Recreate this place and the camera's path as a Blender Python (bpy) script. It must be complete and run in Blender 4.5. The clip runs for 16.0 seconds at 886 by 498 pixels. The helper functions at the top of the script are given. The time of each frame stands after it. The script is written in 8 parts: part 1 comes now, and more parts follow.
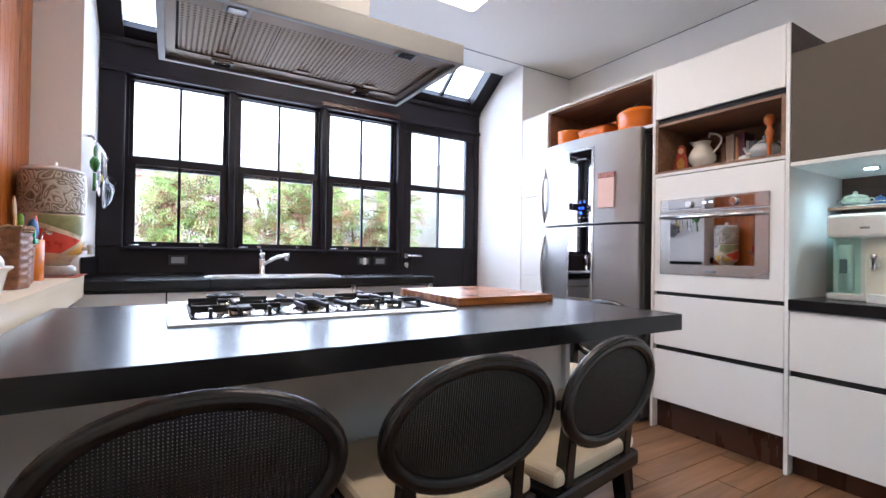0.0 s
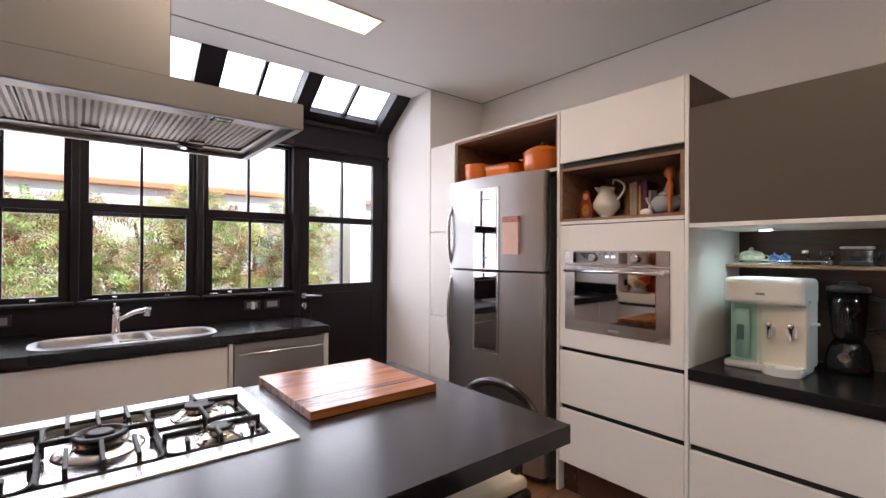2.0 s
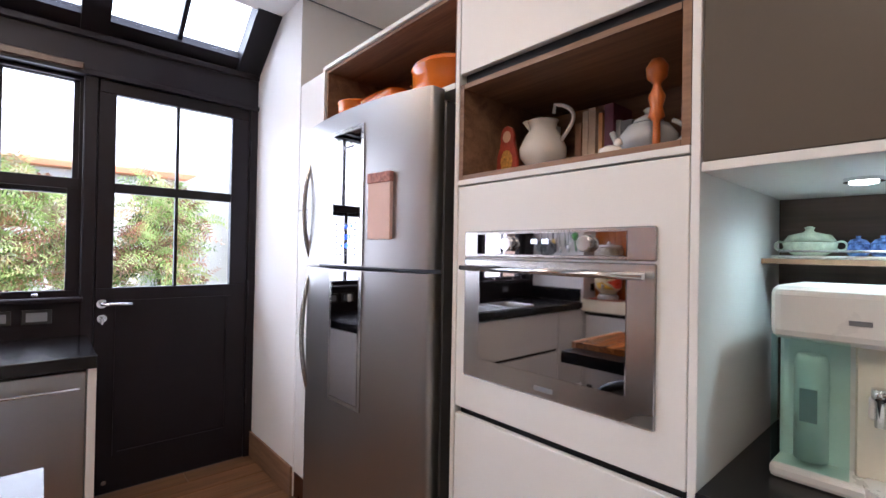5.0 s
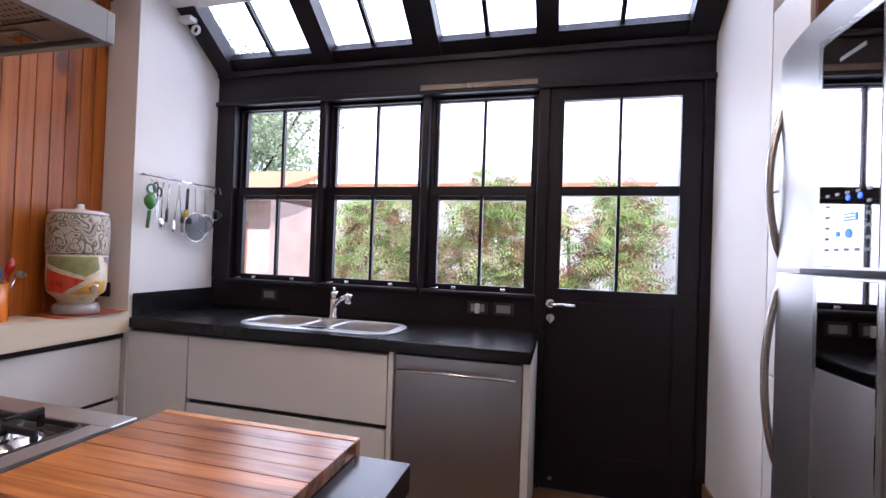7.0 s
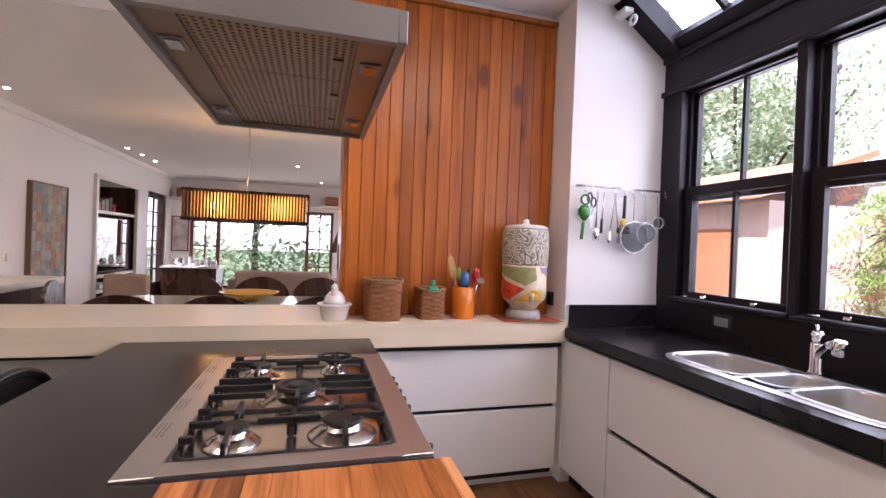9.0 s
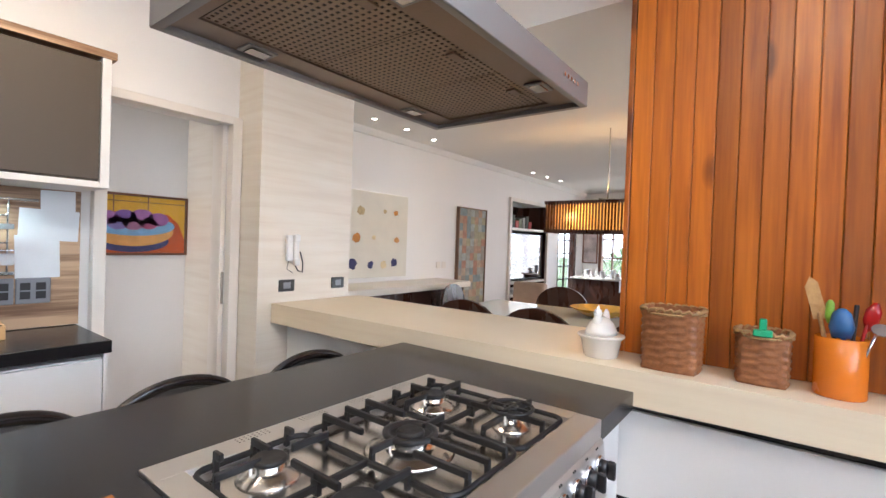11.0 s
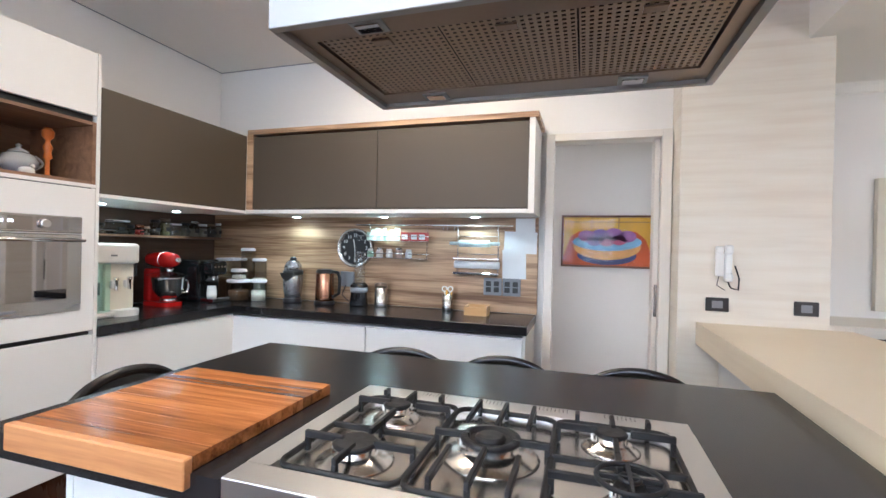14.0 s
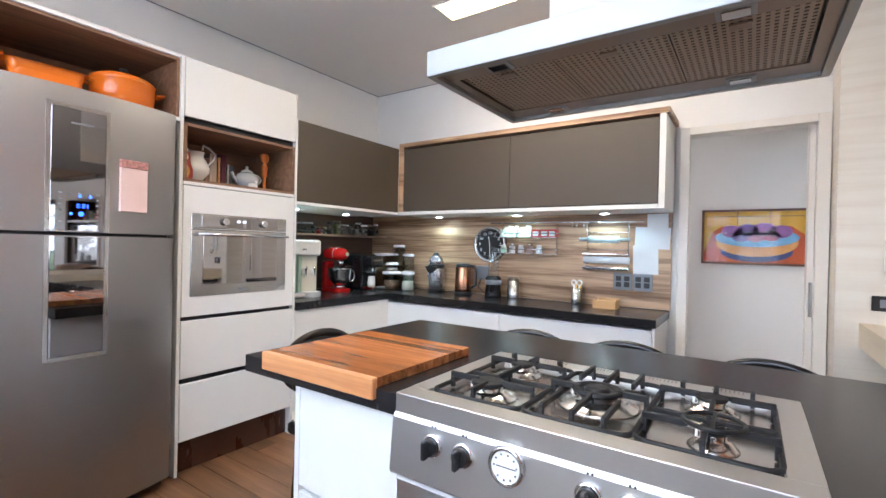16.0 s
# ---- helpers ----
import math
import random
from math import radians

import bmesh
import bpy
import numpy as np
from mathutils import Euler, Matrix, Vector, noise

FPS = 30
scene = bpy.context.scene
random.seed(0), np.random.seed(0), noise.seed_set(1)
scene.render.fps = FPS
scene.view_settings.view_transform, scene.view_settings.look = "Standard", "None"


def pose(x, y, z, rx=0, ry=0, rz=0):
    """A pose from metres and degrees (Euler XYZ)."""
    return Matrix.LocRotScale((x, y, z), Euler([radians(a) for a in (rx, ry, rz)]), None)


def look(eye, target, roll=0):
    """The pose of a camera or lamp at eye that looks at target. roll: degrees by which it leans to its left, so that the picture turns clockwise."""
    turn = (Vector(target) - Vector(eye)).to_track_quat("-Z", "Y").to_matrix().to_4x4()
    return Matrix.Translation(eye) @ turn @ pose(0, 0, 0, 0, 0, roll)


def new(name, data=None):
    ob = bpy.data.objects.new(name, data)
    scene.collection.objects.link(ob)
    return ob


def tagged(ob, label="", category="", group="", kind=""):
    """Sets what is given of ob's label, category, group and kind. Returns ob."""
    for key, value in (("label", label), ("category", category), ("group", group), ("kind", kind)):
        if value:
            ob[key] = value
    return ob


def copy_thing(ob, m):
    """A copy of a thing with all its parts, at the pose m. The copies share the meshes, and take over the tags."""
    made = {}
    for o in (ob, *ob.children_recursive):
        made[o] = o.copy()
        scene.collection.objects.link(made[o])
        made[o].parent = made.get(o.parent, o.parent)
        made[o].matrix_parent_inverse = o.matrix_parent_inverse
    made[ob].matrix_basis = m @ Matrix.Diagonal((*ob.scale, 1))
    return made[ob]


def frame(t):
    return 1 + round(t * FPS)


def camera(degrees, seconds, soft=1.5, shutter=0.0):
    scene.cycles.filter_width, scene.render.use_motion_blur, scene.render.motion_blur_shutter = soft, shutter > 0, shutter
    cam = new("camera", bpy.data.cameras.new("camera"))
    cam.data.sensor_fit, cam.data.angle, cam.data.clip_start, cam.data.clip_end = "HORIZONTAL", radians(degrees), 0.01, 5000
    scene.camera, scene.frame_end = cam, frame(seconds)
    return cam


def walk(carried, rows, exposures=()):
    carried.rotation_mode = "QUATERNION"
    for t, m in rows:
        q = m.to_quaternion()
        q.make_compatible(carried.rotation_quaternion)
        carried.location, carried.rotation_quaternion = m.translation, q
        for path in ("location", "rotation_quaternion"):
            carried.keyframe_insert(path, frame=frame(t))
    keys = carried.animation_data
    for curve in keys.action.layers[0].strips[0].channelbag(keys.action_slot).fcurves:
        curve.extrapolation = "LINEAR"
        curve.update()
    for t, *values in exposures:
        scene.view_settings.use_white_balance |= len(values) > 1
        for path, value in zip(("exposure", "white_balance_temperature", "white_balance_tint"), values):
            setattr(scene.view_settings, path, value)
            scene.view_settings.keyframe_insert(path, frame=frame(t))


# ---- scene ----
cam = camera(88.8, 16.0)

PATH = [
    (0, (-2.608, -3.767, 1.063), (-1.575, -2.054, 1.082), 0.9),
    (0.5, (-2.539, -3.784, 1.201), (-1.510, -2.069, 1.217), 0.7),
    (1, (-2.429, -3.804, 1.300), (-1.396, -2.091, 1.318), 0.5),
    (1.5, (-2.306, -3.770, 1.353), (-1.221, -2.090, 1.370), 0.5),
    (2, (-2.213, -3.657, 1.398), (-0.955, -2.103, 1.411), 0.3),
    (2.5, (-2.021, -3.583, 1.388), (-0.574, -2.203, 1.402), 0.3),
    (3, (-1.780, -3.425, 1.386), (-0.183, -2.222, 1.393), 0.2),
    (3.2, (-1.703, -3.380, 1.382), (-0.077, -2.215, 1.388), 0.2),
    (5.3, (-0.962, -3.012, 1.322), (0.210, -1.386, 1.346), 1.2),
    (5.5, (-0.945, -2.958, 1.311), (0.086, -1.245, 1.338), 1.3),
    (6, (-0.872, -2.860, 1.308), (-0.296, -0.945, 1.335), 1.5),
    (6.5, (-0.766, -2.744, 1.291), (-0.723, -0.744, 1.322), 1.8),
    (7, (-0.711, -2.659, 1.289), (-1.216, -0.724, 1.312), 2.0),
    (7.5, (-0.719, -2.522, 1.307), (-1.732, -0.797, 1.320), 2.3),
    (8, (-0.724, -2.389, 1.314), (-2.114, -0.951, 1.317), 2.4),
    (8.5, (-0.703, -2.183, 1.330), (-2.462, -1.231, 1.322), 2.3),
    (9, (-0.756, -2.026, 1.313), (-2.682, -1.488, 1.300), 2.2),
    (9.5, (-0.869, -1.815, 1.316), (-2.866, -1.717, 1.306), 2.3),
    (9.7, (-0.909, -1.734, 1.317), (-2.908, -1.800, 1.304), 2.2),
    (11.8, (-1.660, -1.256, 1.335), (-2.758, -2.927, 1.312), 1.6),
    (12, (-1.726, -1.232, 1.332), (-2.704, -2.977, 1.313), 1.4),
    (12.5, (-1.911, -1.194, 1.327), (-2.497, -3.106, 1.312), 1.3),
    (13, (-2.078, -1.216, 1.316), (-2.309, -3.203, 1.309), 1.2),
    (13.5, (-2.237, -1.178, 1.310), (-2.088, -3.173, 1.306), 1.2),
    (14, (-2.347, -1.077, 1.301), (-1.749, -2.986, 1.296), 1.3),
    (14.5, (-2.419, -0.981, 1.284), (-1.550, -2.783, 1.279), 1.3),
    (15, (-2.463, -0.913, 1.268), (-1.455, -2.641, 1.266), 1.3),
    (15.5, (-2.476, -0.859, 1.264), (-1.411, -2.552, 1.261), 1.2),
    (16, (-2.495, -0.820, 1.259), (-1.365, -2.470, 1.248), 1.3),
]
EXPOSURES = [(0, 1.4, 5300, 16), (0.5, 1.2, 5400, 16), (1.5, 0.95, 5900, 20), (2.0, 0.85, 6200, 22), (2.5, 0.82, 6250, 22), (3.2, 0.95, 6200, 20), (5.5, 1.1, 5500, 20), (6.5, 0.80, 5450, 22), (7, 0.68, 5550, 25),
             (8, 0.72, 6000, 28), (9, 1.09, 5900, 30), (9.5, 1.4, 6200, 26), (12, 1.42, 5400, 12), (13, 1.47, 5450, 14), (14.5, 1.44, 5400, 12), (16, 1.5, 5400, 13)]
SKY, SUN = 0.15, 5.0
W_WIN, W_SKY, W_TER, W_GAR, W_CEIL, W_PUCK, W_SPOT = 28, 9, 16, 10, 8.5, 0.55, 2.5


def rows_at_eye(rows):
    return [(t, look(eye, aim, roll)) for t, eye, aim, roll in rows]


walk(cam, rows_at_eye(PATH), exposures=EXPOSURES)

# ---- light: sky, sun, and the daylight that the glazing lets in ----
world = bpy.data.worlds.new("sky")
scene.world = world
world.use_nodes = True
wn = world.node_tree.nodes
sky = wn.new("ShaderNodeTexSky")
sky.sky_type = "NISHITA"
sky.sun_disc = False
sky.sun_elevation = radians(56)
sky.sun_rotation = radians(155)
wn["Background"].inputs["Strength"].default_value = SKY
world.node_tree.links.new(sky.outputs["Color"], wn["Background"].inputs["Color"])


def sun_lamp(strength, azimuth, elevation):
    d = bpy.data.lights.new("sun", "SUN")
    d.energy, d.angle, d.color = strength, radians(0.5), (1.0, 0.95, 0.87)
    ob = new("sun", d)
    a, e = radians(azimuth), radians(elevation)
    way = Vector((math.sin(a) * math.cos(e), math.cos(a) * math.cos(e), math.sin(e)))
    ob.matrix_world = look(way * 30, (0, 0, 0))
    return ob


def area_lamp(name, eye, aim, sx, sy, watts, color=(1, 1, 1), spread=180):
    d = bpy.data.lights.new(name, "AREA")
    d.shape, d.size, d.size_y, d.energy, d.color, d.spread = "RECTANGLE", sx, sy, watts, color, radians(spread)
    ob = new(name, d)
    ob.matrix_world = look(eye, aim)
    return ob


sun_lamp(SUN, 155, 56)
DAY = (0.90, 0.95, 1.0)
area_lamp("window_daylight", (-1.45, 0.22, 1.66), (-1.45, -3, 1.3), 2.9, 1.15, W_WIN, DAY)
area_lamp("skylight_daylight", (-1.45, -0.18, 2.78), (-1.45, -0.75, 2.0), 2.9, 0.5, W_SKY, DAY)
area_lamp("terrace_daylight", (-7.2, 0.27, 1.3), (-7.2, -4, 1.2), 5.0, 2.2, W_TER, (1, 0.97, 0.92))
area_lamp("garden_daylight", (-10.85, -3.05, 1.15), (-6, -3, 1.1), 2.6, 1.5, W_GAR, (1, 0.98, 0.94))
# added fill at the closed hall end, no window stands there
area_lamp("hall_fill_lamp", (0.57, -4.61, 1.5), (-3, -4.61, 1.3), 0.45, 1.4, 13, (1, 0.93, 0.84))
for lx, ly in ((-1.45, -1.30), (-1.45, -3.17)):
    area_lamp("ceiling_light_glow", (lx, ly, 2.722), (lx, ly, 0), 1.16, 0.16, W_CEIL, (1.0, 0.80, 0.56))

# ---- materials ----
def base(name):
    m = bpy.data.materials.new(name)
    m.use_nodes = True
    return m, m.node_tree.nodes, m.node_tree.links, m.node_tree.nodes["Principled BSDF"]


def ramp(nodes, stops):
    r = nodes.new("ShaderNodeValToRGB")
    while len(r.color_ramp.elements) < len(stops):
        r.color_ramp.elements.new(0.5)
    for e, (pos, c) in zip(r.color_ramp.elements, stops):
        e.position, e.color = pos, (*c, 1)
    return r


def shade(c, k):
    return tuple(min(1.0, v * k) for v in c)


def mat(name, color, rough=0.5, metal=0.0, vary=0.06, scale=8.0, bump=0.02, fine=120.0, stretch=(1, 1, 1), coat=0.0, per_piece=0.0, spec=0.5, uneven=0.15):
    """A plain surface with variation at two scales, a little relief and uneven gloss."""
    m, n, l, b = base(name)
    tc, mp = n.new("ShaderNodeTexCoord"), n.new("ShaderNodeMapping")
    l.new(tc.outputs["Object"], mp.inputs["Vector"])
    mp.inputs["Scale"].default_value = stretch
    big, small = n.new("ShaderNodeTexNoise"), n.new("ShaderNodeTexNoise")
    big.inputs["Scale"].default_value, small.inputs["Scale"].default_value = scale, fine
    big.inputs["Detail"].default_value, small.inputs["Detail"].default_value = 5, 3
    for t in (big, small):
        l.new(mp.outputs["Vector"], t.inputs["Vector"])
    mix = n.new("ShaderNodeMath")
    mix.operation = "MULTIPLY_ADD"
    l.new(small.outputs["Fac"], mix.inputs[0])
    mix.inputs[1].default_value = 0.35
    l.new(big.outputs["Fac"], mix.inputs[2])
    r = ramp(n, [(0.42, shade(color, 1 - vary)), (0.92, shade(color, 1 + vary))])
    l.new(mix.outputs[0], r.inputs["Fac"])
    out = r.outputs["Color"]
    if per_piece:
        info, hsv, mr = n.new("ShaderNodeObjectInfo"), n.new("ShaderNodeHueSaturation"), n.new("ShaderNodeMapRange")
        l.new(info.outputs["Random"], mr.inputs["Value"])
        mr.inputs["To Min"].default_value, mr.inputs["To Max"].default_value = 1 - per_piece, 1 + per_piece
        l.new(mr.outputs["Result"], hsv.inputs["Value"])
        l.new(out, hsv.inputs["Color"])
        out = hsv.outputs["Color"]
    l.new(out, b.inputs["Base Color"])
    rr = n.new("ShaderNodeMapRange")
    l.new(big.outputs["Fac"], rr.inputs["Value"])
    rr.inputs["From Min"].default_value, rr.inputs["From Max"].default_value = 0.3, 0.7
    rr.inputs["To Min"].default_value, rr.inputs["To Max"].default_value = max(0.02, rough * (1 - uneven)), min(1, rough * (1 + uneven))
    l.new(rr.outputs["Result"], b.inputs["Roughness"])
    b.inputs["Metallic"].default_value = metal
    b.inputs["Specular IOR Level"].default_value = spec
    b.inputs["Coat Weight"].default_value = coat
    if bump:
        bp = n.new("ShaderNodeBump")
        bp.inputs["Strength"].default_value, bp.inputs["Distance"].default_value = min(1.0, bump * 10), 0.002
        l.new(mix.outputs[0], bp.inputs["Height"])
        l.new(bp.outputs["Normal"], b.inputs["Normal"])
    return m


def steel(name, color, rough):
    """Brushed sheet: faint smudges in tone and gloss, highlights drawn out across the grain."""
    m, n, l, b = base(name)
    tc, t = n.new("ShaderNodeTexCoord"), n.new("ShaderNodeTexNoise")
    t.inputs["Scale"].default_value, t.inputs["Detail"].default_value = 1.2, 1
    l.new(tc.outputs["Object"], t.inputs["Vector"])
    r, rr = ramp(n, [(0.3, shade(color, 0.985)), (0.7, shade(color, 1.015))]), n.new("ShaderNodeMapRange")
    l.new(t.outputs["Fac"], r.inputs["Fac"])
    l.new(r.outputs["Color"], b.inputs["Base Color"])
    l.new(t.outputs["Fac"], rr.inputs["Value"])
    rr.inputs["From Min"].default_value, rr.inputs["From Max"].default_value = 0.3, 0.7
    rr.inputs["To Min"].default_value, rr.inputs["To Max"].default_value = rough * 0.985, rough * 1.015
    l.new(rr.outputs["Result"], b.inputs["Roughness"])
    b.inputs["Metallic"].default_value = 1.0
    b.inputs["Anisotropic"].default_value = 0.45
    return m


def wood(name, dark, light, along="z", rough=0.4, grain=14.0, bump=0.05, per_piece=0.12, stretch=0.06, coat=0.0, knots=False, span=(0.45, 0.92)):
    """Wood with long grain along an axis, fine pores and tone that changes from piece to piece."""
    m, n, l, b = base(name)
    tc, mp, info = n.new("ShaderNodeTexCoord"), n.new("ShaderNodeMapping"), n.new("ShaderNodeObjectInfo")
    add = n.new("ShaderNodeVectorMath")
    add.operation = "ADD"
    mul = n.new("ShaderNodeMath")
    mul.operation = "MULTIPLY"
    mul.inputs[1].default_value = 37.0
    l.new(info.outputs["Random"], mul.inputs[0])
    l.new(tc.outputs["Object"], add.inputs[0])
    l.new(mul.outputs[0], add.inputs[1])
    l.new(add.outputs[0], mp.inputs["Vector"])
    mp.inputs["Scale"].default_value = [stretch if a == along else 1.0 for a in "xyz"]
    g1, g2 = n.new("ShaderNodeTexNoise"), n.new("ShaderNodeTexNoise")
    g1.inputs["Scale"].default_value, g2.inputs["Scale"].default_value = grain, grain * 9
    g1.inputs["Detail"].default_value, g2.inputs["Detail"].default_value = 6, 4
    g1.inputs["Distortion"].default_value = 1.2
    for g in (g1, g2):
        l.new(mp.outputs["Vector"], g.inputs["Vector"])
    mix = n.new("ShaderNodeMath")
    mix.operation = "MULTIPLY_ADD"
    l.new(g2.outputs["Fac"], mix.inputs[0])
    mix.inputs[1].default_value = 0.4
    l.new(g1.outputs["Fac"], mix.inputs[2])
    mid = tuple((a + c) / 2 for a, c in zip(dark, light))
    r = ramp(n, [(span[0], dark), ((span[0] + span[1]) / 2, mid), (span[1], light)])
    l.new(mix.outputs[0], r.inputs["Fac"])
    out = r.outputs["Color"]
    if knots:
        vo, kr, km, kmp = n.new("ShaderNodeTexVoronoi"), n.new("ShaderNodeMapRange"), n.new("ShaderNodeMixRGB"), n.new("ShaderNodeMapping")
        kmp.inputs["Scale"].default_value = [0.55 if a == along else 1.2 for a in "xyz"]
        l.new(add.outputs[0], kmp.inputs["Vector"])
        l.new(kmp.outputs["Vector"], vo.inputs["Vector"])
        vo.inputs["Scale"].default_value = 3.2
        l.new(vo.outputs["Distance"], kr.inputs["Value"])
        kr.inputs["From Min"].default_value, kr.inputs["From Max"].default_value = 0.11, 0.17
        kr.inputs["To Min"].default_value, kr.inputs["To Max"].default_value = 0.75, 0.0
        l.new(kr.outputs["Result"], km.inputs["Fac"])
        l.new(out, km.inputs[1])
        km.inputs[2].default_value = (*shade(dark, 0.35), 1)
        out = km.outputs[0]
    hsv, mr = n.new("ShaderNodeHueSaturation"), n.new("ShaderNodeMapRange")
    l.new(info.outputs["Random"], mr.inputs["Value"])
    mr.inputs["To Min"].default_value, mr.inputs["To Max"].default_value = 1 - per_piece, 1 + per_piece
    l.new(mr.outputs["Result"], hsv.inputs["Value"])
    l.new(out, hsv.inputs["Color"])
    l.new(hsv.outputs["Color"], b.inputs["Base Color"])
    b.inputs["Roughness"].default_value = rough
    b.inputs["Coat Weight"].default_value = coat
    bp = n.new("ShaderNodeBump")
    bp.inputs["Strength"].default_value, bp.inputs["Distance"].default_value = min(1.0, bump * 10), 0.001
    l.new(mix.outputs[0], bp.inputs["Height"])
    l.new(bp.outputs["Normal"], b.inputs["Normal"])
    return m


def clear_glass(name, tint=(1, 1, 1), gloss=0.02, least=0.035):
    m, n, l, b = base(name)
    n.remove(b)
    tr, gl, mx, fr = n.new("ShaderNodeBsdfTransparent"), n.new("ShaderNodeBsdfGlossy"), n.new("ShaderNodeMixShader"), n.new("ShaderNodeLayerWeight")
    pw, ma = n.new("ShaderNodeMath"), n.new("ShaderNodeMath")
    tr.inputs["Color"].default_value = (*tint, 1)
    gl.inputs["Roughness"].default_value = gloss
    fr.inputs["Blend"].default_value = 0.5
    pw.operation, ma.operation = "POWER", "MULTIPLY_ADD"
    l.new(fr.outputs["Facing"], pw.inputs[0])
    pw.inputs[1].default_value, ma.inputs[1].default_value, ma.inputs[2].default_value = 5.0, 0.8, least
    l.new(pw.outputs[0], ma.inputs[0])
    l.new(ma.outputs[0], mx.inputs["Fac"])
    l.new(tr.outputs[0], mx.inputs[1])
    l.new(gl.outputs[0], mx.inputs[2])
    l.new(mx.outputs[0], n["Material Output"].inputs["Surface"])
    return m


def glowing(name, color, strength):
    m, n, l, b = base(name)
    b.inputs["Base Color"].default_value = (*color, 1)
    b.inputs["Emission Color"].default_value = (*color, 1)
    b.inputs["Emission Strength"].default_value = strength
    return m


def travertine(name, warm=(1.0, 1.0, 1.0)):
    m, n, l, b = base(name)
    tc, mp = n.new("ShaderNodeTexCoord"), n.new("ShaderNodeMapping")
    l.new(tc.outputs["Object"], mp.inputs["Vector"])
    mp.inputs["Scale"].default_value = (0.5, 0.35, 7.0)
    a, c = n.new("ShaderNodeTexNoise"), n.new("ShaderNodeTexNoise")
    a.inputs["Scale"].default_value, c.inputs["Scale"].default_value = 4.0, 60.0
    a.inputs["Detail"].default_value, c.inputs["Detail"].default_value = 8, 2
    l.new(mp.outputs["Vector"], a.inputs["Vector"])
    l.new(tc.outputs["Object"], c.inputs["Vector"])
    r = ramp(n, [(pos, tuple(u * w for u, w in zip(c, warm))) for pos, c in ((0.3, (0.71, 0.64, 0.54)), (0.5, (0.76, 0.70, 0.60)), (0.72, (0.79, 0.74, 0.65)))])
    l.new(a.outputs["Fac"], r.inputs["Fac"])
    l.new(r.outputs["Color"], b.inputs["Base Color"])
    b.inputs["Roughness"].default_value = 0.38
    bp = n.new("ShaderNodeBump")
    bp.inputs["Strength"].default_value, bp.inputs["Distance"].default_value = 0.15, 0.001
    l.new(c.outputs["Fac"], bp.inputs["Height"])
    l.new(bp.outputs["Normal"], b.inputs["Normal"])
    return m


M = {}
M["white_wall"] = mat("white_wall", (0.83, 0.81, 0.78), 0.75, vary=0.02, scale=1.5, bump=0.015)
M["ceiling"] = mat("ceiling_paint", (0.86, 0.84, 0.80), 0.85, vary=0.015, scale=1.2, bump=0.01)
M["lacquer"] = mat("white_lacquer", (0.77, 0.755, 0.725), 0.42, vary=0.015, scale=2, bump=0.004)
M["trim"] = mat("white_trim", (0.80, 0.75, 0.68), 0.4, vary=0.02, bump=0.006)
# near-black that stands in for shade in gaps and holes; also small marks
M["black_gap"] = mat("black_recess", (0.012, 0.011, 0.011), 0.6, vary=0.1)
M["taupe"] = mat("taupe_laminate", (0.078, 0.059, 0.039), 0.5, vary=0.03, scale=3, bump=0.004)
M["granite"] = mat("black_leathered_granite", (0.016, 0.015, 0.016), 0.27, vary=0.08, scale=24, bump=0.010, fine=170, uneven=0.0, spec=0.42)
M["granite_smooth"] = mat("black_granite", (0.011, 0.010, 0.011), 0.24, vary=0.10, scale=24, bump=0.004, fine=180, uneven=0.0, spec=0.32)
M["dark_wood"] = mat("dark_painted_wood", (0.009, 0.006, 0.009), 0.46, vary=0.18, scale=5, bump=0.03, stretch=(1, 1, 0.15), spec=0.28)
M["travertine"] = travertine("travertine")
M["ledge_stone"] = travertine("honey_travertine", (1.0, 0.925, 0.785))
M["steel"] = steel("brushed_steel", (0.56, 0.54, 0.515), 0.27)
M["steel_h"] = steel("brushed_steel_long", (0.50, 0.49, 0.475), 0.36)
M["chrome"] = mat("chrome", (0.75, 0.75, 0.76), 0.10, metal=1.0, vary=0.02, bump=0)
# steel colour darkened and browned for shade and pine reflected under the hood
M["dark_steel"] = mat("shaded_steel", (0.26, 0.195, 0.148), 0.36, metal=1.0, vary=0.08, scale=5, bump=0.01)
M["cast_iron"] = mat("cast_iron", (0.011, 0.011, 0.012), 0.48, vary=0.25, scale=50, bump=0.03, spec=0.32)
M["black_gloss"] = mat("black_gloss", (0.010, 0.010, 0.011), 0.08, vary=0.05, bump=0)
M["black_plastic"] = mat("black_plastic", (0.016, 0.016, 0.017), 0.35, vary=0.1, bump=0.01)
M["oven_glass"] = mat("oven_glass", (0.42, 0.40, 0.40), 0.025, metal=1.0, vary=0.01, bump=0)
M["walnut"] = wood("walnut_laminate", (0.13, 0.065, 0.034), (0.30, 0.17, 0.095), along="y", grain=16, rough=0.5, per_piece=0.03)
M["walnut_x"] = wood("oak_laminate", (0.19, 0.098, 0.045), (0.58, 0.385, 0.23), along="x", grain=9, rough=0.42, per_piece=0.02, stretch=0.045, span=(0.55, 0.80))
M["pine"] = wood("stained_pine", (0.23, 0.048, 0.004), (0.60, 0.175, 0.012), along="z", grain=8, rough=0.36, per_piece=0.20, stretch=0.05, coat=0.0, knots=True)
M["board"] = wood("butcher_block", (0.10, 0.026, 0.007), (0.50, 0.185, 0.050), along="x", grain=14, rough=0.25, per_piece=0.24, stretch=0.06)
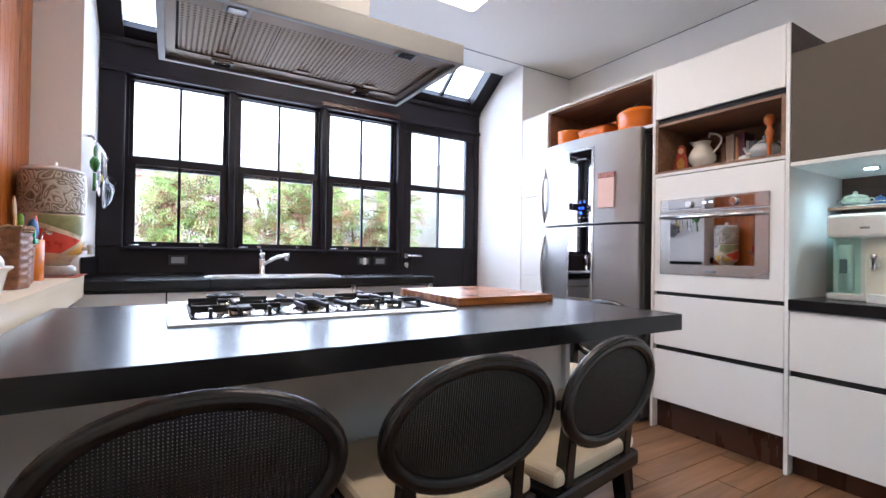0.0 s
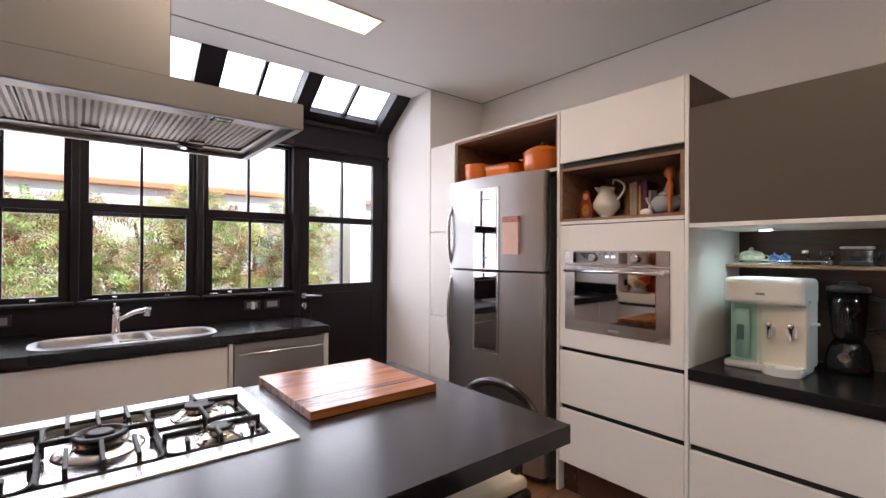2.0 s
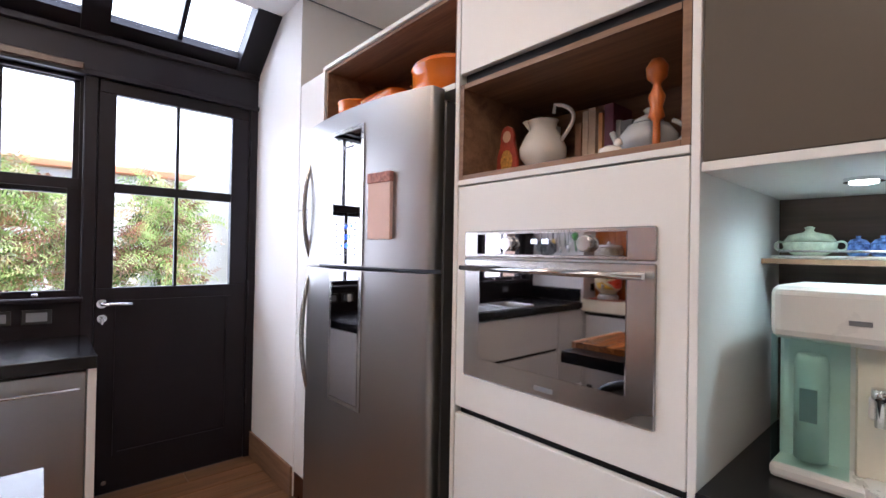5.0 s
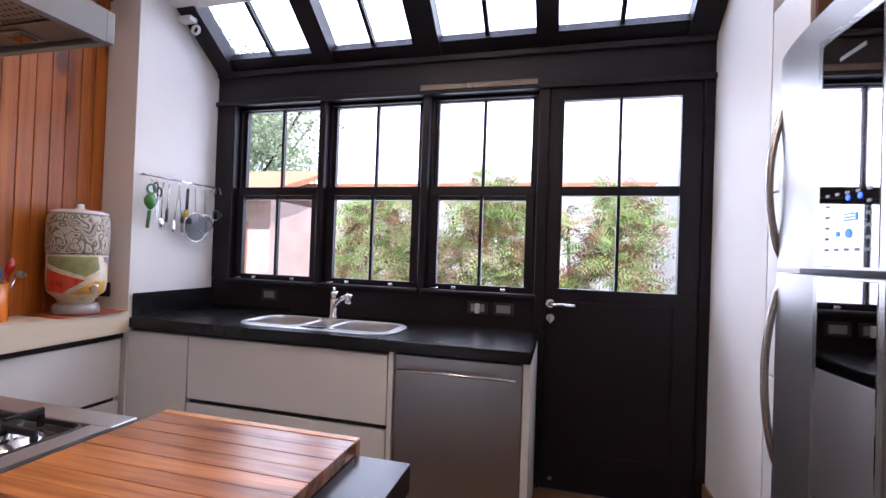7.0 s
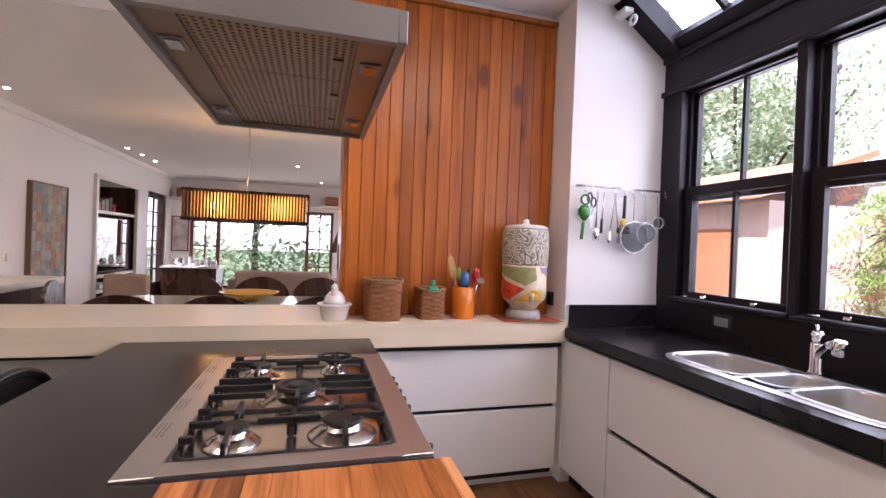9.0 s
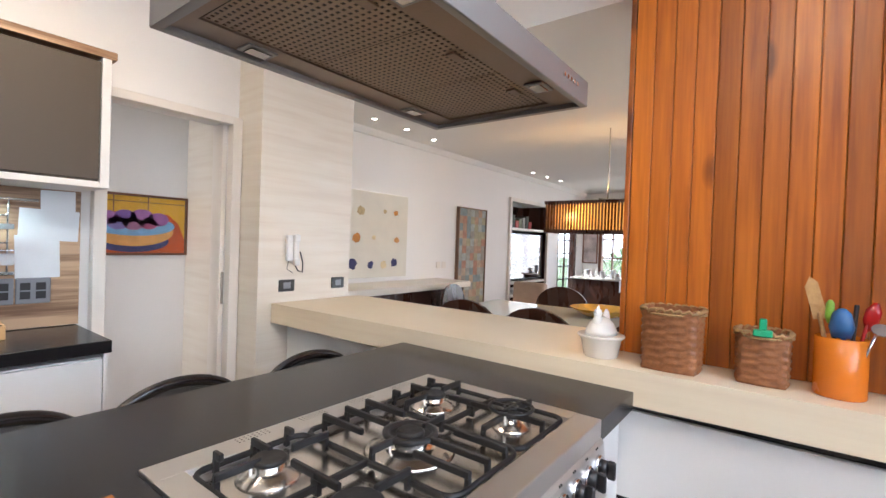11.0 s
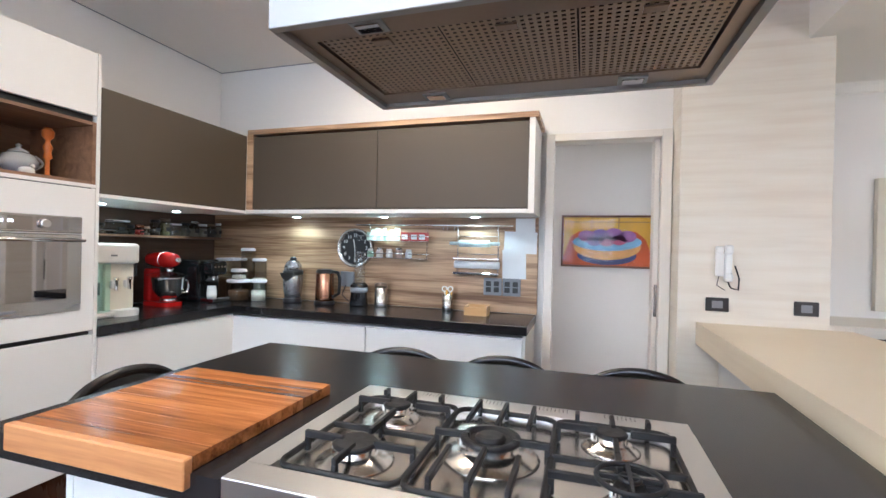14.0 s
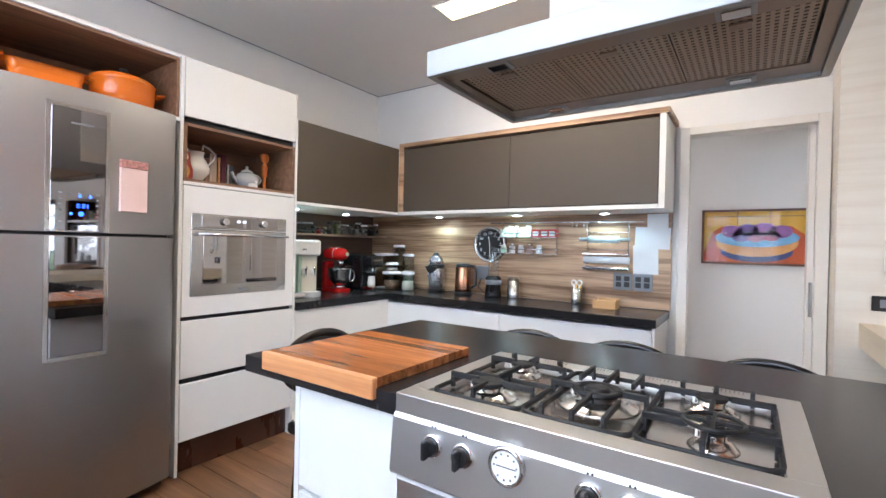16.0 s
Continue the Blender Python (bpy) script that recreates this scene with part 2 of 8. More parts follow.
M["floor_wood"] = wood("oak_floor", (0.085, 0.038, 0.016), (0.23, 0.115, 0.052), along="x", grain=10, rough=0.34, per_piece=0.16, stretch=0.08)
M["glass"] = clear_glass("window_glass")
M["clear"] = clear_glass("clear_plastic", (0.955, 0.965, 0.965), 0.05)
M["aqua"] = clear_glass("aqua_plastic", (0.84, 0.985, 0.955), 0.08)
M["walnut_dark"] = wood("dark_walnut_laminate", (0.045, 0.026, 0.016), (0.10, 0.060, 0.038), along="y", grain=14, rough=0.5, per_piece=0.02)
M["chestnut"] = mat("chestnut_frame", (0.17, 0.062, 0.028), 0.4, vary=0.2, scale=8, bump=0.02, stretch=(1, 1, 0.2))
# the underside's shade and reflected brown are put into the filter colour too
M["filter"] = mat("shaded_filter_steel", (0.33, 0.243, 0.170), 0.42, metal=0.75, vary=0.05, scale=4, bump=0.0)
M["range_steel"] = mat("range_steel", (0.62, 0.61, 0.60), 0.40, metal=1.0, vary=0.02, scale=3, bump=0, uneven=0.05)
M["basin"] = steel("polished_basin_steel", (0.74, 0.71, 0.67), 0.22)
M["lamp_warm"] = glowing("warm_diffuser", (1.0, 0.74, 0.38), 2.3)
M["led"] = glowing("led_disc", (0.80, 1.0, 0.97), 14.0)
M["spot"] = glowing("spot_disc", (1.0, 0.90, 0.72), 14.0)
M["black_wood"] = mat("black_lacquered_wood", (0.014, 0.011, 0.010), 0.22, vary=0.15, scale=10, bump=0.01)
M["cream"] = mat("cream_upholstery", (0.62, 0.52, 0.37), 0.8, vary=0.06, scale=14, bump=0.05)
M["brown_wood"] = mat("dark_brown_wood", (0.045, 0.015, 0.008), 0.28, vary=0.2, scale=8, bump=0.02, stretch=(1, 1, 0.2))
M["orange"] = mat("orange_enamel", (0.70, 0.17, 0.012), 0.14, vary=0.05, scale=5, bump=0.0, coat=0.4)
M["porcelain"] = mat("white_porcelain", (0.74, 0.71, 0.66), 0.16, vary=0.03, scale=6, bump=0.004)
M["white_plastic"] = mat("white_plastic", (0.76, 0.76, 0.74), 0.3, vary=0.02, bump=0.004)
M["red"] = mat("red_enamel", (0.42, 0.011, 0.009), 0.12, vary=0.05, bump=0)
M["copper"] = mat("copper_steel", (0.50, 0.24, 0.14), 0.24, metal=1.0, vary=0.04, bump=0.005)
M["paper"] = mat("paper", (0.76, 0.78, 0.80), 0.85, vary=0.03, scale=12, bump=0.02)
M["pink_paper"] = mat("pale_pink_paper", (0.72, 0.52, 0.47), 0.85, vary=0.04, scale=12, bump=0.02)
M["grey_plastic"] = mat("grey_plate", (0.22, 0.23, 0.25), 0.4, vary=0.05, bump=0.01)
M["bamboo"] = wood("bamboo", (0.45, 0.25, 0.09), (0.62, 0.39, 0.17), along="x", grain=25, per_piece=0.05)
M["wicker"] = mat("brown_wicker", (0.27, 0.105, 0.036), 0.5, vary=0.35, scale=45, bump=0.12, fine=200)
M["wicker_rim"] = mat("straw_rim", (0.36, 0.22, 0.09), 0.6, vary=0.3, scale=60, bump=0.15, fine=200)


# ---- building blocks ----
def root_of(ob):
    return root_of(ob.parent) if ob.parent else ob


def thing(name, at, label, category, group="", kind=""):
    """An empty at the base of a thing; its parts are laid in world places under it."""
    e = new(name)
    e.location, e.empty_display_size = at, 0.1
    return tagged(e, label, category, group, kind)


def finish(bm, name, material, smooth=False):
    me = bpy.data.meshes.new(name)
    for f in bm.faces:
        f.smooth = f.smooth or smooth
    bm.to_mesh(me)
    bm.free()
    me.materials.append(material)
    return me


def part(name, bm, material, parent, label="", smooth=False):
    bmesh.ops.translate(bm, verts=bm.verts, vec=-root_of(parent).location)
    ob = new(name, finish(bm, name, material, smooth))
    ob.parent = parent
    return tagged(ob, label)


def solid(name, bm, material, label, category, group="", kind="", smooth=False):
    """A thing that is one mesh, its origin at its base."""
    c = [(min(v.co[i] for v in bm.verts) + max(v.co[i] for v in bm.verts)) / 2 for i in (0, 1)]
    at = Vector((c[0], c[1], min(v.co.z for v in bm.verts)))
    bmesh.ops.translate(bm, verts=bm.verts, vec=-at)
    ob = new(name, finish(bm, name, material, smooth))
    ob.location = at
    return tagged(ob, label, category, group, kind)


def setting(name, bm, material, label=""):
    ob = new(name, finish(bm, name, material))
    return tagged(ob, label, kind="structure")


def box(x0, x1, y0, y1, z0, z1, bevel=0.0, seg=1):
    bm = bmesh.new()
    bmesh.ops.create_cube(bm, size=1.0)
    for v in bm.verts:
        v.co = Vector((x0 + (v.co.x + 0.5) * (x1 - x0), y0 + (v.co.y + 0.5) * (y1 - y0), z0 + (v.co.z + 0.5) * (z1 - z0)))
    if bevel:
        bmesh.ops.bevel(bm, geom=bm.edges[:], offset=bevel, segments=seg, affect="EDGES", profile=0.5)
    return bm


def merge(*bms):
    out = bms[0]
    for b in bms[1:]:
        me = bpy.data.meshes.new("join")
        b.to_mesh(me)
        out.from_mesh(me)
        bpy.data.meshes.remove(me)
        b.free()
    return out


def moved(bm, m):
    bmesh.ops.transform(bm, matrix=m, verts=bm.verts)
    return bm


def lathe(profile, at=(0, 0, 0), seg=28, sx=1.0, sy=1.0):
    """A turned body from (radius, height) pairs."""
    bm, rings = bmesh.new(), []
    for r, z in profile:
        rings.append([bm.verts.new((at[0] + sx * r * math.cos(2 * math.pi * k / seg), at[1] + sy * r * math.sin(2 * math.pi * k / seg), at[2] + z)) for k in range(seg)])
    for a, b in zip(rings, rings[1:]):
        for k in range(seg):
            bm.faces.new((a[k], a[(k + 1) % seg], b[(k + 1) % seg], b[k])).smooth = True
    for ring, flip in ((rings[0], True), (rings[-1], False)):
        bm.faces.new(list(reversed(ring)) if flip else ring)
    return bm


def tube(points, r, seg=8, closed=False):
    """A round bar along a line of points."""
    pts, bm, rings = [Vector(p) for p in points], bmesh.new(), []
    n = len(pts)
    last = None
    for i, p in enumerate(pts):
        a, b = (pts[i - 1], pts[(i + 1) % n]) if closed else (pts[max(0, i - 1)], pts[min(n - 1, i + 1)])
        d = (b - a).normalized()
        if last is None:
            u = d.orthogonal().normalized()
        else:
            u = (last - d * last.dot(d))
            u = u.normalized() if u.length > 1e-6 else d.orthogonal().normalized()
        last = u
        w = d.cross(u)
        rings.append([bm.verts.new(p + r * (math.cos(2 * math.pi * k / seg) * u + math.sin(2 * math.pi * k / seg) * w)) for k in range(seg)])
    pairs = list(zip(rings, rings[1:])) + ([(rings[-1], rings[0])] if closed else [])
    for a, b in pairs:
        for k in range(seg):
            bm.faces.new((a[k], a[(k + 1) % seg], b[(k + 1) % seg], b[k])).smooth = True
    if not closed:
        bm.faces.new(list(reversed(rings[0])))
        bm.faces.new(rings[-1])
    bmesh.ops.recalc_face_normals(bm, faces=bm.faces)
    return bm


def ring(center, r, bar, axis="z", seg=28, sx=1.0, sy=1.0):
    pts = []
    for k in range(seg):
        a = 2 * math.pi * k / seg
        u, v = r * sx * math.cos(a), r * sy * math.sin(a)
        pts.append({"z": (center[0] + u, center[1] + v, center[2]), "y": (center[0] + u, center[1], center[2] + v), "x": (center[0], center[1] + u, center[2] + v)}[axis])
    return tube(pts, bar, 8, True)


def prism(outline, depth, axis="y", at=0.0):
    """A flat outline of (u, v) pushed along an axis; v is height."""
    bm = bmesh.new()
    def place(u, v, d):
        return {"y": (u, d, v), "x": (d, u, v), "z": (u, v, d)}[axis]
    a = [bm.verts.new(place(u, v, at)) for u, v in outline]
    b = [bm.verts.new(place(u, v, at + depth)) for u, v in outline]
    bm.faces.new(a)
    bm.faces.new(list(reversed(b)))
    for k in range(len(a)):
        bm.faces.new((a[k], b[k], b[(k + 1) % len(a)], a[(k + 1) % len(a)]))
    bmesh.ops.recalc_face_normals(bm, faces=bm.faces)
    return bm


def disc(center, r, depth, axis="z", seg=28):
    n = [(r * math.cos(2 * math.pi * k / seg), r * math.sin(2 * math.pi * k / seg)) for k in range(seg)]
    cx, cy, cz = center
    if axis == "z":
        return prism([(cx + u, cy + v) for u, v in n], depth, "z", cz)
    if axis == "y":
        return prism([(cx + u, cz + v) for u, v in n], depth, "y", cy)
    return prism([(cy + u, cz + v) for u, v in n], depth, "x", cx)


def frame_box(x0, x1, y0, y1, z0, z1, w, axis="y"):
    """Four bars round an opening, seen along the axis."""
    if axis == "y":
        bars = [(x0, x1, y0, y1, z0, z0 + w), (x0, x1, y0, y1, z1 - w, z1), (x0, x0 + w, y0, y1, z0 + w, z1 - w), (x1 - w, x1, y0, y1, z0 + w, z1 - w)]
    else:
        bars = [(x0, x1, y0, y1, z0, z0 + w), (x0, x1, y0, y1, z1 - w, z1), (x0, x1, y0, y0 + w, z0 + w, z1 - w), (x0, x1, y1 - w, y1, z0 + w, z1 - w)]
    return merge(*[box(*b) for b in bars])


# ---- the shell ----
CEIL, DCEIL = 2.735, 2.44
setting("floor", merge(box(-9.0, 0.9, -7.0, 0.5, -0.30, -0.015), box(-10.9, -9.0, -4.95, 0.5, -0.30, -0.015)), M["black_gap"], "dark subfloor under the boards")
setting("ceiling", merge(
    box(-3.44, 0.66, -4.17, -0.40, CEIL, CEIL + 0.20),
    box(-14.6, -3.44, -4.90, -0.66, DCEIL, CEIL + 0.20), box(-14.6, -3.60, -0.66, 0.5, DCEIL, CEIL + 0.20),
    box(-3.44, 0.66, -6.2, -4.17, CEIL, CEIL + 0.20)), M["ceiling"])
# shadow gap round the plaster field: grey strips stand in for the groove's shade
setting("trim_groove_shade", merge(
    box(-3.0, 0.648, -0.712, -0.704, CEIL - 0.004, CEIL + 0.01),
    box(0.610, 0.618, -4.165, -0.704, CEIL - 0.004, CEIL + 0.01),
    box(-2.86, 0.648, -4.165, -4.157, CEIL - 0.004, CEIL + 0.01)), M["grey_plastic"])
setting("wall_east", box(0.66, 0.86, -4.3, 0.1, -0.1, CEIL + 0.3), M["white_wall"])
setting("wall_east_bulkhead", box(0.622, 0.662, -4.168, -0.702, 2.242, CEIL - 0.001), M["white_wall"], "white wall over the tall cabinets")
setting("wall_north_east_pier", merge(box(0.04, 0.66, -0.70, 0.10, 0.0, 2.47), prism([(-0.70, 2.47), (0.0, 2.47), (-0.40, CEIL + 0.16), (-0.70, CEIL + 0.16)], 0.62, "x", 0.04)), M["white_wall"])
setting("wall_north_west_pier", merge(box(-3.60, -3.03, -0.66, 0.10, 0.0, 2.47), prism([(-0.66, 2.47), (0.0, 2.47), (-0.40, CEIL + 0.16), (-0.66, CEIL + 0.16)], 0.57, "x", -3.60)), M["white_wall"])
setting("wall_south", merge(
    box(-2.13, 0.86, -4.35, -4.17, -0.1, CEIL + 0.1),
    box(-2.80, -2.13, -4.35, -4.17, 2.035, CEIL + 0.1),
    box(-2.88, -2.80, -4.35, -4.17, -0.1, CEIL + 0.1)), M["white_wall"])
setting("wall_hallway", merge(box(-3.4, 0.86, -5.05, -4.87, -0.1, CEIL), box(0.6, 0.86, -4.87, -4.35, -0.1, CEIL)), M["white_wall"])
setting("wall_pillar", box(-3.56, -2.85, -4.90, -3.90, -0.1, CEIL), M["travertine"], "travertine clad pillar")
setting("wall_panel_core", box(-3.60, -3.266, -1.88, -0.66, 0.0, CEIL), M["white_wall"])
setting("wall_ledge_core", box(-3.50, -3.10, -3.90, -0.66, 0.0, 0.80), M["lacquer"])
setting("wall_dining_south", merge(
    box(-7.42, -3.56, -4.92, -4.74, -0.1, CEIL), box(-8.80, -7.42, -4.92, -4.74, 2.02, CEIL), box(-8.80, -7.42, -4.92, -4.74, -0.1, 0.30),
    box(-9.30, -8.80, -4.92, -4.74, -0.1, CEIL), box(-10.25, -9.30, -4.92, -4.74, 2.05, CEIL), box(-10.8, -10.25, -4.92, -4.74, -0.1, CEIL),
    box(-8.80, -7.42, -5.35, -5.25, -0.1, CEIL), box(-8.9, -8.80, -5.35, -4.92, -0.1, CEIL), box(-7.42, -7.32, -5.35, -4.92, -0.1, CEIL)), M["white_wall"])
setting("wall_dining_west", merge(
    box(-10.8, -10.6, -4.74, -4.42, -0.1, CEIL), box(-10.8, -10.6, -1.70, 0.5, -0.1, CEIL),
    box(-10.8, -10.6, -4.42, -1.70, 1.92, CEIL), box(-10.8, -10.6, -4.42, -1.70, -0.1, 0.30)), M["white_wall"])
setting("wall_dining_north", merge(
    box(-4.6, -3.60, 0.3, 0.5, -0.1, CEIL), box(-10.8, -9.8, 0.3, 0.5, -0.1, CEIL), box(-9.8, -4.6, 0.3, 0.5, 2.35, CEIL), box(-3.70, -3.602, 0.10, 0.3, -0.1, CEIL)), M["white_wall"])
# out of view; the upright box is added to block sun from the sloping glass
setting("roof", merge(box(-9.0, 1.4, -7.2, -0.75, 3.15, 3.35), box(-10.9, -9.0, -5.0, -0.75, 3.15, 3.35), box(-3.7, 0.9, -0.95, -0.75, 2.96, 4.05), box(-10.9, -3.602, -0.75, 0.5, 3.15, 3.35)), M["white_wall"], "unseen roof slabs with an added wall that keeps sun off the skylight")

# ---- north wall: dark painted timber with sash windows, glazed door and sloping glass above ----
DW = M["dark_wood"]
wall = thing("wall_north", (-1.5, 0, 0), "dark painted timber wall with sash windows", "wall", kind="structure")
part("apron", box(-3.03, -0.845, -0.05, 0.08, 0.0, 1.075, 0.004), DW, wall)
part("header", box(-3.03, 0.04, -0.05, 0.08, 2.25, 2.48, 0.004), DW, wall)
part("head_moulding", merge(box(-3.03, 0.04, -0.075, -0.05, 2.245, 2.275, 0.004), box(-3.03, 0.04, -0.07, -0.05, 2.44, 2.48, 0.006)), DW, wall)
for x0, x1 in ((-3.03, -2.885), (-2.245, -2.20), (-1.548, -1.505), (-0.855, -0.795), (-0.01, 0.04)):
    part("post", box(x0, x1, -0.055, 0.08, 0.0 if x0 > -0.9 else 1.075, 2.25, 0.005), DW, wall)
# sheet of pale timber under the head over one window
part("cover_strip", box(-1.56, -0.86, -0.082, -0.055, 2.262, 2.30, 0.004), M["brown_wood"], wall, "brown wood cover strip")


def sash_window(name, x0, x1, first):
    """Double-hung sash: the upper leaf sits behind the lower one."""
    w = thing(name, ((x0 + x1) / 2, 0.0, 1.075), "double-hung sash window in dark painted wood", "window", "sash windows", "structure")
    mid = (x0 + x1) / 2
    frame = part("window_frame", frame_box(x0 - 0.065, x1 + 0.065, 0.00, 0.075, 1.076, 2.249, 0.02), DW, w)
    part("window_sill", box(x0 - 0.075, x1 + 0.075, -0.085, -0.003, 1.052, 1.078, 0.006), DW, w)
    for kind, y, z0, z1, g0, g1, dx in (("lower_sash", 0.0, 1.078, 1.70, 1.112, 1.645, 0.0), ("upper_sash", 0.04, 1.62, 2.248, 1.70, 2.222, -0.02)):
        s = part(kind, merge(
            box(x0 - 0.045, x1 + 0.045, y - 0.016, y + 0.016, z0, g0, 0.003), box(x0 - 0.045, x1 + 0.045, y - 0.016, y + 0.016, g1, z1, 0.003),
            box(x0 - 0.045, x0 + dx, y - 0.016, y + 0.016, g0, g1), box(x1 - dx, x1 + 0.045, y - 0.016, y + 0.016, g0, g1),
            box(mid - 0.009, mid + 0.009, y - 0.012, y + 0.012, g0, g1)), DW, w)
        for a, b in ((x0 + dx, mid - 0.009), (mid + 0.009, x1 - dx)):
            p = part("pane", box(a, b, y - 0.002, y + 0.002, g0, g1), M["glass"], s)
            p.visible_shadow = False
    part("sash_lift", merge(box(x0 + 0.10, x0 + 0.13, -0.04, -0.016, 1.082, 1.10, 0.003), box(x1 - 0.13, x1 - 0.10, -0.04, -0.016, 1.082, 1.10, 0.003)), M["chrome"], w, "chrome sash lifts")
    part("latch", tube([(x0 - 0.03, -0.05, 1.085), (x0 + 0.03, -0.055, 1.085)], 0.006), M["chrome"], w, "chrome latch")
    return w


sash_window("window_1", -2.82, -2.30, True)
sash_window("window_2", -2.135, -1.61, False)
sash_window("window_3", -1.44, -0.915, False)

door = thing("door_1", (-0.40, -0.02, 0), "dark painted garden door with four panes", "door", kind="structure")
leaf = part("door_leaf", merge(
    box(-0.792, -0.012, -0.045, 0.0, 0.005, 1.12, 0.004), box(-0.792, -0.012, -0.045, 0.0, 2.175, 2.248, 0.004),
    box(-0.792, -0.715, -0.045, 0.0, 1.12, 2.175, 0.003), box(-0.115, -0.012, -0.045, 0.0, 1.12, 2.175, 0.003),
    box(-0.715, -0.115, -0.04, -0.005, 1.640, 1.692, 0.003), box(-0.424, -0.408, -0.038, -0.008, 1.12, 2.175)), DW, door)
for a, b in ((-0.715, -0.424), (-0.408, -0.115)):
    for c, d in ((1.12, 1.640), (1.692, 2.175)):
        p = part("pane", box(a, b, -0.024, -0.02, c, d), M["glass"], leaf)
        p.visible_shadow = False
part("door_stop", merge(box(-0.80, -0.770, 0.004, 0.034, 0.0, 2.249), box(-0.030, -0.004, 0.004, 0.034, 0.0, 2.249), box(-0.770, -0.030, 0.004, 0.034, 2.215, 2.249)), DW, door)
part("panel_moulding", frame_box(-0.70, -0.11, -0.053, -0.045, 0.20, 1.05, 0.022), DW, leaf)
part("door_handle", merge(tube([(-0.76, -0.045, 1.035), (-0.76, -0.095, 1.035), (-0.745, -0.10, 1.035), (-0.63, -0.10, 1.032)], 0.0095), disc((-0.76, -0.055, 1.035), 0.024, 0.01, "y")), M["chrome"], door, "chrome lever handle")
part("lock_plate", merge(disc((-0.758, -0.055, 0.955), 0.022, 0.01, "y"), box(-0.764, -0.752, -0.075, -0.055, 0.925, 0.965, 0.002)), M["chrome"], door, "chrome lock plate with key")
for z in (0.35, 1.05, 1.95):
    part("hinge", tube([(-0.008, -0.058, z), (-0.008, -0.058, z + 0.09)], 0.008), DW, door)
part("stopper", disc((-0.735, -0.06, 0.07), 0.012, 0.016, "y"), M["chrome"], door)

# sloping glass from the head of the wall up to the edge of the ceiling
S0, S1 = Vector((0, 0.02, 2.475)), Vector((0, -0.70, 2.995))
slope = (S1 - S0).normalized()
up = Vector((0, slope.z, -slope.y))


def sloped(x0, x1, a, b, low, high):
    """A bar lying in the sloping plane, a to b up the slope."""
    bm = bmesh.new()
    v = [bm.verts.new(Vector((x, 0, 0)) + S0 + slope * s + up * h) for x in (x0, x1) for s in (a, b) for h in (low, high)]
    for f in ((0, 1, 3, 2), (4, 6, 7, 5), (0, 4, 5, 1), (2, 3, 7, 6), (0, 2, 6, 4), (1, 5, 7, 3)):
        bm.faces.new([v[k] for k in f])
    bmesh.ops.recalc_face_normals(bm, faces=bm.faces)
    return bm


RUN = (S1 - S0).length
skylight = thing("window_skylight", (-1.5, 0, 2.48), "sloping glazed roof strip with dark rafters", "skylight", kind="structure")
part("bottom_rail", sloped(-3.03, 0.04, -0.02, 0.14, -0.02, 0.05), DW, skylight)
part("top_rail", sloped(-3.03, 0.04, RUN - 0.04, RUN + 0.05, -0.02, 0.05), DW, skylight)
BAYS = ((-2.90, -2.27), (-2.14, -1.60), (-1.44, -0.88), (-0.76, -0.10))
for x0, x1 in ((-3.03, -2.90), (-2.27, -2.14), (-1.60, -1.44), (-0.88, -0.76), (-0.10, 0.04)):
    part("rafter", sloped(x0, x1, 0.0, RUN, -0.05, 0.06), DW, skylight)
for x0, x1 in BAYS:
    m = (x0 + x1) / 2
    part("glazing_bar", sloped(m - 0.012, m + 0.012, 0.14, RUN - 0.04, 0.0, 0.035), DW, skylight)
    for a, b in ((x0, m - 0.012), (m + 0.012, x1)):
        p = part("pane", sloped(a, b, 0.14, RUN - 0.04, 0.02, 0.026), M["glass"], skylight)
        p.visible_shadow = False

# glowing walls added beyond the garden in place of the overexposed white sky
setting("backdrop", merge(box(-60, 60, 50, 50.2, -0.3, 75), box(-70.2, -70, -60, 50, -0.3, 60)), glowing("white_sky_glow", (0.93, 0.97, 1.0), 1.3), "glowing white screens standing in for the overexposed sky")

# ---- outside: lawn, hedge, garden walls ----
M["grass"] = mat("lawn", (0.055, 0.095, 0.025), 0.9, vary=0.4, scale=4, bump=0.1)
M["garden_wall"] = mat("whitewashed_wall", (0.74, 0.72, 0.68), 0.9, vary=0.08, scale=2, bump=0.06)
M["terracotta"] = mat("terracotta_render", (0.60, 0.26, 0.13), 0.85, vary=0.12, scale=3, bump=0.06)
setting("ground", box(-300, 300, -300, 300, -0.50, -0.32), M["grass"], "lawn around the house")
setting("pavement", box(-4.6, 3.0, 0.10, 0.95, -0.32, -0.04), mat("garden_paving", (0.36, 0.33, 0.30), 0.8, vary=0.2, scale=6, bump=0.06), "paved strip outside the kitchen")
garden_wall = thing("garden_wall", (0, 4.3, -0.32), "tall white garden wall behind the hedge", "wall", kind="structure")
part("wall_face", box(-9, 6, 4.2, 4.5, -0.32, 2.30), M["garden_wall"], garden_wall)
part("coping", box(-9, 6, 4.12, 4.58, 2.30, 2.40, 0.02), M["terracotta"], garden_wall)
shed = thing("garden_shed", (-5.2, 3.1, -0.32), "terracotta coloured outbuilding, its wall lightened for sun glare", "building")
# glare of the sun put into the render colour, paler than terracotta
part("wall", box(-8.2, -4.55, 2.7, 4.1, -0.32, 1.95), mat("sun_lightened_render", (0.80, 0.60, 0.50), 0.85, vary=0.12, scale=3, bump=0.06), shed, "rendered wall in pink lightened for sun glare")
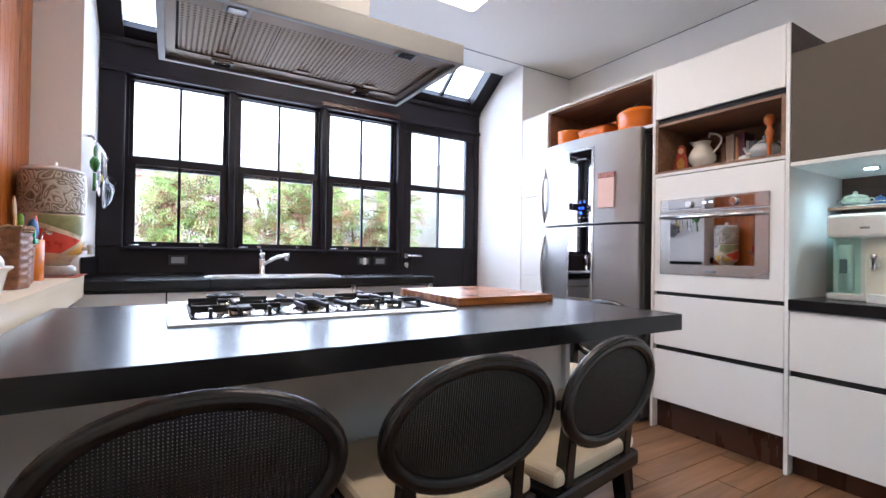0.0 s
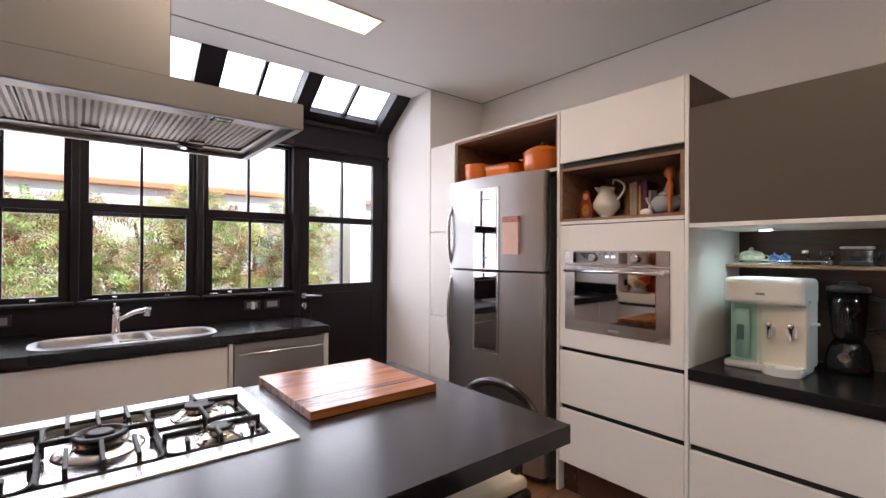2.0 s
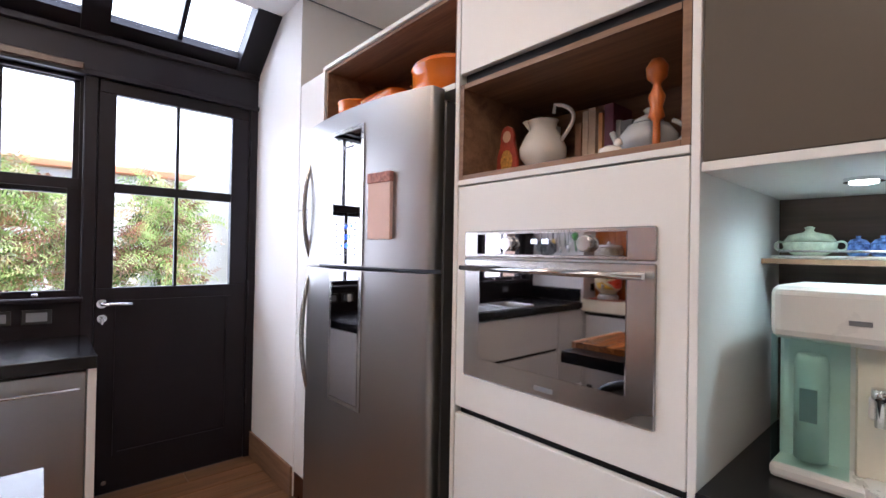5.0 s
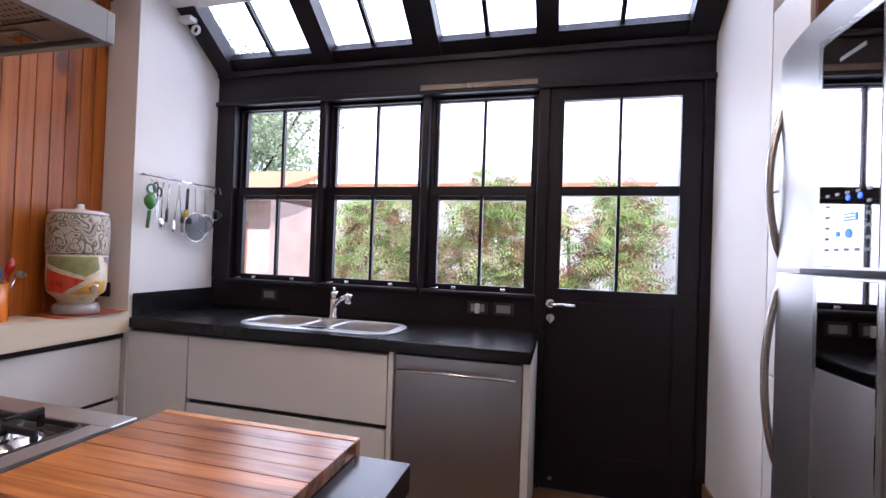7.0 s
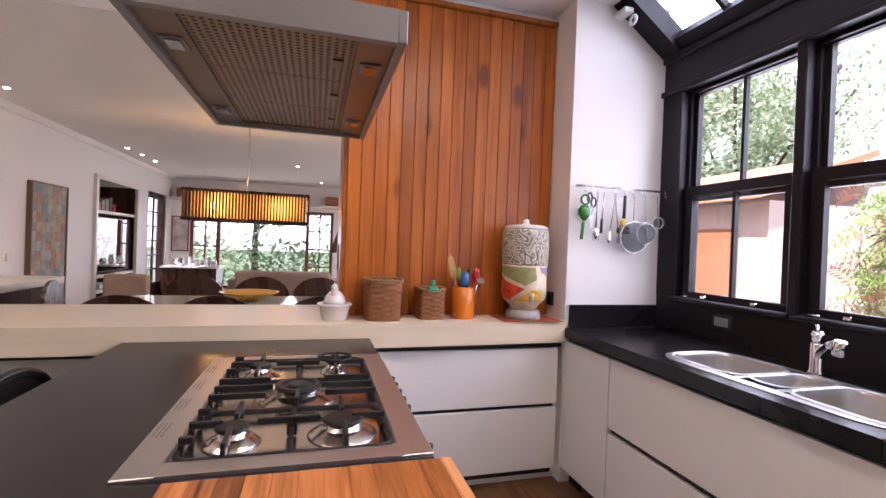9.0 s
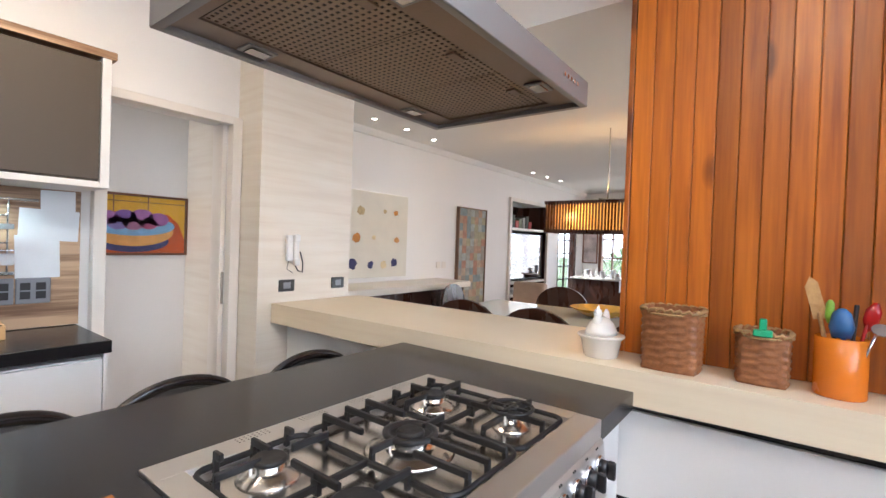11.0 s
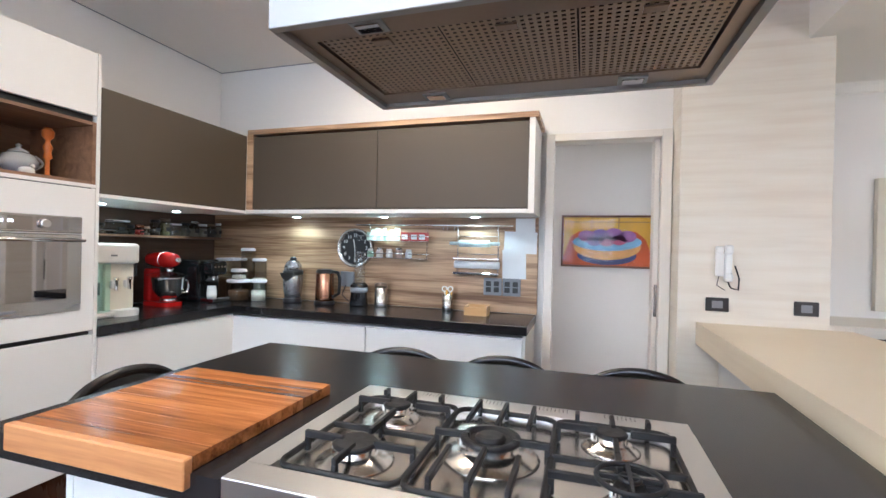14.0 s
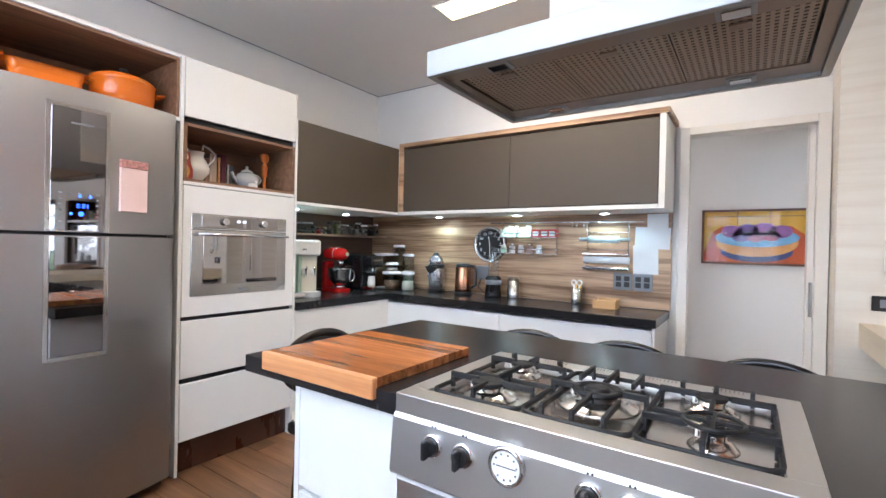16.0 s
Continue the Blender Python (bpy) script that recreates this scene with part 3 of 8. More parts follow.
part("door", box(-5.6, -4.9, 2.66, 2.70, -0.30, 1.65, 0.01), mat("shed_door", (0.48, 0.20, 0.09), 0.6, vary=0.15), shed)
part("roof", prism([(2.45, 1.95), (4.2, 2.55), (4.2, 2.63), (2.45, 2.03)], 3.85, "x", -8.3), M["terracotta"], shed)
house = thing("neighbour_house", (-1.0, 9.0, -0.32), "pale plastered neighbouring house beyond the garden wall", "building")
part("wall", box(-3.6, 8.0, 8.0, 13.0, -0.32, 3.3), M["garden_wall"], house)
part("roof", prism([(8.0, 3.3), (10.5, 4.3), (13.0, 3.3)], 11.6, "x", -3.6), M["garden_wall"], house)
setting("wall_side_return", box(0.36, 0.56, 1.30, 4.2, -0.32, 2.2), M["garden_wall"], "white side wall of the garden")


def leaf_mesh(rng, n, x0, x1, y0, y1, z0, z1, size, face_y=-1.0, bulge=0.25):
    """Many small bent leaves through a loose mass with gaps and an uneven outline."""
    verts, faces = [], []
    for _ in range(n):
        x, z = rng.uniform(x0, x1), z0 + (z1 - z0) * rng.random() ** 0.85
        wob = noise.noise(Vector((x * 1.3, z * 1.6, 3.1)))
        wob2 = noise.noise(Vector((x * 4.1, z * 4.3, 8.2)))
        top = z1 - 0.28 + 0.32 * noise.noise(Vector((x * 1.9, 0.0, 5.0))) + 0.12 * wob2
        if z > top:
            continue
        y = y0 + (y1 - y0) * rng.random() ** 2 - bulge * wob - 0.10 * wob2
        s = size * rng.uniform(0.55, 1.4)
        d = Vector((rng.gauss(0, 1), rng.gauss(0, 1), rng.gauss(0.1, 0.8))).normalized()
        u = Vector((rng.gauss(0, 1), rng.gauss(0, 0.6) + 0.3 * face_y, rng.gauss(0, 1))).cross(d).normalized()
        c, k = Vector((x, y, z)), len(verts)
        verts += [c - d * s, c + u * s * 0.42, c + d * s, c - u * s * 0.42, c + d.cross(u) * s * 0.18]
        faces += [(k, k + 1, k + 4), (k + 1, k + 2, k + 4), (k + 2, k + 3, k + 4), (k + 3, k, k + 4)]
    me = bpy.data.meshes.new("leaves")
    me.from_pydata([tuple(v) for v in verts], [], faces)
    return me


def spray_mesh(rng, n, x0, x1, y0, y1, z0, z1):
    """Arching sprays, each a thin rib with pairs of narrow leaflets, filling a loose hedge."""
    verts, faces = [], []
    for _ in range(n):
        x, z = rng.uniform(x0, x1), z0 + (z1 - z0) * rng.random() ** 0.8
        wob = noise.noise(Vector((x * 1.3, z * 1.6, 3.1)))
        if z > z1 - 0.30 + 0.34 * noise.noise(Vector((x * 1.9, 0.0, 5.0))) or noise.noise(Vector((x * 2.6, z * 2.6, 1.7))) < -0.30:
            continue
        c = Vector((x, y0 + (y1 - y0) * rng.random() ** 1.7 - 0.22 * wob, z))
        d = Vector((rng.gauss(0, 0.9), rng.gauss(-0.45, 0.4), rng.gauss(0.45, 0.6))).normalized()
        side = d.cross(Vector((rng.gauss(0, 0.3), -1.0, rng.gauss(0.2, 0.3)))).normalized()
        ln, size, m = rng.uniform(0.14, 0.30), rng.uniform(0.035, 0.062), rng.randint(5, 8)
        start = len(verts)
        for k in range(m + 1):
            t = k / m
            p = c + d * ln * t + Vector((0, 0, -0.09 * t * t))
            verts.extend((p - side * 0.002, p + side * 0.002))
        for k in range(m):
            q = start + 2 * k
            faces.append((q, q + 1, q + 3, q + 2))
            w = size * (1.0 - 0.55 * abs(k / m - 0.35))
            for sgn, root in ((-1, q), (1, q + 1)):
                tip = verts[root] + side * sgn * w + d * w * 0.45 + Vector((0, 0, rng.uniform(-0.012, 0.006)))
                mid = (verts[root] + tip) / 2
                e = len(verts)
                verts.extend((mid + d * w * 0.20, tip, mid - d * w * 0.16))
                faces.append((root, e, e + 1, e + 2))
    me = bpy.data.meshes.new("leaves")
    me.from_pydata([tuple(v) for v in verts], [], faces)
    return me


def foliage(name, stops):
    m, n, l, b = base(name)
    g, r = n.new("ShaderNodeNewGeometry"), ramp(n, stops)
    l.new(g.outputs["Random Per Island"], r.inputs["Fac"])
    l.new(r.outputs["Color"], b.inputs["Base Color"])
    b.inputs["Roughness"].default_value = 0.5
    tl, ms = n.new("ShaderNodeBsdfTranslucent"), n.new("ShaderNodeMixShader")
    l.new(r.outputs["Color"], tl.inputs["Color"])
    ms.inputs["Fac"].default_value = 0.35
    l.new(b.outputs[0], ms.inputs[1])
    l.new(tl.outputs[0], ms.inputs[2])
    l.new(ms.outputs[0], n["Material Output"].inputs["Surface"])
    return m


LEAF = foliage("hedge_leaves", [(0.0, (0.05, 0.09, 0.02)), (0.18, (0.30, 0.46, 0.11)), (0.48, (0.62, 0.78, 0.32)), (0.62, (0.52, 0.27, 0.15)), (0.80, (0.20, 0.08, 0.055)), (1.0, (0.80, 0.74, 0.48))])
GREEN = foliage("tree_leaves", [(0.0, (0.17, 0.25, 0.12)), (0.5, (0.38, 0.46, 0.26)), (1.0, (0.60, 0.66, 0.46))])
rng = random.Random(4)


def hedge(name, n, x0, x1, y0, y1, z1, label, size=0.047, material=LEAF, z0=-0.30):
    h = thing(name, ((x0 + x1) / 2, (y0 + y1) / 2, -0.32), label, "hedge")
    me = spray_mesh(rng, n, x0, x1, y0, y1, z0, z1) if size == 0.0 else leaf_mesh(rng, n, x0, x1, y0, y1, z0, z1, size)
    me.transform(Matrix.Translation(-h.location))
    me.materials.append(material)
    lv = new("leaves", me)
    lv.parent = h
    tagged(lv, kind="stuff")
    stems = []
    for k in range(int((x1 - x0) / 0.35)):
        x = x0 + 0.2 + 0.35 * k
        y = (y0 + y1) / 2 + 0.15
        stems.append(tube([(x, y, -0.32), (x + rng.uniform(-.1, .1), y, 0.6), (x + rng.uniform(-.25, .25), y + rng.uniform(-.1, .1), z1 - 0.45)], 0.016, 5))
    part("stems", merge(*stems), M["brown_wood"], h)
    return h


hedge("hedge", 6300, -2.85, 0.08, 1.28, 1.85, 2.12, "dense garden hedge of green and reddish fern-like sprays", 0.0)


def tree(at, height, radius, n, label):
    t = thing("tree", at, label, "tree")
    x, y, z = at
    limbs = [tube([(x, y, z), (x + .05, y, z + height * .35), (x - .05, y + .05, z + height * .6)], 0.10, 8)]
    for k in range(7):
        a = k * 0.9
        limbs.append(tube([(x, y, z + height * (.35 + .03 * k)), (x + radius * .5 * math.cos(a), y + radius * .5 * math.sin(a), z + height * .62), (x + radius * .8 * math.cos(a), y + radius * .8 * math.sin(a), z + height * .8)], 0.035, 6))
    part("trunk", merge(*limbs), M["brown_wood"], t)
    verts, faces = [], []
    for _ in range(n):
        d = Vector((rng.gauss(0, 1), rng.gauss(0, 1), rng.gauss(0, 1))).normalized()
        q = radius * (0.25 + 0.75 * rng.random()) * (1 + 0.35 * noise.noise(d * 2.2))
        c = Vector((x, y, z + height * 0.68)) + Vector((d.x * q, d.y * q, d.z * q * 0.95))
        if noise.noise(c * 1.4) < -0.22:
            continue
        e = Vector((rng.gauss(0, 1), rng.gauss(0, 1), rng.gauss(0, 1))).normalized()
        u, s, k = e.orthogonal().normalized(), rng.uniform(.028, .065) * (1.5 if n < 10000 else 1.0), len(verts)
        verts += [c - e * s, c + u * s * .5, c + e * s, c - u * s * .5]
        faces.append((k, k + 1, k + 2, k + 3))
    me = bpy.data.meshes.new("crown")
    me.from_pydata([tuple(v - Vector(at)) for v in verts], [], faces)
    me.materials.append(GREEN)
    cr = new("crown", me)
    cr.parent = t
    return t


tree((-8.45, 6.6, -0.32), 6.3, 2.45, 34000, "leafy tree behind the outbuilding in sunlight")
tree((-16.2, -3.9, -0.32), 4.6, 2.1, 2600, "green garden tree beyond the far glazing")
tree((-15.6, -1.0, -0.32), 4.4, 2.0, 2300, "green garden tree beyond the far glazing")
far_h = hedge("hedge", 1900, -2.0, 3.4, 0.0, 0.6, 1.5, "clipped green hedge in the far garden", 0.10, GREEN)
far_h.matrix_basis = pose(-13.6, -2.6, -0.32, 0, 0, 90)
copy_thing(far_h, pose(-11.0, -8.2, -0.32, 0, 0, 0))


# ---- kitchen: east run of tall units (fronts face west at x = 0) ----
L, G = M["lacquer"], M["black_gap"]


def puck(x, y, z, label="small round LED downlight under the wall cabinets"):
    p = thing("puck_light", (x, y, z), label, "light", "under-cabinet lights")
    part("rim", disc((x, y, z - 0.008), 0.034, 0.008), M["chrome"], p)
    part("lens", disc((x, y, z - 0.011), 0.024, 0.004), M["led"], p, "cool white lit lens")
    area_lamp("puck_glow", (x, y, z - 0.014), (x, y, 0), 0.05, 0.05, W_PUCK, (0.74, 1.0, 0.92), 150)


pantry = thing("pantry_cabinet", (0.3, -0.87, 0), "narrow tall white pantry cabinet with four doors", "cabinet")
part("body", box(0.064, 0.655, -1.04, -0.705, 0.0, 2.25), L, pantry)
for z0, z1 in ((0.14, 0.885), (0.893, 1.553), (1.561, 2.245)):
    part("door", box(0.04, 0.062, -1.038, -0.708, z0, z1, 0.002), L, pantry)
part("plinth", box(0.045, 0.06, -1.04, -0.705, 0.002, 0.132), M["brown_wood"], pantry)

bay = thing("fridge_surround", (0.3, -1.52, 0), "white surround with open walnut niche over the fridge", "cabinet")
part("side_panel", box(0.0, 0.655, -1.062, -1.044, 0.0, 2.236, 0.0015), L, bay)
part("side_panel", box(0.0, 0.655, -2.014, -1.996, 0.0, 2.236, 0.0015), L, bay)
part("top_panel", box(0.0, 0.655, -1.995, -1.063, 2.218, 2.236, 0.0015), L, bay)
part("shelf", box(0.0, 0.655, -1.995, -1.063, 1.885, 1.905, 0.0015), L, bay)
for lining in (box(0.012, 0.60, -1.078, -1.064, 1.906, 2.217), box(0.012, 0.60, -1.994, -1.98, 1.906, 2.217), box(0.012, 0.60, -1.979, -1.079, 2.203, 2.217), box(0.012, 0.60, -1.979, -1.079, 1.906, 1.912), box(0.585, 0.60, -1.979, -1.079, 1.913, 2.202)):
    part("niche_lining", lining, M["walnut"], bay, "dark walnut niche lining")

col = thing("oven_cabinet", (0.3, -2.37, 0), "tall white oven cabinet with walnut niche and drawers", "cabinet")
part("side_panel", box(0.0, 0.655, -2.740, -2.722, 0.0, 2.236, 0.0015), L, col)
part("back_body", box(0.47, 0.655, -2.721, -2.015, 0.10, 2.23), L, col)
part("side_veneer", box(0.006, 0.62, -2.7435, -2.7405, 2.066, 2.234, 0.0005), M["walnut_dark"], col, "dark walnut veneer on the exposed side")
# black blocks behind the fronts give the joints their shade
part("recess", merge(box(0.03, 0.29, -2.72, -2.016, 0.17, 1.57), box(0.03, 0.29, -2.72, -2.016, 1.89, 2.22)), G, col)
part("top_door", box(0.0, 0.022, -2.720, -2.018, 1.922, 2.234, 0.002), L, col)
for lining in (box(0.002, 0.465, -2.034, -2.016, 1.578, 1.888), box(0.002, 0.465, -2.720, -2.702, 1.578, 1.888), box(0.002, 0.465, -2.70, -2.036, 1.872, 1.888), box(0.002, 0.465, -2.70, -2.036, 1.578, 1.592), box(0.455, 0.468, -2.70, -2.036, 1.593, 1.871)):
    part("niche_lining", lining, M["walnut"], col, "walnut open niche")
part("niche_edge", box(-0.002, 0.02, -2.720, -2.016, 1.560, 1.577, 0.001), L, col)
part("oven_panel", box(0.0, 0.022, -2.720, -2.018, 0.850, 1.555, 0.002), L, col)
part("drawer_front", box(0.0, 0.022, -2.720, -2.018, 0.519, 0.827, 0.002), L, col)
part("drawer_front", box(0.0, 0.022, -2.720, -2.018, 0.182, 0.490, 0.002), L, col)
part("plinth", box(0.05, 0.066, -2.74, -2.016, 0.002, 0.18), M["brown_wood"], col)

oven = thing("built_in_oven", (-0.01, -2.363, 0.967), "stainless steel built-in oven with dark glass door", "oven")
door_o = part("oven_door", box(-0.006, 0.000, -2.657, -2.058, 0.957, 1.325, 0.004), M["steel"], oven)
part("oven_window", box(-0.009, -0.005, -2.590, -2.125, 1.020, 1.300, 0.001), M["oven_glass"], door_o, "dark mirror-like glass")
part("control_panel", box(-0.006, 0.000, -2.657, -2.058, 1.330, 1.409, 0.004), M["steel"], oven)
part("display", box(-0.0085, -0.005, -2.59, -2.115, 1.340, 1.400, 0.001), M["oven_glass"], oven, "black glass display strip")
for y in (-2.245, -2.49):
    part("knob", moved(lathe([(0.019, 0), (0.021, 0.004), (0.021, 0.018), (0.018, 0.022)], (0, 0, 0), 20), pose(-0.0085, y, 1.370, 0, -90, 0)), M["chrome"], oven, "round chrome knob")
part("handle", merge(tube([(-0.044, -2.645, 1.297), (-0.044, -2.08, 1.297)], 0.0085), tube([(-0.012, -2.62, 1.297), (-0.044, -2.62, 1.297)], 0.006), tube([(-0.012, -2.105, 1.297), (-0.044, -2.105, 1.297)], 0.006)), M["chrome"], oven, "steel bar handle")
part("badge", box(-0.009, -0.005, -2.395, -2.335, 0.975, 0.988, 0.001), M["grey_plastic"], oven)
part("clock_digits", merge(*[box(-0.0097, -0.0085, -2.375 + k * 0.012, -2.367 + k * 0.012, 1.370, 1.383) for k in (0, 1, 3, 4)]), glowing("clock_digits", (0.8, 0.9, 1.0), 0.8), oven)

# fridge with gently bowed doors, turned a little towards the garden
fr = thing("refrigerator", (0.27, -1.515, 0), "two-door stainless steel refrigerator with dark glass strip", "refrigerator")
FX = -0.130
part("cabinet_body", box(-0.02, 0.58, -1.935, -1.10, 0.02, 1.862, 0.008), mat("fridge_side", (0.055, 0.055, 0.058), 0.4, vary=0.05), fr, "dark grey sides")
FS = steel("fridge_steel", (0.40, 0.388, 0.375), 0.37)


def bowed_door(y0, y1, z0, z1, back, edge, crown):
    """A door leaf whose face swells out to the crown between its rounded long edges."""
    n, mid, half = 28, (y0 + y1) / 2, (y1 - y0) / 2
    front = []
    for k in range(n + 1):
        u = math.sin(math.pi * (k / n - 0.5))
        front.append((edge + (crown - edge) * (1 - u ** 2) ** 0.8 if abs(u) < 0.9999 else edge + 0.012, mid + half * u))
    bm = prism([(back, y0)] + front + [(back, y1)], z1 - z0, "z", z0)
    for f in bm.faces:
        f.smooth = len(f.verts) == 4
    for e in bm.edges:
        cap = any(len(f.verts) > 4 for f in e.link_faces)
        e.smooth = not cap
    return bm


for nm, z0, z1 in (("freezer_door", 1.285, 1.893), ("fridge_door", 0.055, 1.270)):
    d = part(nm, bowed_door(-1.935, -1.10, z0, z1, -0.022, -0.075, FX), FS, fr)
    zz = (z0 + 0.006, 1.80) if nm == "freezer_door" else (0.765, z1 - 0.006)
    part("glass_strip", box(FX - 0.004, FX + 0.012, -1.607, -1.415, zz[0], zz[1], 0.001), M["oven_glass"], d, "dark mirror glass dispenser panel")
    part("strip_border", frame_box(FX - 0.003, FX + 0.012, -1.624, -1.398, zz[0] - (0.004 if nm == "freezer_door" else 0.018), zz[1] + (0.018 if nm == "freezer_door" else 0.004), 0.016, "x"), M["steel"], d)
    hz = (1.30, 1.76) if nm == "freezer_door" else (0.70, 1.255)
    bow = [(-0.070 - 0.044 * math.sin(math.pi * k / 12) ** 0.7, -1.130, hz[0] + (hz[1] - hz[0]) * k / 12) for k in range(13)]
    part("handle", tube(bow, 0.011), M["steel"], d, "bowed steel handle")
GX = FX - 0.0055
tagged(part("control_lights", merge(*[box(GX, GX + 0.0015, -1.585 + 0.033 * i, -1.573 + 0.033 * i, 1.325 + 0.024 * j, 1.331 + 0.024 * j) for i in range(5) for j in range(6) if i in (0, 4) or j in (0, 5)]), M["grey_plastic"], fr), kind="stuff")
part("maker_bar", box(GX, GX + 0.0015, -1.560, -1.480, 1.738, 1.746), M["grey_plastic"], fr)
BLUE = glowing("blue_led", (0.04, 0.12, 1.0), 1.3)
part("blue_display", merge(box(GX, GX + 0.0015, -1.545, -1.541, 1.388, 1.404), *[box(GX, GX + 0.0015, -1.534 + 0.018 * k, -1.522 + 0.018 * k, z, z + 0.003) for k in range(2) for z in (1.388, 1.3945, 1.401)]), BLUE, fr, "glowing blue digits")
for y, z, r in ((-1.552, 1.437, 0.006), (-1.515, 1.437, 0.006), (-1.520, 1.362, 0.010), (-1.485, 1.362, 0.006)):
    part("icon_light", disc((GX, y, z), r, 0.0015, "x", 14), BLUE, fr, "small blue icon light")
part("foot_grille", box(-0.03, 0.0, -1.92, -1.12, 0.003, 0.05, 0.004), M["black_plastic"], fr)
fr.rotation_euler.z = radians(2.4)
PX = -0.111
note = thing("magnetic_notepad", (PX, -1.737, 1.385), "pale pink notepad on the fridge door", "notepad")
part("pad", box(PX - 0.014, PX + 0.002, -1.797, -1.679, 1.385, 1.60, 0.002), M["pink_paper"], note)
part("band", box(PX - 0.018, PX + 0.002, -1.799, -1.677, 1.585, 1.622, 0.003), mat("floral_band", (0.42, 0.20, 0.17), 0.8, vary=0.5, scale=70), note, "patterned reddish band")
note.rotation_euler.z = radians(8.0)

# east base run and corner worktop
base_e = thing("base_cabinet", (0.3, -3.2, 0), "white base cabinet with two wide drawers", "cabinet")
part("body", box(0.05, 0.655, -3.69, -2.742, 0.10, 0.808), L, base_e)
part("drawer_front", box(0.0, 0.022, -3.674, -2.744, 0.517, 0.808, 0.002), L, base_e)
part("drawer_front", box(0.0, 0.022, -3.674, -2.744, 0.105, 0.487, 0.002), L, base_e)
# black strip painted in for the shade between the drawers
part("finger_gap_shade", box(0.024, 0.05, -3.70, -2.742, 0.483, 0.521), G, base_e)
part("plinth", box(0.055, 0.07, -3.64, -2.742, 0.002, 0.10), M["brown_wood"], base_e)
base_s = thing("base_cabinet", (-1.0, -3.9, 0), "white base cabinet run with wide doors", "cabinet")
part("body", box(-2.02, 0.03, -4.165, -3.70, 0.10, 0.79), L, base_s)
for x0, x1 in ((-2.02, -1.03), (-1.026, 0.02)):
    part("drawer_front", box(x0 + 0.002, x1 - 0.002, -3.698, -3.676, 0.517, 0.785, 0.002), L, base_s)
    part("drawer_front", box(x0 + 0.002, x1 - 0.002, -3.698, -3.676, 0.105, 0.487, 0.002), L, base_s)
part("side_panel", box(-2.036, -2.021, -4.165, -3.676, 0.0, 0.81), L, base_s)
# shade of the finger gap as a black strip
part("finger_gap_shade", box(-2.02, 0.0, -3.70, -3.692, 0.488, 0.516), G, base_s)
part("plinth", box(-2.02, 0.0, -3.74, -3.72, 0.002, 0.10), M["brown_wood"], base_s)
solid("corner_worktop", merge(box(-2.045, 0.655, -4.168, -3.656, 0.812, 0.865, 0.003), box(-0.015, 0.655, -3.656, -2.742, 0.812, 0.865, 0.003)), M["granite_smooth"], "black granite worktop turning the corner", "worktop")
solid("backsplash", merge(box(-2.05, 0.642, -4.168, -4.150, 0.868, 1.535)), M["walnut_x"], "pale walnut laminate wall panel behind the worktop", "wall panel")
solid("backsplash", merge(box(0.64, 0.656, -4.149, -2.742, 0.868, 1.535)), M["walnut_dark"], "dark walnut laminate wall panel behind the worktop", "wall panel")

upper_s = thing("wall_cabinet", (-1.0, -3.98, 1.53), "wall cabinets with flat taupe doors in white frame", "cabinet")
part("body", box(-2.02, -0.03, -4.165, -3.80, 1.545, 2.06), M["taupe"], upper_s)
for x0, x1 in ((-2.018, -1.036), (-1.032, -0.052)):
    part("door", box(x0, x1, -3.80, -3.780, 1.552, 2.066, 0.0015), M["taupe"], upper_s)
part("side_panel", box(-2.056, -2.021, -4.165, -3.778, 1.517, 2.085, 0.0015), L, upper_s)
part("bottom_panel", box(-2.02, 0.0, -4.165, -3.776, 1.517, 1.544, 0.0015), L, upper_s)
part("top_panel", box(-2.075, 0.0, -4.165, -3.775, 2.086, 2.12, 0.0015), M["walnut_x"], upper_s, "pale wood top")
part("end_strip", box(-0.050, 0.0, -3.81, -3.775, 1.545, 2.086), M["walnut_x"], upper_s, "pale wood filler")
upper_e = thing("wall_cabinet", (0.33, -3.2, 1.53), "deep wall cabinet with a flat taupe flap door", "cabinet")
part("body", box(0.024, 0.655, -3.77, -2.742, 1.545, 2.06), M["taupe"], upper_e)
part("door", box(0.0, 0.022, -3.772, -2.744, 1.538, 2.075, 0.0015), M["taupe"], upper_e)
part("bottom_panel", box(0.0, 0.655, -3.775, -2.742, 1.517, 1.537, 0.0015), L, upper_e)
for p in ((0.30, -2.96), (0.34, -3.50)):
    puck(p[0], p[1], 1.517)
for x in (-0.257, -0.985, -1.645):
    puck(x, -4.02, 1.517)
spice = thing("spice_shelf", (0.53, -3.3, 1.33), "thin dark shelf fixed to the wall panel", "shelf")
part("board", box(0.44, 0.639, -4.14, -2.744, 1.328, 1.342, 0.001), M["walnut"], spice)
part("edge_rail", tube([(0.445, -3.16, 1.362), (0.445, -2.78, 1.362)], 0.003), M["chrome"], spice)

# ---- north run under the windows ----
sink_top = thing("sink_worktop", (-1.9, -0.36, 0.83), "black granite worktop with inset steel sinks", "worktop")
part("slab", merge(box(-3.025, -2.39, -0.672, -0.056, 0.825, 0.88, 0.003), box(-1.53, -0.822, -0.672, -0.056, 0.825, 0.88, 0.003), box(-2.39, -1.53, -0.672, -0.585, 0.825, 0.88), box(-2.39, -1.53, -0.225, -0.056, 0.825, 0.88)), M["granite_smooth"], sink_top)
part("upstand", box(-3.026, -3.01, -0.64, -0.056, 0.882, 1.01, 0.002), M["granite_smooth"], sink_top)
part("upstand_back", box(-3.008, -2.40, -0.072, -0.056, 0.882, 0.90), M["granite_smooth"], sink_top)


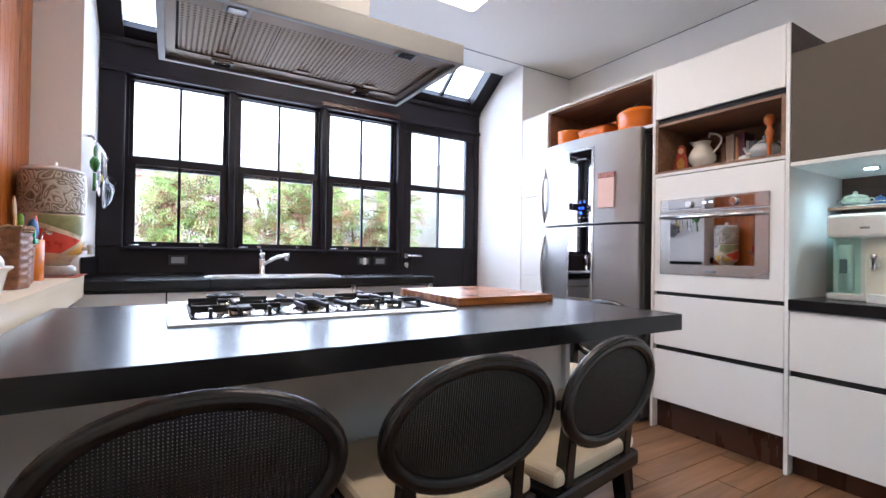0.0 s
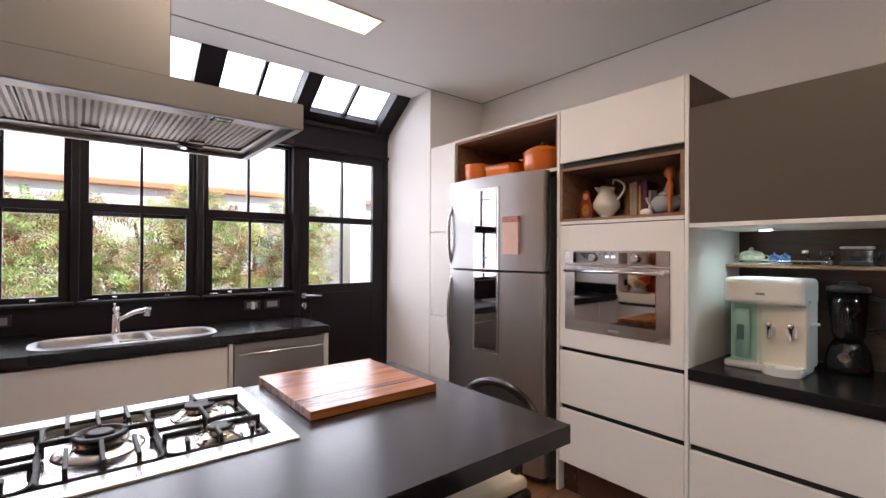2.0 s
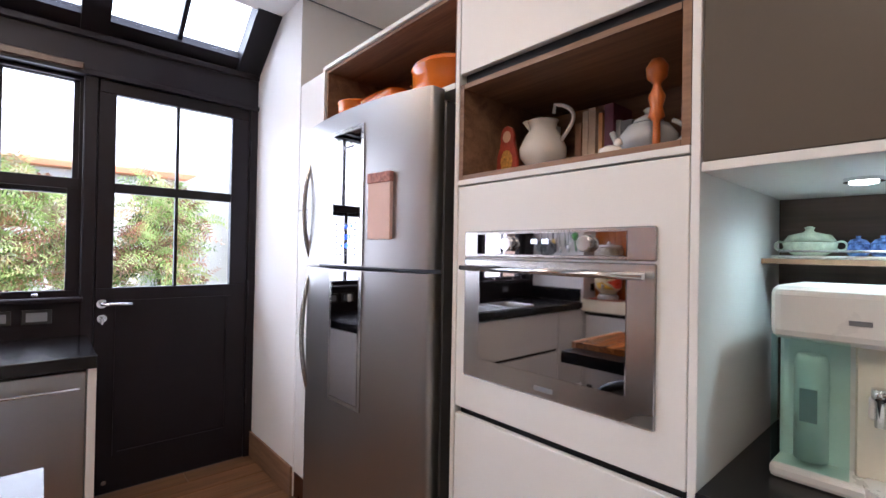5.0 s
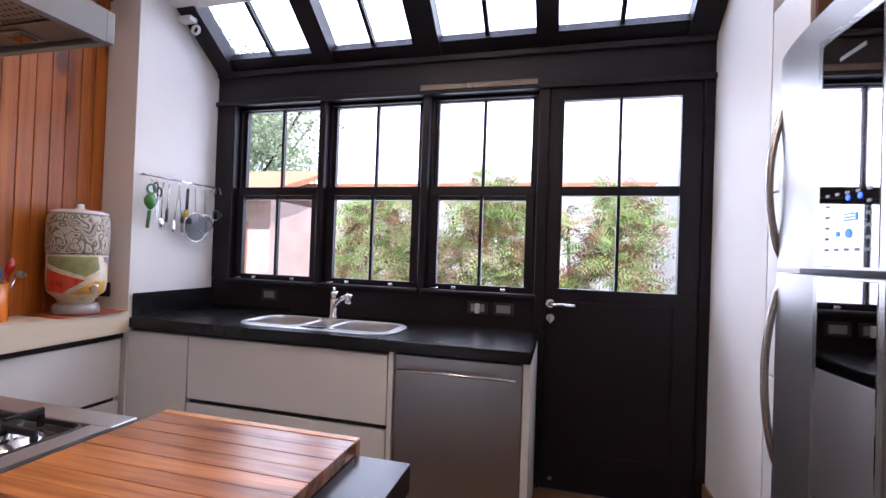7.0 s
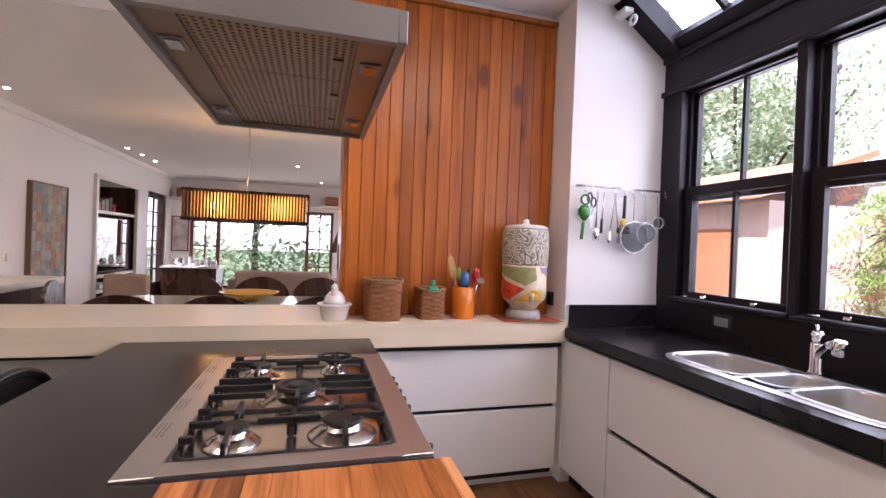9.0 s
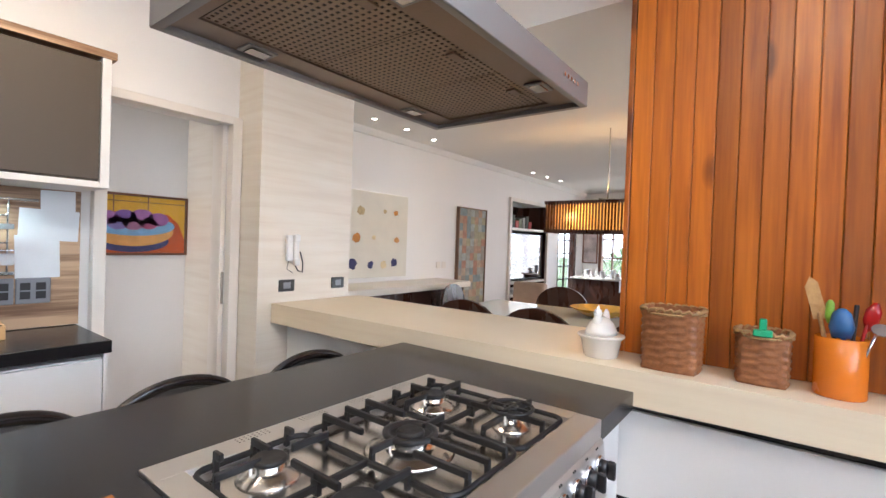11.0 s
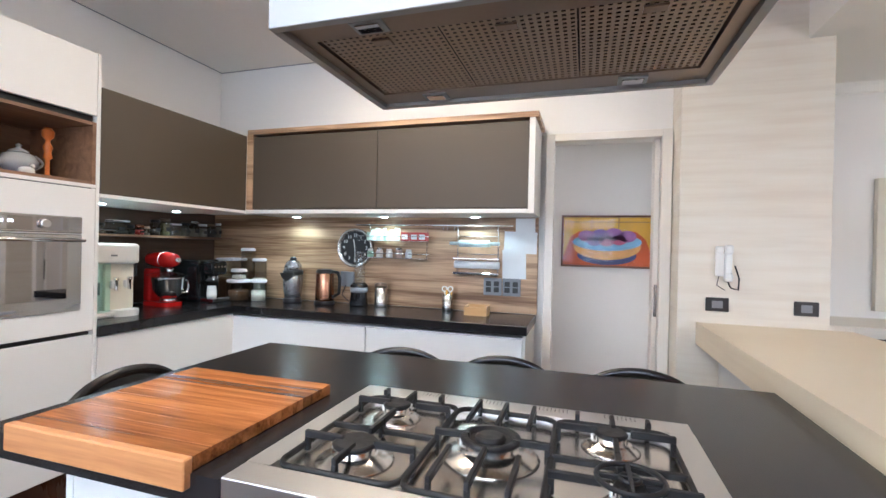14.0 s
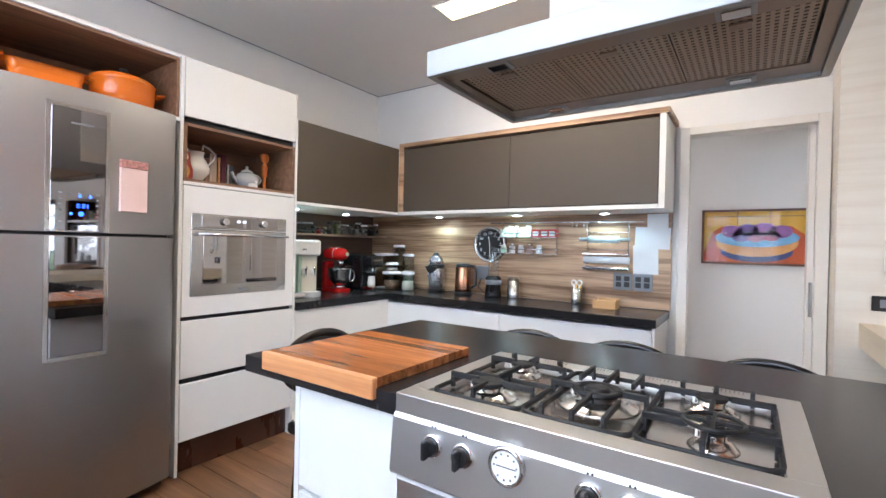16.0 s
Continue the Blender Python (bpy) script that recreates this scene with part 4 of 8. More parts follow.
def rounded(x0, x1, y0, y1, r, n=6):
    pts = []
    for cx, cy, a0 in ((x1 - r, y1 - r, 0), (x0 + r, y1 - r, 90), (x0 + r, y0 + r, 180), (x1 - r, y0 + r, 270)):
        pts += [(cx + r * math.cos(radians(a0 + 90 * k / n)), cy + r * math.sin(radians(a0 + 90 * k / n))) for k in range(n + 1)]
    return pts


def bowl_bm(x0, x1, y0, y1, r, top, depth):
    """An open basin with a rolled rim."""
    bm, rings = bmesh.new(), []
    for grow, z in ((0.018, top + 0.004), (0.004, top + 0.006), (0.0, top), (-0.006, top - 0.02), (-0.012, top - depth * 0.75), (-0.04, top - depth)):
        rings.append([bm.verts.new((px, py, z)) for px, py in rounded(x0 - grow, x1 + grow, y0 - grow, y1 + grow, max(0.01, r + grow))])
    for a, b in zip(rings, rings[1:]):
        for k in range(len(a)):
            bm.faces.new((a[k], a[(k + 1) % len(a)], b[(k + 1) % len(b)], b[k])).smooth = True
    bm.faces.new(rings[-1])
    bmesh.ops.recalc_face_normals(bm, faces=bm.faces)
    return bm


sink = thing("sink", (-1.93, -0.41, 0.72), "stainless steel sink with two bowls and small middle bowl", "sink")
rim = bmesh.new()
outer, inner = rounded(-2.385, -1.475, -0.605, -0.205, 0.15), rounded(-2.352, -1.508, -0.566, -0.244, 0.085)
loops = [[rim.verts.new((u, v, z)) for u, v in line] for line, z in ((outer, 0.8805), (outer, 0.8835), (inner, 0.8845), (inner, 0.876))]
for one, two in zip(loops, loops[1:]):
    for k in range(len(one)):
        rim.faces.new((one[k], one[(k + 1) % len(one)], two[(k + 1) % len(two)], two[k]))
bmesh.ops.recalc_face_normals(rim, faces=rim.faces)
part("deck", rim, M["steel_h"], sink)
for x0, x1, d, nm in ((-2.34, -2.02, 0.15, "bowl"), (-1.99, -1.86, 0.09, "small_bowl"), (-1.83, -1.52, 0.15, "bowl")):
    part(nm, bowl_bm(x0, x1, -0.555 if nm == "bowl" else -0.52, -0.255, 0.07 if nm == "bowl" else 0.05, 0.883, d), M["steel_h"], sink)
for cx in (-2.18, -1.925, -1.675):
    part("drain", disc((cx, -0.40, 0.734 if cx != -1.925 else 0.794), 0.03, 0.004), M["chrome"], sink)
part("bridge", merge(box(-2.018, -1.992, -0.56, -0.25, 0.875, 0.883), box(-1.858, -1.832, -0.56, -0.25, 0.875, 0.883)), M["steel_h"], sink)
TX, TY = -2.02, -0.185
sink.location.x -= 0.03
tap = thing("kitchen_tap", (TX, TY, 0.88), "chrome mixer tap with pull-out spout", "tap")
part("column", lathe([(0.030, 0), (0.030, 0.010), (0.024, 0.018), (0.023, 0.115), (0.020, 0.122)], (TX, TY, 0.881), 20), M["chrome"], tap)
part("spout", tube([(TX, TY, 0.945), (TX + 0.03, TY - 0.025, 0.975), (TX + 0.09, TY - 0.075, 1.012), (TX + 0.135, TY - 0.11, 1.026)], 0.0145, 12), M["chrome"], tap)
part("spray_head", moved(lathe([(0.017, 0), (0.021, 0.006), (0.021, 0.046), (0.016, 0.054)], (0, 0, 0), 18), pose(TX + 0.148, TY - 0.12, 0.990, 0, 8, 0)), M["chrome"], tap, "pull-out spray head")
part("lever", merge(lathe([(0.022, 0), (0.022, 0.030), (0.015, 0.042)], (TX, TY, 1.004), 16), tube([(TX, TY, 1.040), (TX - 0.012, TY + 0.010, 1.066)], 0.006)), M["chrome"], tap)

base_n = thing("base_cabinet", (-2.25, -0.4, 0), "white base cabinet under the sink with drawers", "cabinet")
part("body", box(-3.02, -1.47, -0.62, -0.06, 0.10, 0.70), L, base_n)
part("filler_front", box(-3.03, -2.625, -0.655, -0.635, 0.09, 0.805, 0.002), L, base_n)
part("drawer_front", box(-2.618, -1.485, -0.655, -0.635, 0.475, 0.805, 0.002), L, base_n)
part("drawer_front", box(-2.618, -1.485, -0.655, -0.635, 0.09, 0.450, 0.002), L, base_n)
# black strips in place of shade over and between the fronts
part("finger_gap_shade", merge(box(-2.618, -1.485, -0.635, -0.622, 0.449, 0.476), box(-3.02, -1.485, -0.635, -0.622, 0.806, 0.824)), G, base_n)
part("end_panel", box(-1.478, -1.455, -0.658, -0.06, 0.0, 0.822, 0.001), L, base_n)
part("plinth", box(-3.02, -1.48, -0.60, -0.58, 0.002, 0.089), M["brown_wood"], base_n)
dish = thing("dishwasher", (-1.15, -0.36, 0), "built-in dishwasher with brushed steel front", "dishwasher")
part("body", box(-1.45, -0.855, -0.62, -0.06, 0.04, 0.81), M["grey_plastic"], dish)
part("front", box(-1.447, -0.857, -0.652, -0.624, 0.10, 0.815, 0.004), FS, dish)
part("handle", merge(tube([(-1.425, -0.69, 0.752), (-0.88, -0.69, 0.752)], 0.007), tube([(-1.40, -0.652, 0.752), (-1.40, -0.69, 0.752)], 0.005), tube([(-0.905, -0.652, 0.752), (-0.905, -0.69, 0.752)], 0.005)), M["chrome"], dish, "slim bar handle")
part("plinth", box(-1.447, -0.857, -0.60, -0.585, 0.002, 0.095), M["black_plastic"], dish)
part("side_panel", box(-0.853, -0.822, -0.655, -0.06, 0.0, 0.822, 0.001), L, dish, "white end panel")
for x, zz, nm in ((-2.56, 0.985, "a"), (-1.02, 0.985, "b"), (-1.17, 0.985, "c")):
    sck = thing("socket_plate", (x, -0.055, zz), "dark wall socket on the timber apron", "socket")
    part("plate", box(x - 0.058, x + 0.058, -0.060, -0.051, zz - 0.036, zz + 0.036, 0.003), M["black_plastic"], sck)
    part("insert", box(x - 0.04, x + 0.04, -0.063, -0.060, zz - 0.022, zz + 0.022, 0.001), M["grey_plastic"], sck)
    if nm == "c":
        part("adapter", box(x - 0.012, x + 0.014, -0.085, -0.063, zz - 0.03, zz + 0.026, 0.003), M["white_plastic"], sck, "white plug adapter")

# ---- west: stone ledge, drawers, pine panelling ----
ledge = thing("stone_ledge", (-3.26, -2.3, 0.80), "thick travertine ledge between kitchen and dining room", "ledge")
part("slab", prism([(-3.66, -3.898), (-2.945, -3.898), (-2.965, -1.9), (-3.005, -0.662), (-3.66, -0.662)], 0.12, "z", 0.80), M["ledge_stone"], ledge)
drw = thing("drawer_unit", (-3.2, -1.2, 0), "white drawer unit under the stone ledge", "cabinet")
part("body", box(-3.098, -3.06, -1.90, -0.70, 0.05, 0.76), G, drw)
part("drawer_front", box(-3.056, -3.034, -1.90, -0.69, 0.45, 0.762, 0.002), L, drw)
part("drawer_front", box(-3.056, -3.034, -1.90, -0.69, 0.085, 0.428, 0.002), L, drw)
# black bar under the ledge, the gap's shade as colour
part("finger_gap_shade", box(-3.09, -3.05, -1.90, -0.664, 0.766, 0.798), G, drw)
und = thing("ledge_panel", (-3.1, -3.3, 0), "white panel below the stone ledge", "panel")
part("panel", box(-3.097, -3.06, -3.895, -2.50, 0.0, 0.765, 0.002), L, und)
# black bar stands in for the shade below the stone
part("shadow_gap", box(-3.09, -3.04, -3.895, -2.50, 0.768, 0.799), G, und)
pine = thing("wall_pine_panelling", (-3.39, -1.3, 0.92), "tongue-and-groove wall panelling in orange stained pine", "panelling", kind="structure")
part("backing", box(-3.264, -3.256, -1.88, -0.664, 0.921, 2.66), M["brown_wood"], pine)
part("jamb", box(-3.605, -3.238, -1.902, -1.882, 0.921, 2.69, 0.003), M["pine"], pine)
part("crown_strip", box(-3.43, -3.22, -3.895, -0.664, 2.662, 2.69, 0.004), M["pine"], pine)
plank_w = (1.88 - 0.664) / 17


def plank_bm():
    """One board with eased long edges."""
    h, d, w, c = 1.736, 0.016, plank_w - 0.0015, 0.003
    return prism([(-w / 2, 0), (-w / 2, d - c), (-w / 2 + c, d), (w / 2 - c, d), (w / 2, d - c), (w / 2, 0)], h, "z", 0)


plank_me = finish(moved(plank_bm(), pose(0, 0, 0, 0, 0, -90)), "plank", M["pine"])
for k in range(17):
    ob = new("plank", plank_me)
    ob.parent = pine
    ob.location = Vector((-3.256, -1.88 + plank_w * (k + 0.5), 0.922)) - pine.location
sw_j = thing("switch_plate", (-3.44, -1.903, 1.15), "grey switch plate on the end of the pine wall", "switch")
part("plate", box(-3.49, -3.41, -1.910, -1.903, 1.15, 1.30, 0.003), M["grey_plastic"], sw_j)
part("rocker", box(-3.47, -3.43, -1.913, -1.910, 1.19, 1.26, 0.002), M["white_plastic"], sw_j)
sw_p = thing("socket_plate", (-3.19, -0.664, 1.0), "black wall socket on the white pier", "socket")
part("plate", box(-3.225, -3.155, -0.674, -0.663, 0.985, 1.065, 0.003), M["black_plastic"], sw_p)
part("insert", box(-3.208, -3.172, -0.678, -0.674, 1.005, 1.045, 0.002), M["black_gloss"], sw_p)

# ---- island ----
isl = thing("kitchen_island", (-2.0, -2.2, 0), "kitchen island with white body and thick black granite top", "island")
part("worktop", prism([(-2.945, -2.80), (-0.998, -2.80), (-0.998, -1.765), (-1.703, -1.765), (-1.703, -2.380), (-2.613, -2.380), (-2.613, -1.765), (-2.945, -1.765)], 0.058, "z", 0.797), M["granite"], isl)
part("cabinet_body", box(-3.03, -2.641, -2.44, -1.83, 0.10, 0.796), L, isl)
part("cabinet_body", box(-1.689, -1.235, -2.44, -1.84, 0.10, 0.796), L, isl)
part("back_panel", box(-2.64, -1.69, -2.44, -2.40, 0.10, 0.796), L, isl)
part("side_panel", box(-1.233, -1.21, -2.46, -1.82, 0.0, 0.796, 0.001), L, isl)
part("drawer_front", box(-1.686, -1.24, -1.838, -1.816, 0.44, 0.775, 0.002), L, isl)
part("drawer_front", box(-1.686, -1.24, -1.838, -1.816, 0.105, 0.42, 0.002), L, isl)
part("plinth", box(-2.95, -1.235, -2.40, -1.90, 0.002, 0.10), M["brown_wood"], isl)

rg = thing("gas_range", (-2.165, -2.09, 0), "freestanding stainless steel gas range with five burners", "range")
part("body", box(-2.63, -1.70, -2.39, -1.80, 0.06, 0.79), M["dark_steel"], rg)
for bar in (box(-2.633, -1.697, -2.413, -2.335, 0.800, 0.862, 0.002), box(-2.633, -1.697, -1.845, -1.772, 0.800, 0.862, 0.002), box(-2.633, -2.575, -2.335, -1.845, 0.800, 0.862), box(-1.755, -1.697, -2.335, -1.845, 0.800, 0.862)):
    part("hob_border", bar, M["range_steel"], rg)
part("hob_basin", box(-2.575, -1.755, -2.335, -1.845, 0.800, 0.842), M["basin"], rg)
# black discs on the border imitate the dark inside of holes
vh = part("vent_holes", merge(*[disc((-2.50 + 0.011 * i, -2.40 + 0.010 * j, 0.8615), 0.002, 0.001, "z", 6) for i in range(61) for j in range(3) if (i // 8) % 2 == 0]), G, rg)
tagged(vh, kind="stuff")
part("control_panel", prism([(-1.80, 0.652), (-1.756, 0.652), (-1.750, 0.660), (-1.763, 0.800), (-1.770, 0.811), (-1.80, 0.811)], 0.936, "x", -2.633), M["range_steel"], rg)
od = part("oven_door", box(-2.625, -1.705, -1.80, -1.768, 0.13, 0.640, 0.006), M["range_steel"], rg)
part("door_handle", merge(tube([(-2.56, -1.715, 0.585), (-1.77, -1.715, 0.585)], 0.013, 12), tube([(-2.53, -1.77, 0.585), (-2.53, -1.715, 0.585)], 0.009), tube([(-1.80, -1.77, 0.585), (-1.80, -1.715, 0.585)], 0.009)), M["chrome"], od, "thick steel bar handle")
part("door_glass", box(-2.45, -1.88, -1.768, -1.764, 0.22, 0.50, 0.001), M["oven_glass"], od)
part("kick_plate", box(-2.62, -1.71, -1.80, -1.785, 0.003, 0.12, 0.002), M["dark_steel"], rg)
for x in (-1.836, -1.930, -2.24, -2.325, -2.41, -2.495, -2.575):
    kb = part("knob", moved(lathe([(0.030, 0.0), (0.030, 0.008), (0.025, 0.010)], (0, 0, 0), 20), pose(x, -1.7605, 0.757, -90, 0, 0)), M["chrome"], rg, "control knob with steel bezel")
    part("grip", merge(moved(lathe([(0.022, 0.0), (0.021, 0.018)], (0, 0, 0), 18), pose(x, -1.7515, 0.757, -90, 0, 0)), box(x - 0.007, x + 0.007, -1.7335, -1.7115, 0.733, 0.781, 0.004)), M["black_plastic"], kb, "black knob grip")
    part("mark", merge(box(x - 0.008, x - 0.003, -1.7665, -1.7625, 0.799, 0.804), box(x + 0.002, x + 0.007, -1.7665, -1.7625, 0.799, 0.804)), G, kb)
gauge = part("thermometer", moved(lathe([(0.046, 0.0), (0.046, 0.012), (0.040, 0.016), (0.037, 0.012)], (0, 0, 0), 28), pose(-2.051, -1.7605, 0.767, -90, 0, 0)), M["chrome"], rg, "round oven thermometer")
part("dial", disc((-2.051, -1.7480, 0.767), 0.036, 0.001, "y"), M["white_plastic"], gauge)
part("needle", merge(box(-2.078, -2.028, -1.7470, -1.7460, 0.766, 0.768), *[box(-2.051 + 0.029 * math.cos(k * .6) - .002, -2.051 + 0.029 * math.cos(k * .6) + .002, -1.7470, -1.7460, 0.767 + 0.029 * math.sin(k * .6) - .002, 0.767 + 0.029 * math.sin(k * .6) + .002) for k in range(10)]), G, gauge)


def burner(x, y, r, wok=False):
    b = part("burner", lathe([(r * 2.0, 0.0), (r * 1.9, 0.003), (r * 1.25, 0.018), (r * 1.02, 0.019), (r * 1.02, 0.030), (r * 0.9, 0.032)], (x, y, 0.843), 28), M["basin"], rg, "polished burner dome")
    if wok:
        part("flame_ring", lathe([(r * 1.0, 0.0), (r * 1.22, 0.004), (r * 1.22, 0.012), (r * 0.95, 0.014), (r * 0.9, 0.004)], (x, y, 0.8755), 28), M["cast_iron"], b, "black outer flame ring")
        part("burner_cap", lathe([(r * 0.62, 0.0), (r * 0.64, 0.010), (r * 0.5, 0.016)], (x, y, 0.8755), 24), M["cast_iron"], b, "black burner cap")
    else:
        part("burner_cap", lathe([(r * 1.12, 0.0), (r * 1.16, 0.005), (r * 1.0, 0.009)], (x, y, 0.8755), 24), M["cast_iron"], b, "black burner cap")
    part("spark_pin", tube([(x + r * 1.25, y, 0.852), (x + r * 1.25, y, 0.882)], 0.003, 6), M["white_plastic"], b)


for x, y, r in ((-1.885, -1.965, 0.044), (-1.875, -2.225, 0.033), (-2.45, -1.965, 0.026), (-2.43, -2.225, 0.034)):
    burner(x, y, r)
burner(-2.165, -2.085, 0.056, True)


def finger(x0, y0, x1, y1):
    """A bar that stands on the outer frame of the grate and reaches inward over the burner."""
    w = 0.0055
    if abs(x1 - x0) > abs(y1 - y0):
        foot = x0 + math.copysign(0.012, x1 - x0)
        return [box(min(x0, x1), max(x0, x1), y0 - w, y0 + w, 0.875, 0.891, 0.002), box(min(x0, foot), max(x0, foot), y0 - w, y0 + w, 0.846, 0.8755, 0.001)]
    foot = y0 + math.copysign(0.012, y1 - y0)
    return [box(x0 - w, x0 + w, min(y0, y1), max(y0, y1), 0.875, 0.891, 0.002), box(x0 - w, x0 + w, min(y0, foot), max(y0, foot), 0.846, 0.8755, 0.001)]


for k, (x0, x1) in enumerate(((-2.572, -2.302), (-2.298, -2.032), (-2.028, -1.758))):
    y0, y1 = -2.322, -1.858
    hoop = rounded(x0, x1, y0, y1, 0.035)
    bars = [tube([(u, v, 0.859) for u, v in hoop], 0.0068, 6, True)]
    mx, ym = (x0 + x1) / 2, (y0 + y1) / 2
    if k == 1:
        for dx in (-0.075, 0.0, 0.075):
            n_in = 0.165 if dx == 0.0 else 0.15
            bars += finger(mx + dx, y0, mx + dx, y0 + n_in) + finger(mx + dx, y1, mx + dx, y1 - n_in)
        bars += finger(x0, -2.085, x0 + 0.085, -2.085) + finger(x1, -2.085, x1 - 0.085, -2.085)
    else:
        bars.append(box(x0, x1, ym - 0.006, ym + 0.006, 0.853, 0.867, 0.002))
        for yc in (-1.965, -2.225):
            bars += finger(x0, yc, x0 + 0.098, yc) + finger(x1, yc, x1 - 0.098, yc)
        bars += finger(mx, y0, mx, y0 + 0.075) + finger(mx, y1, mx, y1 - 0.085) + finger(mx, ym, mx, ym + 0.07) + finger(mx, ym, mx, ym - 0.08)
        for dx in (-0.085, 0.085):
            bars += finger(mx + dx, y0, mx + dx, y0 + 0.03)
    part("pan_grate", merge(*bars), M["cast_iron"], rg, "cast iron pan grate")
ct = -2.45, -1.965
part("coffee_trivet", merge(ring((ct[0], ct[1], 0.897), 0.060, 0.005), box(ct[0] - 0.058, ct[0] + 0.058, ct[1] - 0.004, ct[1] + 0.004, 0.892, 0.901, 0.001), box(ct[0] - 0.004, ct[0] + 0.004, ct[1] - 0.058, ct[1] + 0.058, 0.8921, 0.9011, 0.001), ring((ct[0], ct[1], 0.897), 0.018, 0.004)), M["cast_iron"], rg, "small round trivet ring")
rg.location += Vector((0.007, 0.022, 0.0))
rg.scale = (0.967, 0.96, 1.0)

# butcher-block board hooked over the edge of the island
bd = thing("cutting_board", (-1.375, -2.01, 0.856), "thick butcher-block cutting board with front lip", "cutting board")
strip = (2.27 - 1.772) / 11
for k in range(11):
    y0 = -2.27 + strip * k
    part("strip", box(-1.63, -1.12, y0, y0 + strip, 0.856, 0.886 + 0.0004 * (k % 2), 0.0012), M["board"], bd)
part("front_lip", box(-1.632, -1.118, -1.7715, -1.748, 0.826, 0.887, 0.003), wood("board_lip", (0.42, 0.17, 0.06), (0.62, 0.30, 0.12), along="x", grain=20, rough=0.35), bd, "pale orange wood front lip")

# ---- cooker hood over the range ----
hood = thing("cooker_hood", (-2.19, -2.14, 1.74), "stainless steel island cooker hood with mesh filters", "cooker hood")
H = steel("hood_steel", (0.33, 0.325, 0.315), 0.44)
HX0, HX1, HY0, HY1, HZ = -2.656, -1.716, -2.412, -1.854, 1.741
part("band", merge(box(HX0, HX1, HY0, HY0 + 0.02, HZ, HZ + 0.072, 0.002), box(HX0, HX1, HY1 - 0.02, HY1, HZ, HZ + 0.072, 0.002), box(HX0, HX0 + 0.02, HY0 + 0.02, HY1 - 0.02, HZ, HZ + 0.072), box(HX1 - 0.02, HX1, HY0 + 0.02, HY1 - 0.02, HZ, HZ + 0.072)), H, hood)
part("top_plate", box(HX0 + 0.004, HX1 - 0.004, HY0 + 0.004, HY1 - 0.004, HZ + 0.05, HZ + 0.071), H, hood)
part("chimney", box(-2.352, -2.025, -2.28, -1.99, HZ + 0.073, CEIL - 0.001, 0.002), H, hood)
# tray under the hood, its shade and pine reflection painted into the steel
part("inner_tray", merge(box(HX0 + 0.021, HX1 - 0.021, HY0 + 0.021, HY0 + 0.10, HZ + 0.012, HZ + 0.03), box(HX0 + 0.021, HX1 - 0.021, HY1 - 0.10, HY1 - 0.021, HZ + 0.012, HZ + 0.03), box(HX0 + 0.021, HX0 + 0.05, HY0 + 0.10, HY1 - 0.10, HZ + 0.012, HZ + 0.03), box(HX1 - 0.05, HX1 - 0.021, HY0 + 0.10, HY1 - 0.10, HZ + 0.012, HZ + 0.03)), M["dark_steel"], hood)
fw = (HX1 - HX0 - 0.11) / 3


def filter_bm(w, d, nx, ny):
    """A sheet with rows of slots cut through it."""
    bm = bmesh.new()
    xs, ys = [0.0], [0.0]
    for k in range(nx):
        xs += [w * (k + 0.25) / nx, w * (k + 0.75) / nx]
    for k in range(ny):
        ys += [d * (k + 0.25) / ny, d * (k + 0.75) / ny]
    xs, ys = xs + [w], ys + [d]
    grid = [[bm.verts.new((x, y, 0)) for y in ys] for x in xs]
    for i in range(len(xs) - 1):
        for j in range(len(ys) - 1):
            if i % 2 == 1 and j % 2 == 1:
                continue
            bm.faces.new((grid[i][j], grid[i][j + 1], grid[i + 1][j + 1], grid[i + 1][j]))
    ext = bmesh.ops.extrude_face_region(bm, geom=bm.faces[:])
    bmesh.ops.translate(bm, verts=[v for v in ext["geom"] if isinstance(v, bmesh.types.BMVert)], vec=(0, 0, 0.001))
    bmesh.ops.recalc_face_normals(bm, faces=bm.faces)
    return bm


# black sheet above the slots stands in for the shade inside the hood
part("filter_void_shade", box(HX0 + 0.05, HX1 - 0.05, HY0 + 0.10, HY1 - 0.10, HZ + 0.030, HZ + 0.045), M["black_gap"], hood)
for k in range(3):
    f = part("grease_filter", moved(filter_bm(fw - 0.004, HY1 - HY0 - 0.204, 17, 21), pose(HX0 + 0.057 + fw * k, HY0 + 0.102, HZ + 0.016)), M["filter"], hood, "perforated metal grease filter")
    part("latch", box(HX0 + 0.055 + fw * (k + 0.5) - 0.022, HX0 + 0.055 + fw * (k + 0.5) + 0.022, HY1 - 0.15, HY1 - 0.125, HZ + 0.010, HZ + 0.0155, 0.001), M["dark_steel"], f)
for x in (HX0 + 0.20, HX1 - 0.20):
    for y in (HY0 + 0.06, HY1 - 0.06):
        lt = part("lamp_frame", box(x - 0.036, x + 0.036, y - 0.026, y + 0.026, HZ + 0.007, HZ + 0.0118, 0.001), H, hood)
        part("lamp_glass", box(x - 0.026, x + 0.026, y - 0.017, y + 0.017, HZ + 0.004, HZ + 0.0068, 0.001), M["oven_glass"], lt)
part("buttons", merge(*[disc((HX0 + 0.10 + 0.022 * k, HY1 + 0.004, HZ + 0.036), 0.006, 0.004, "y", 12) for k in range(5)]), M["chrome"], hood, "row of round buttons")
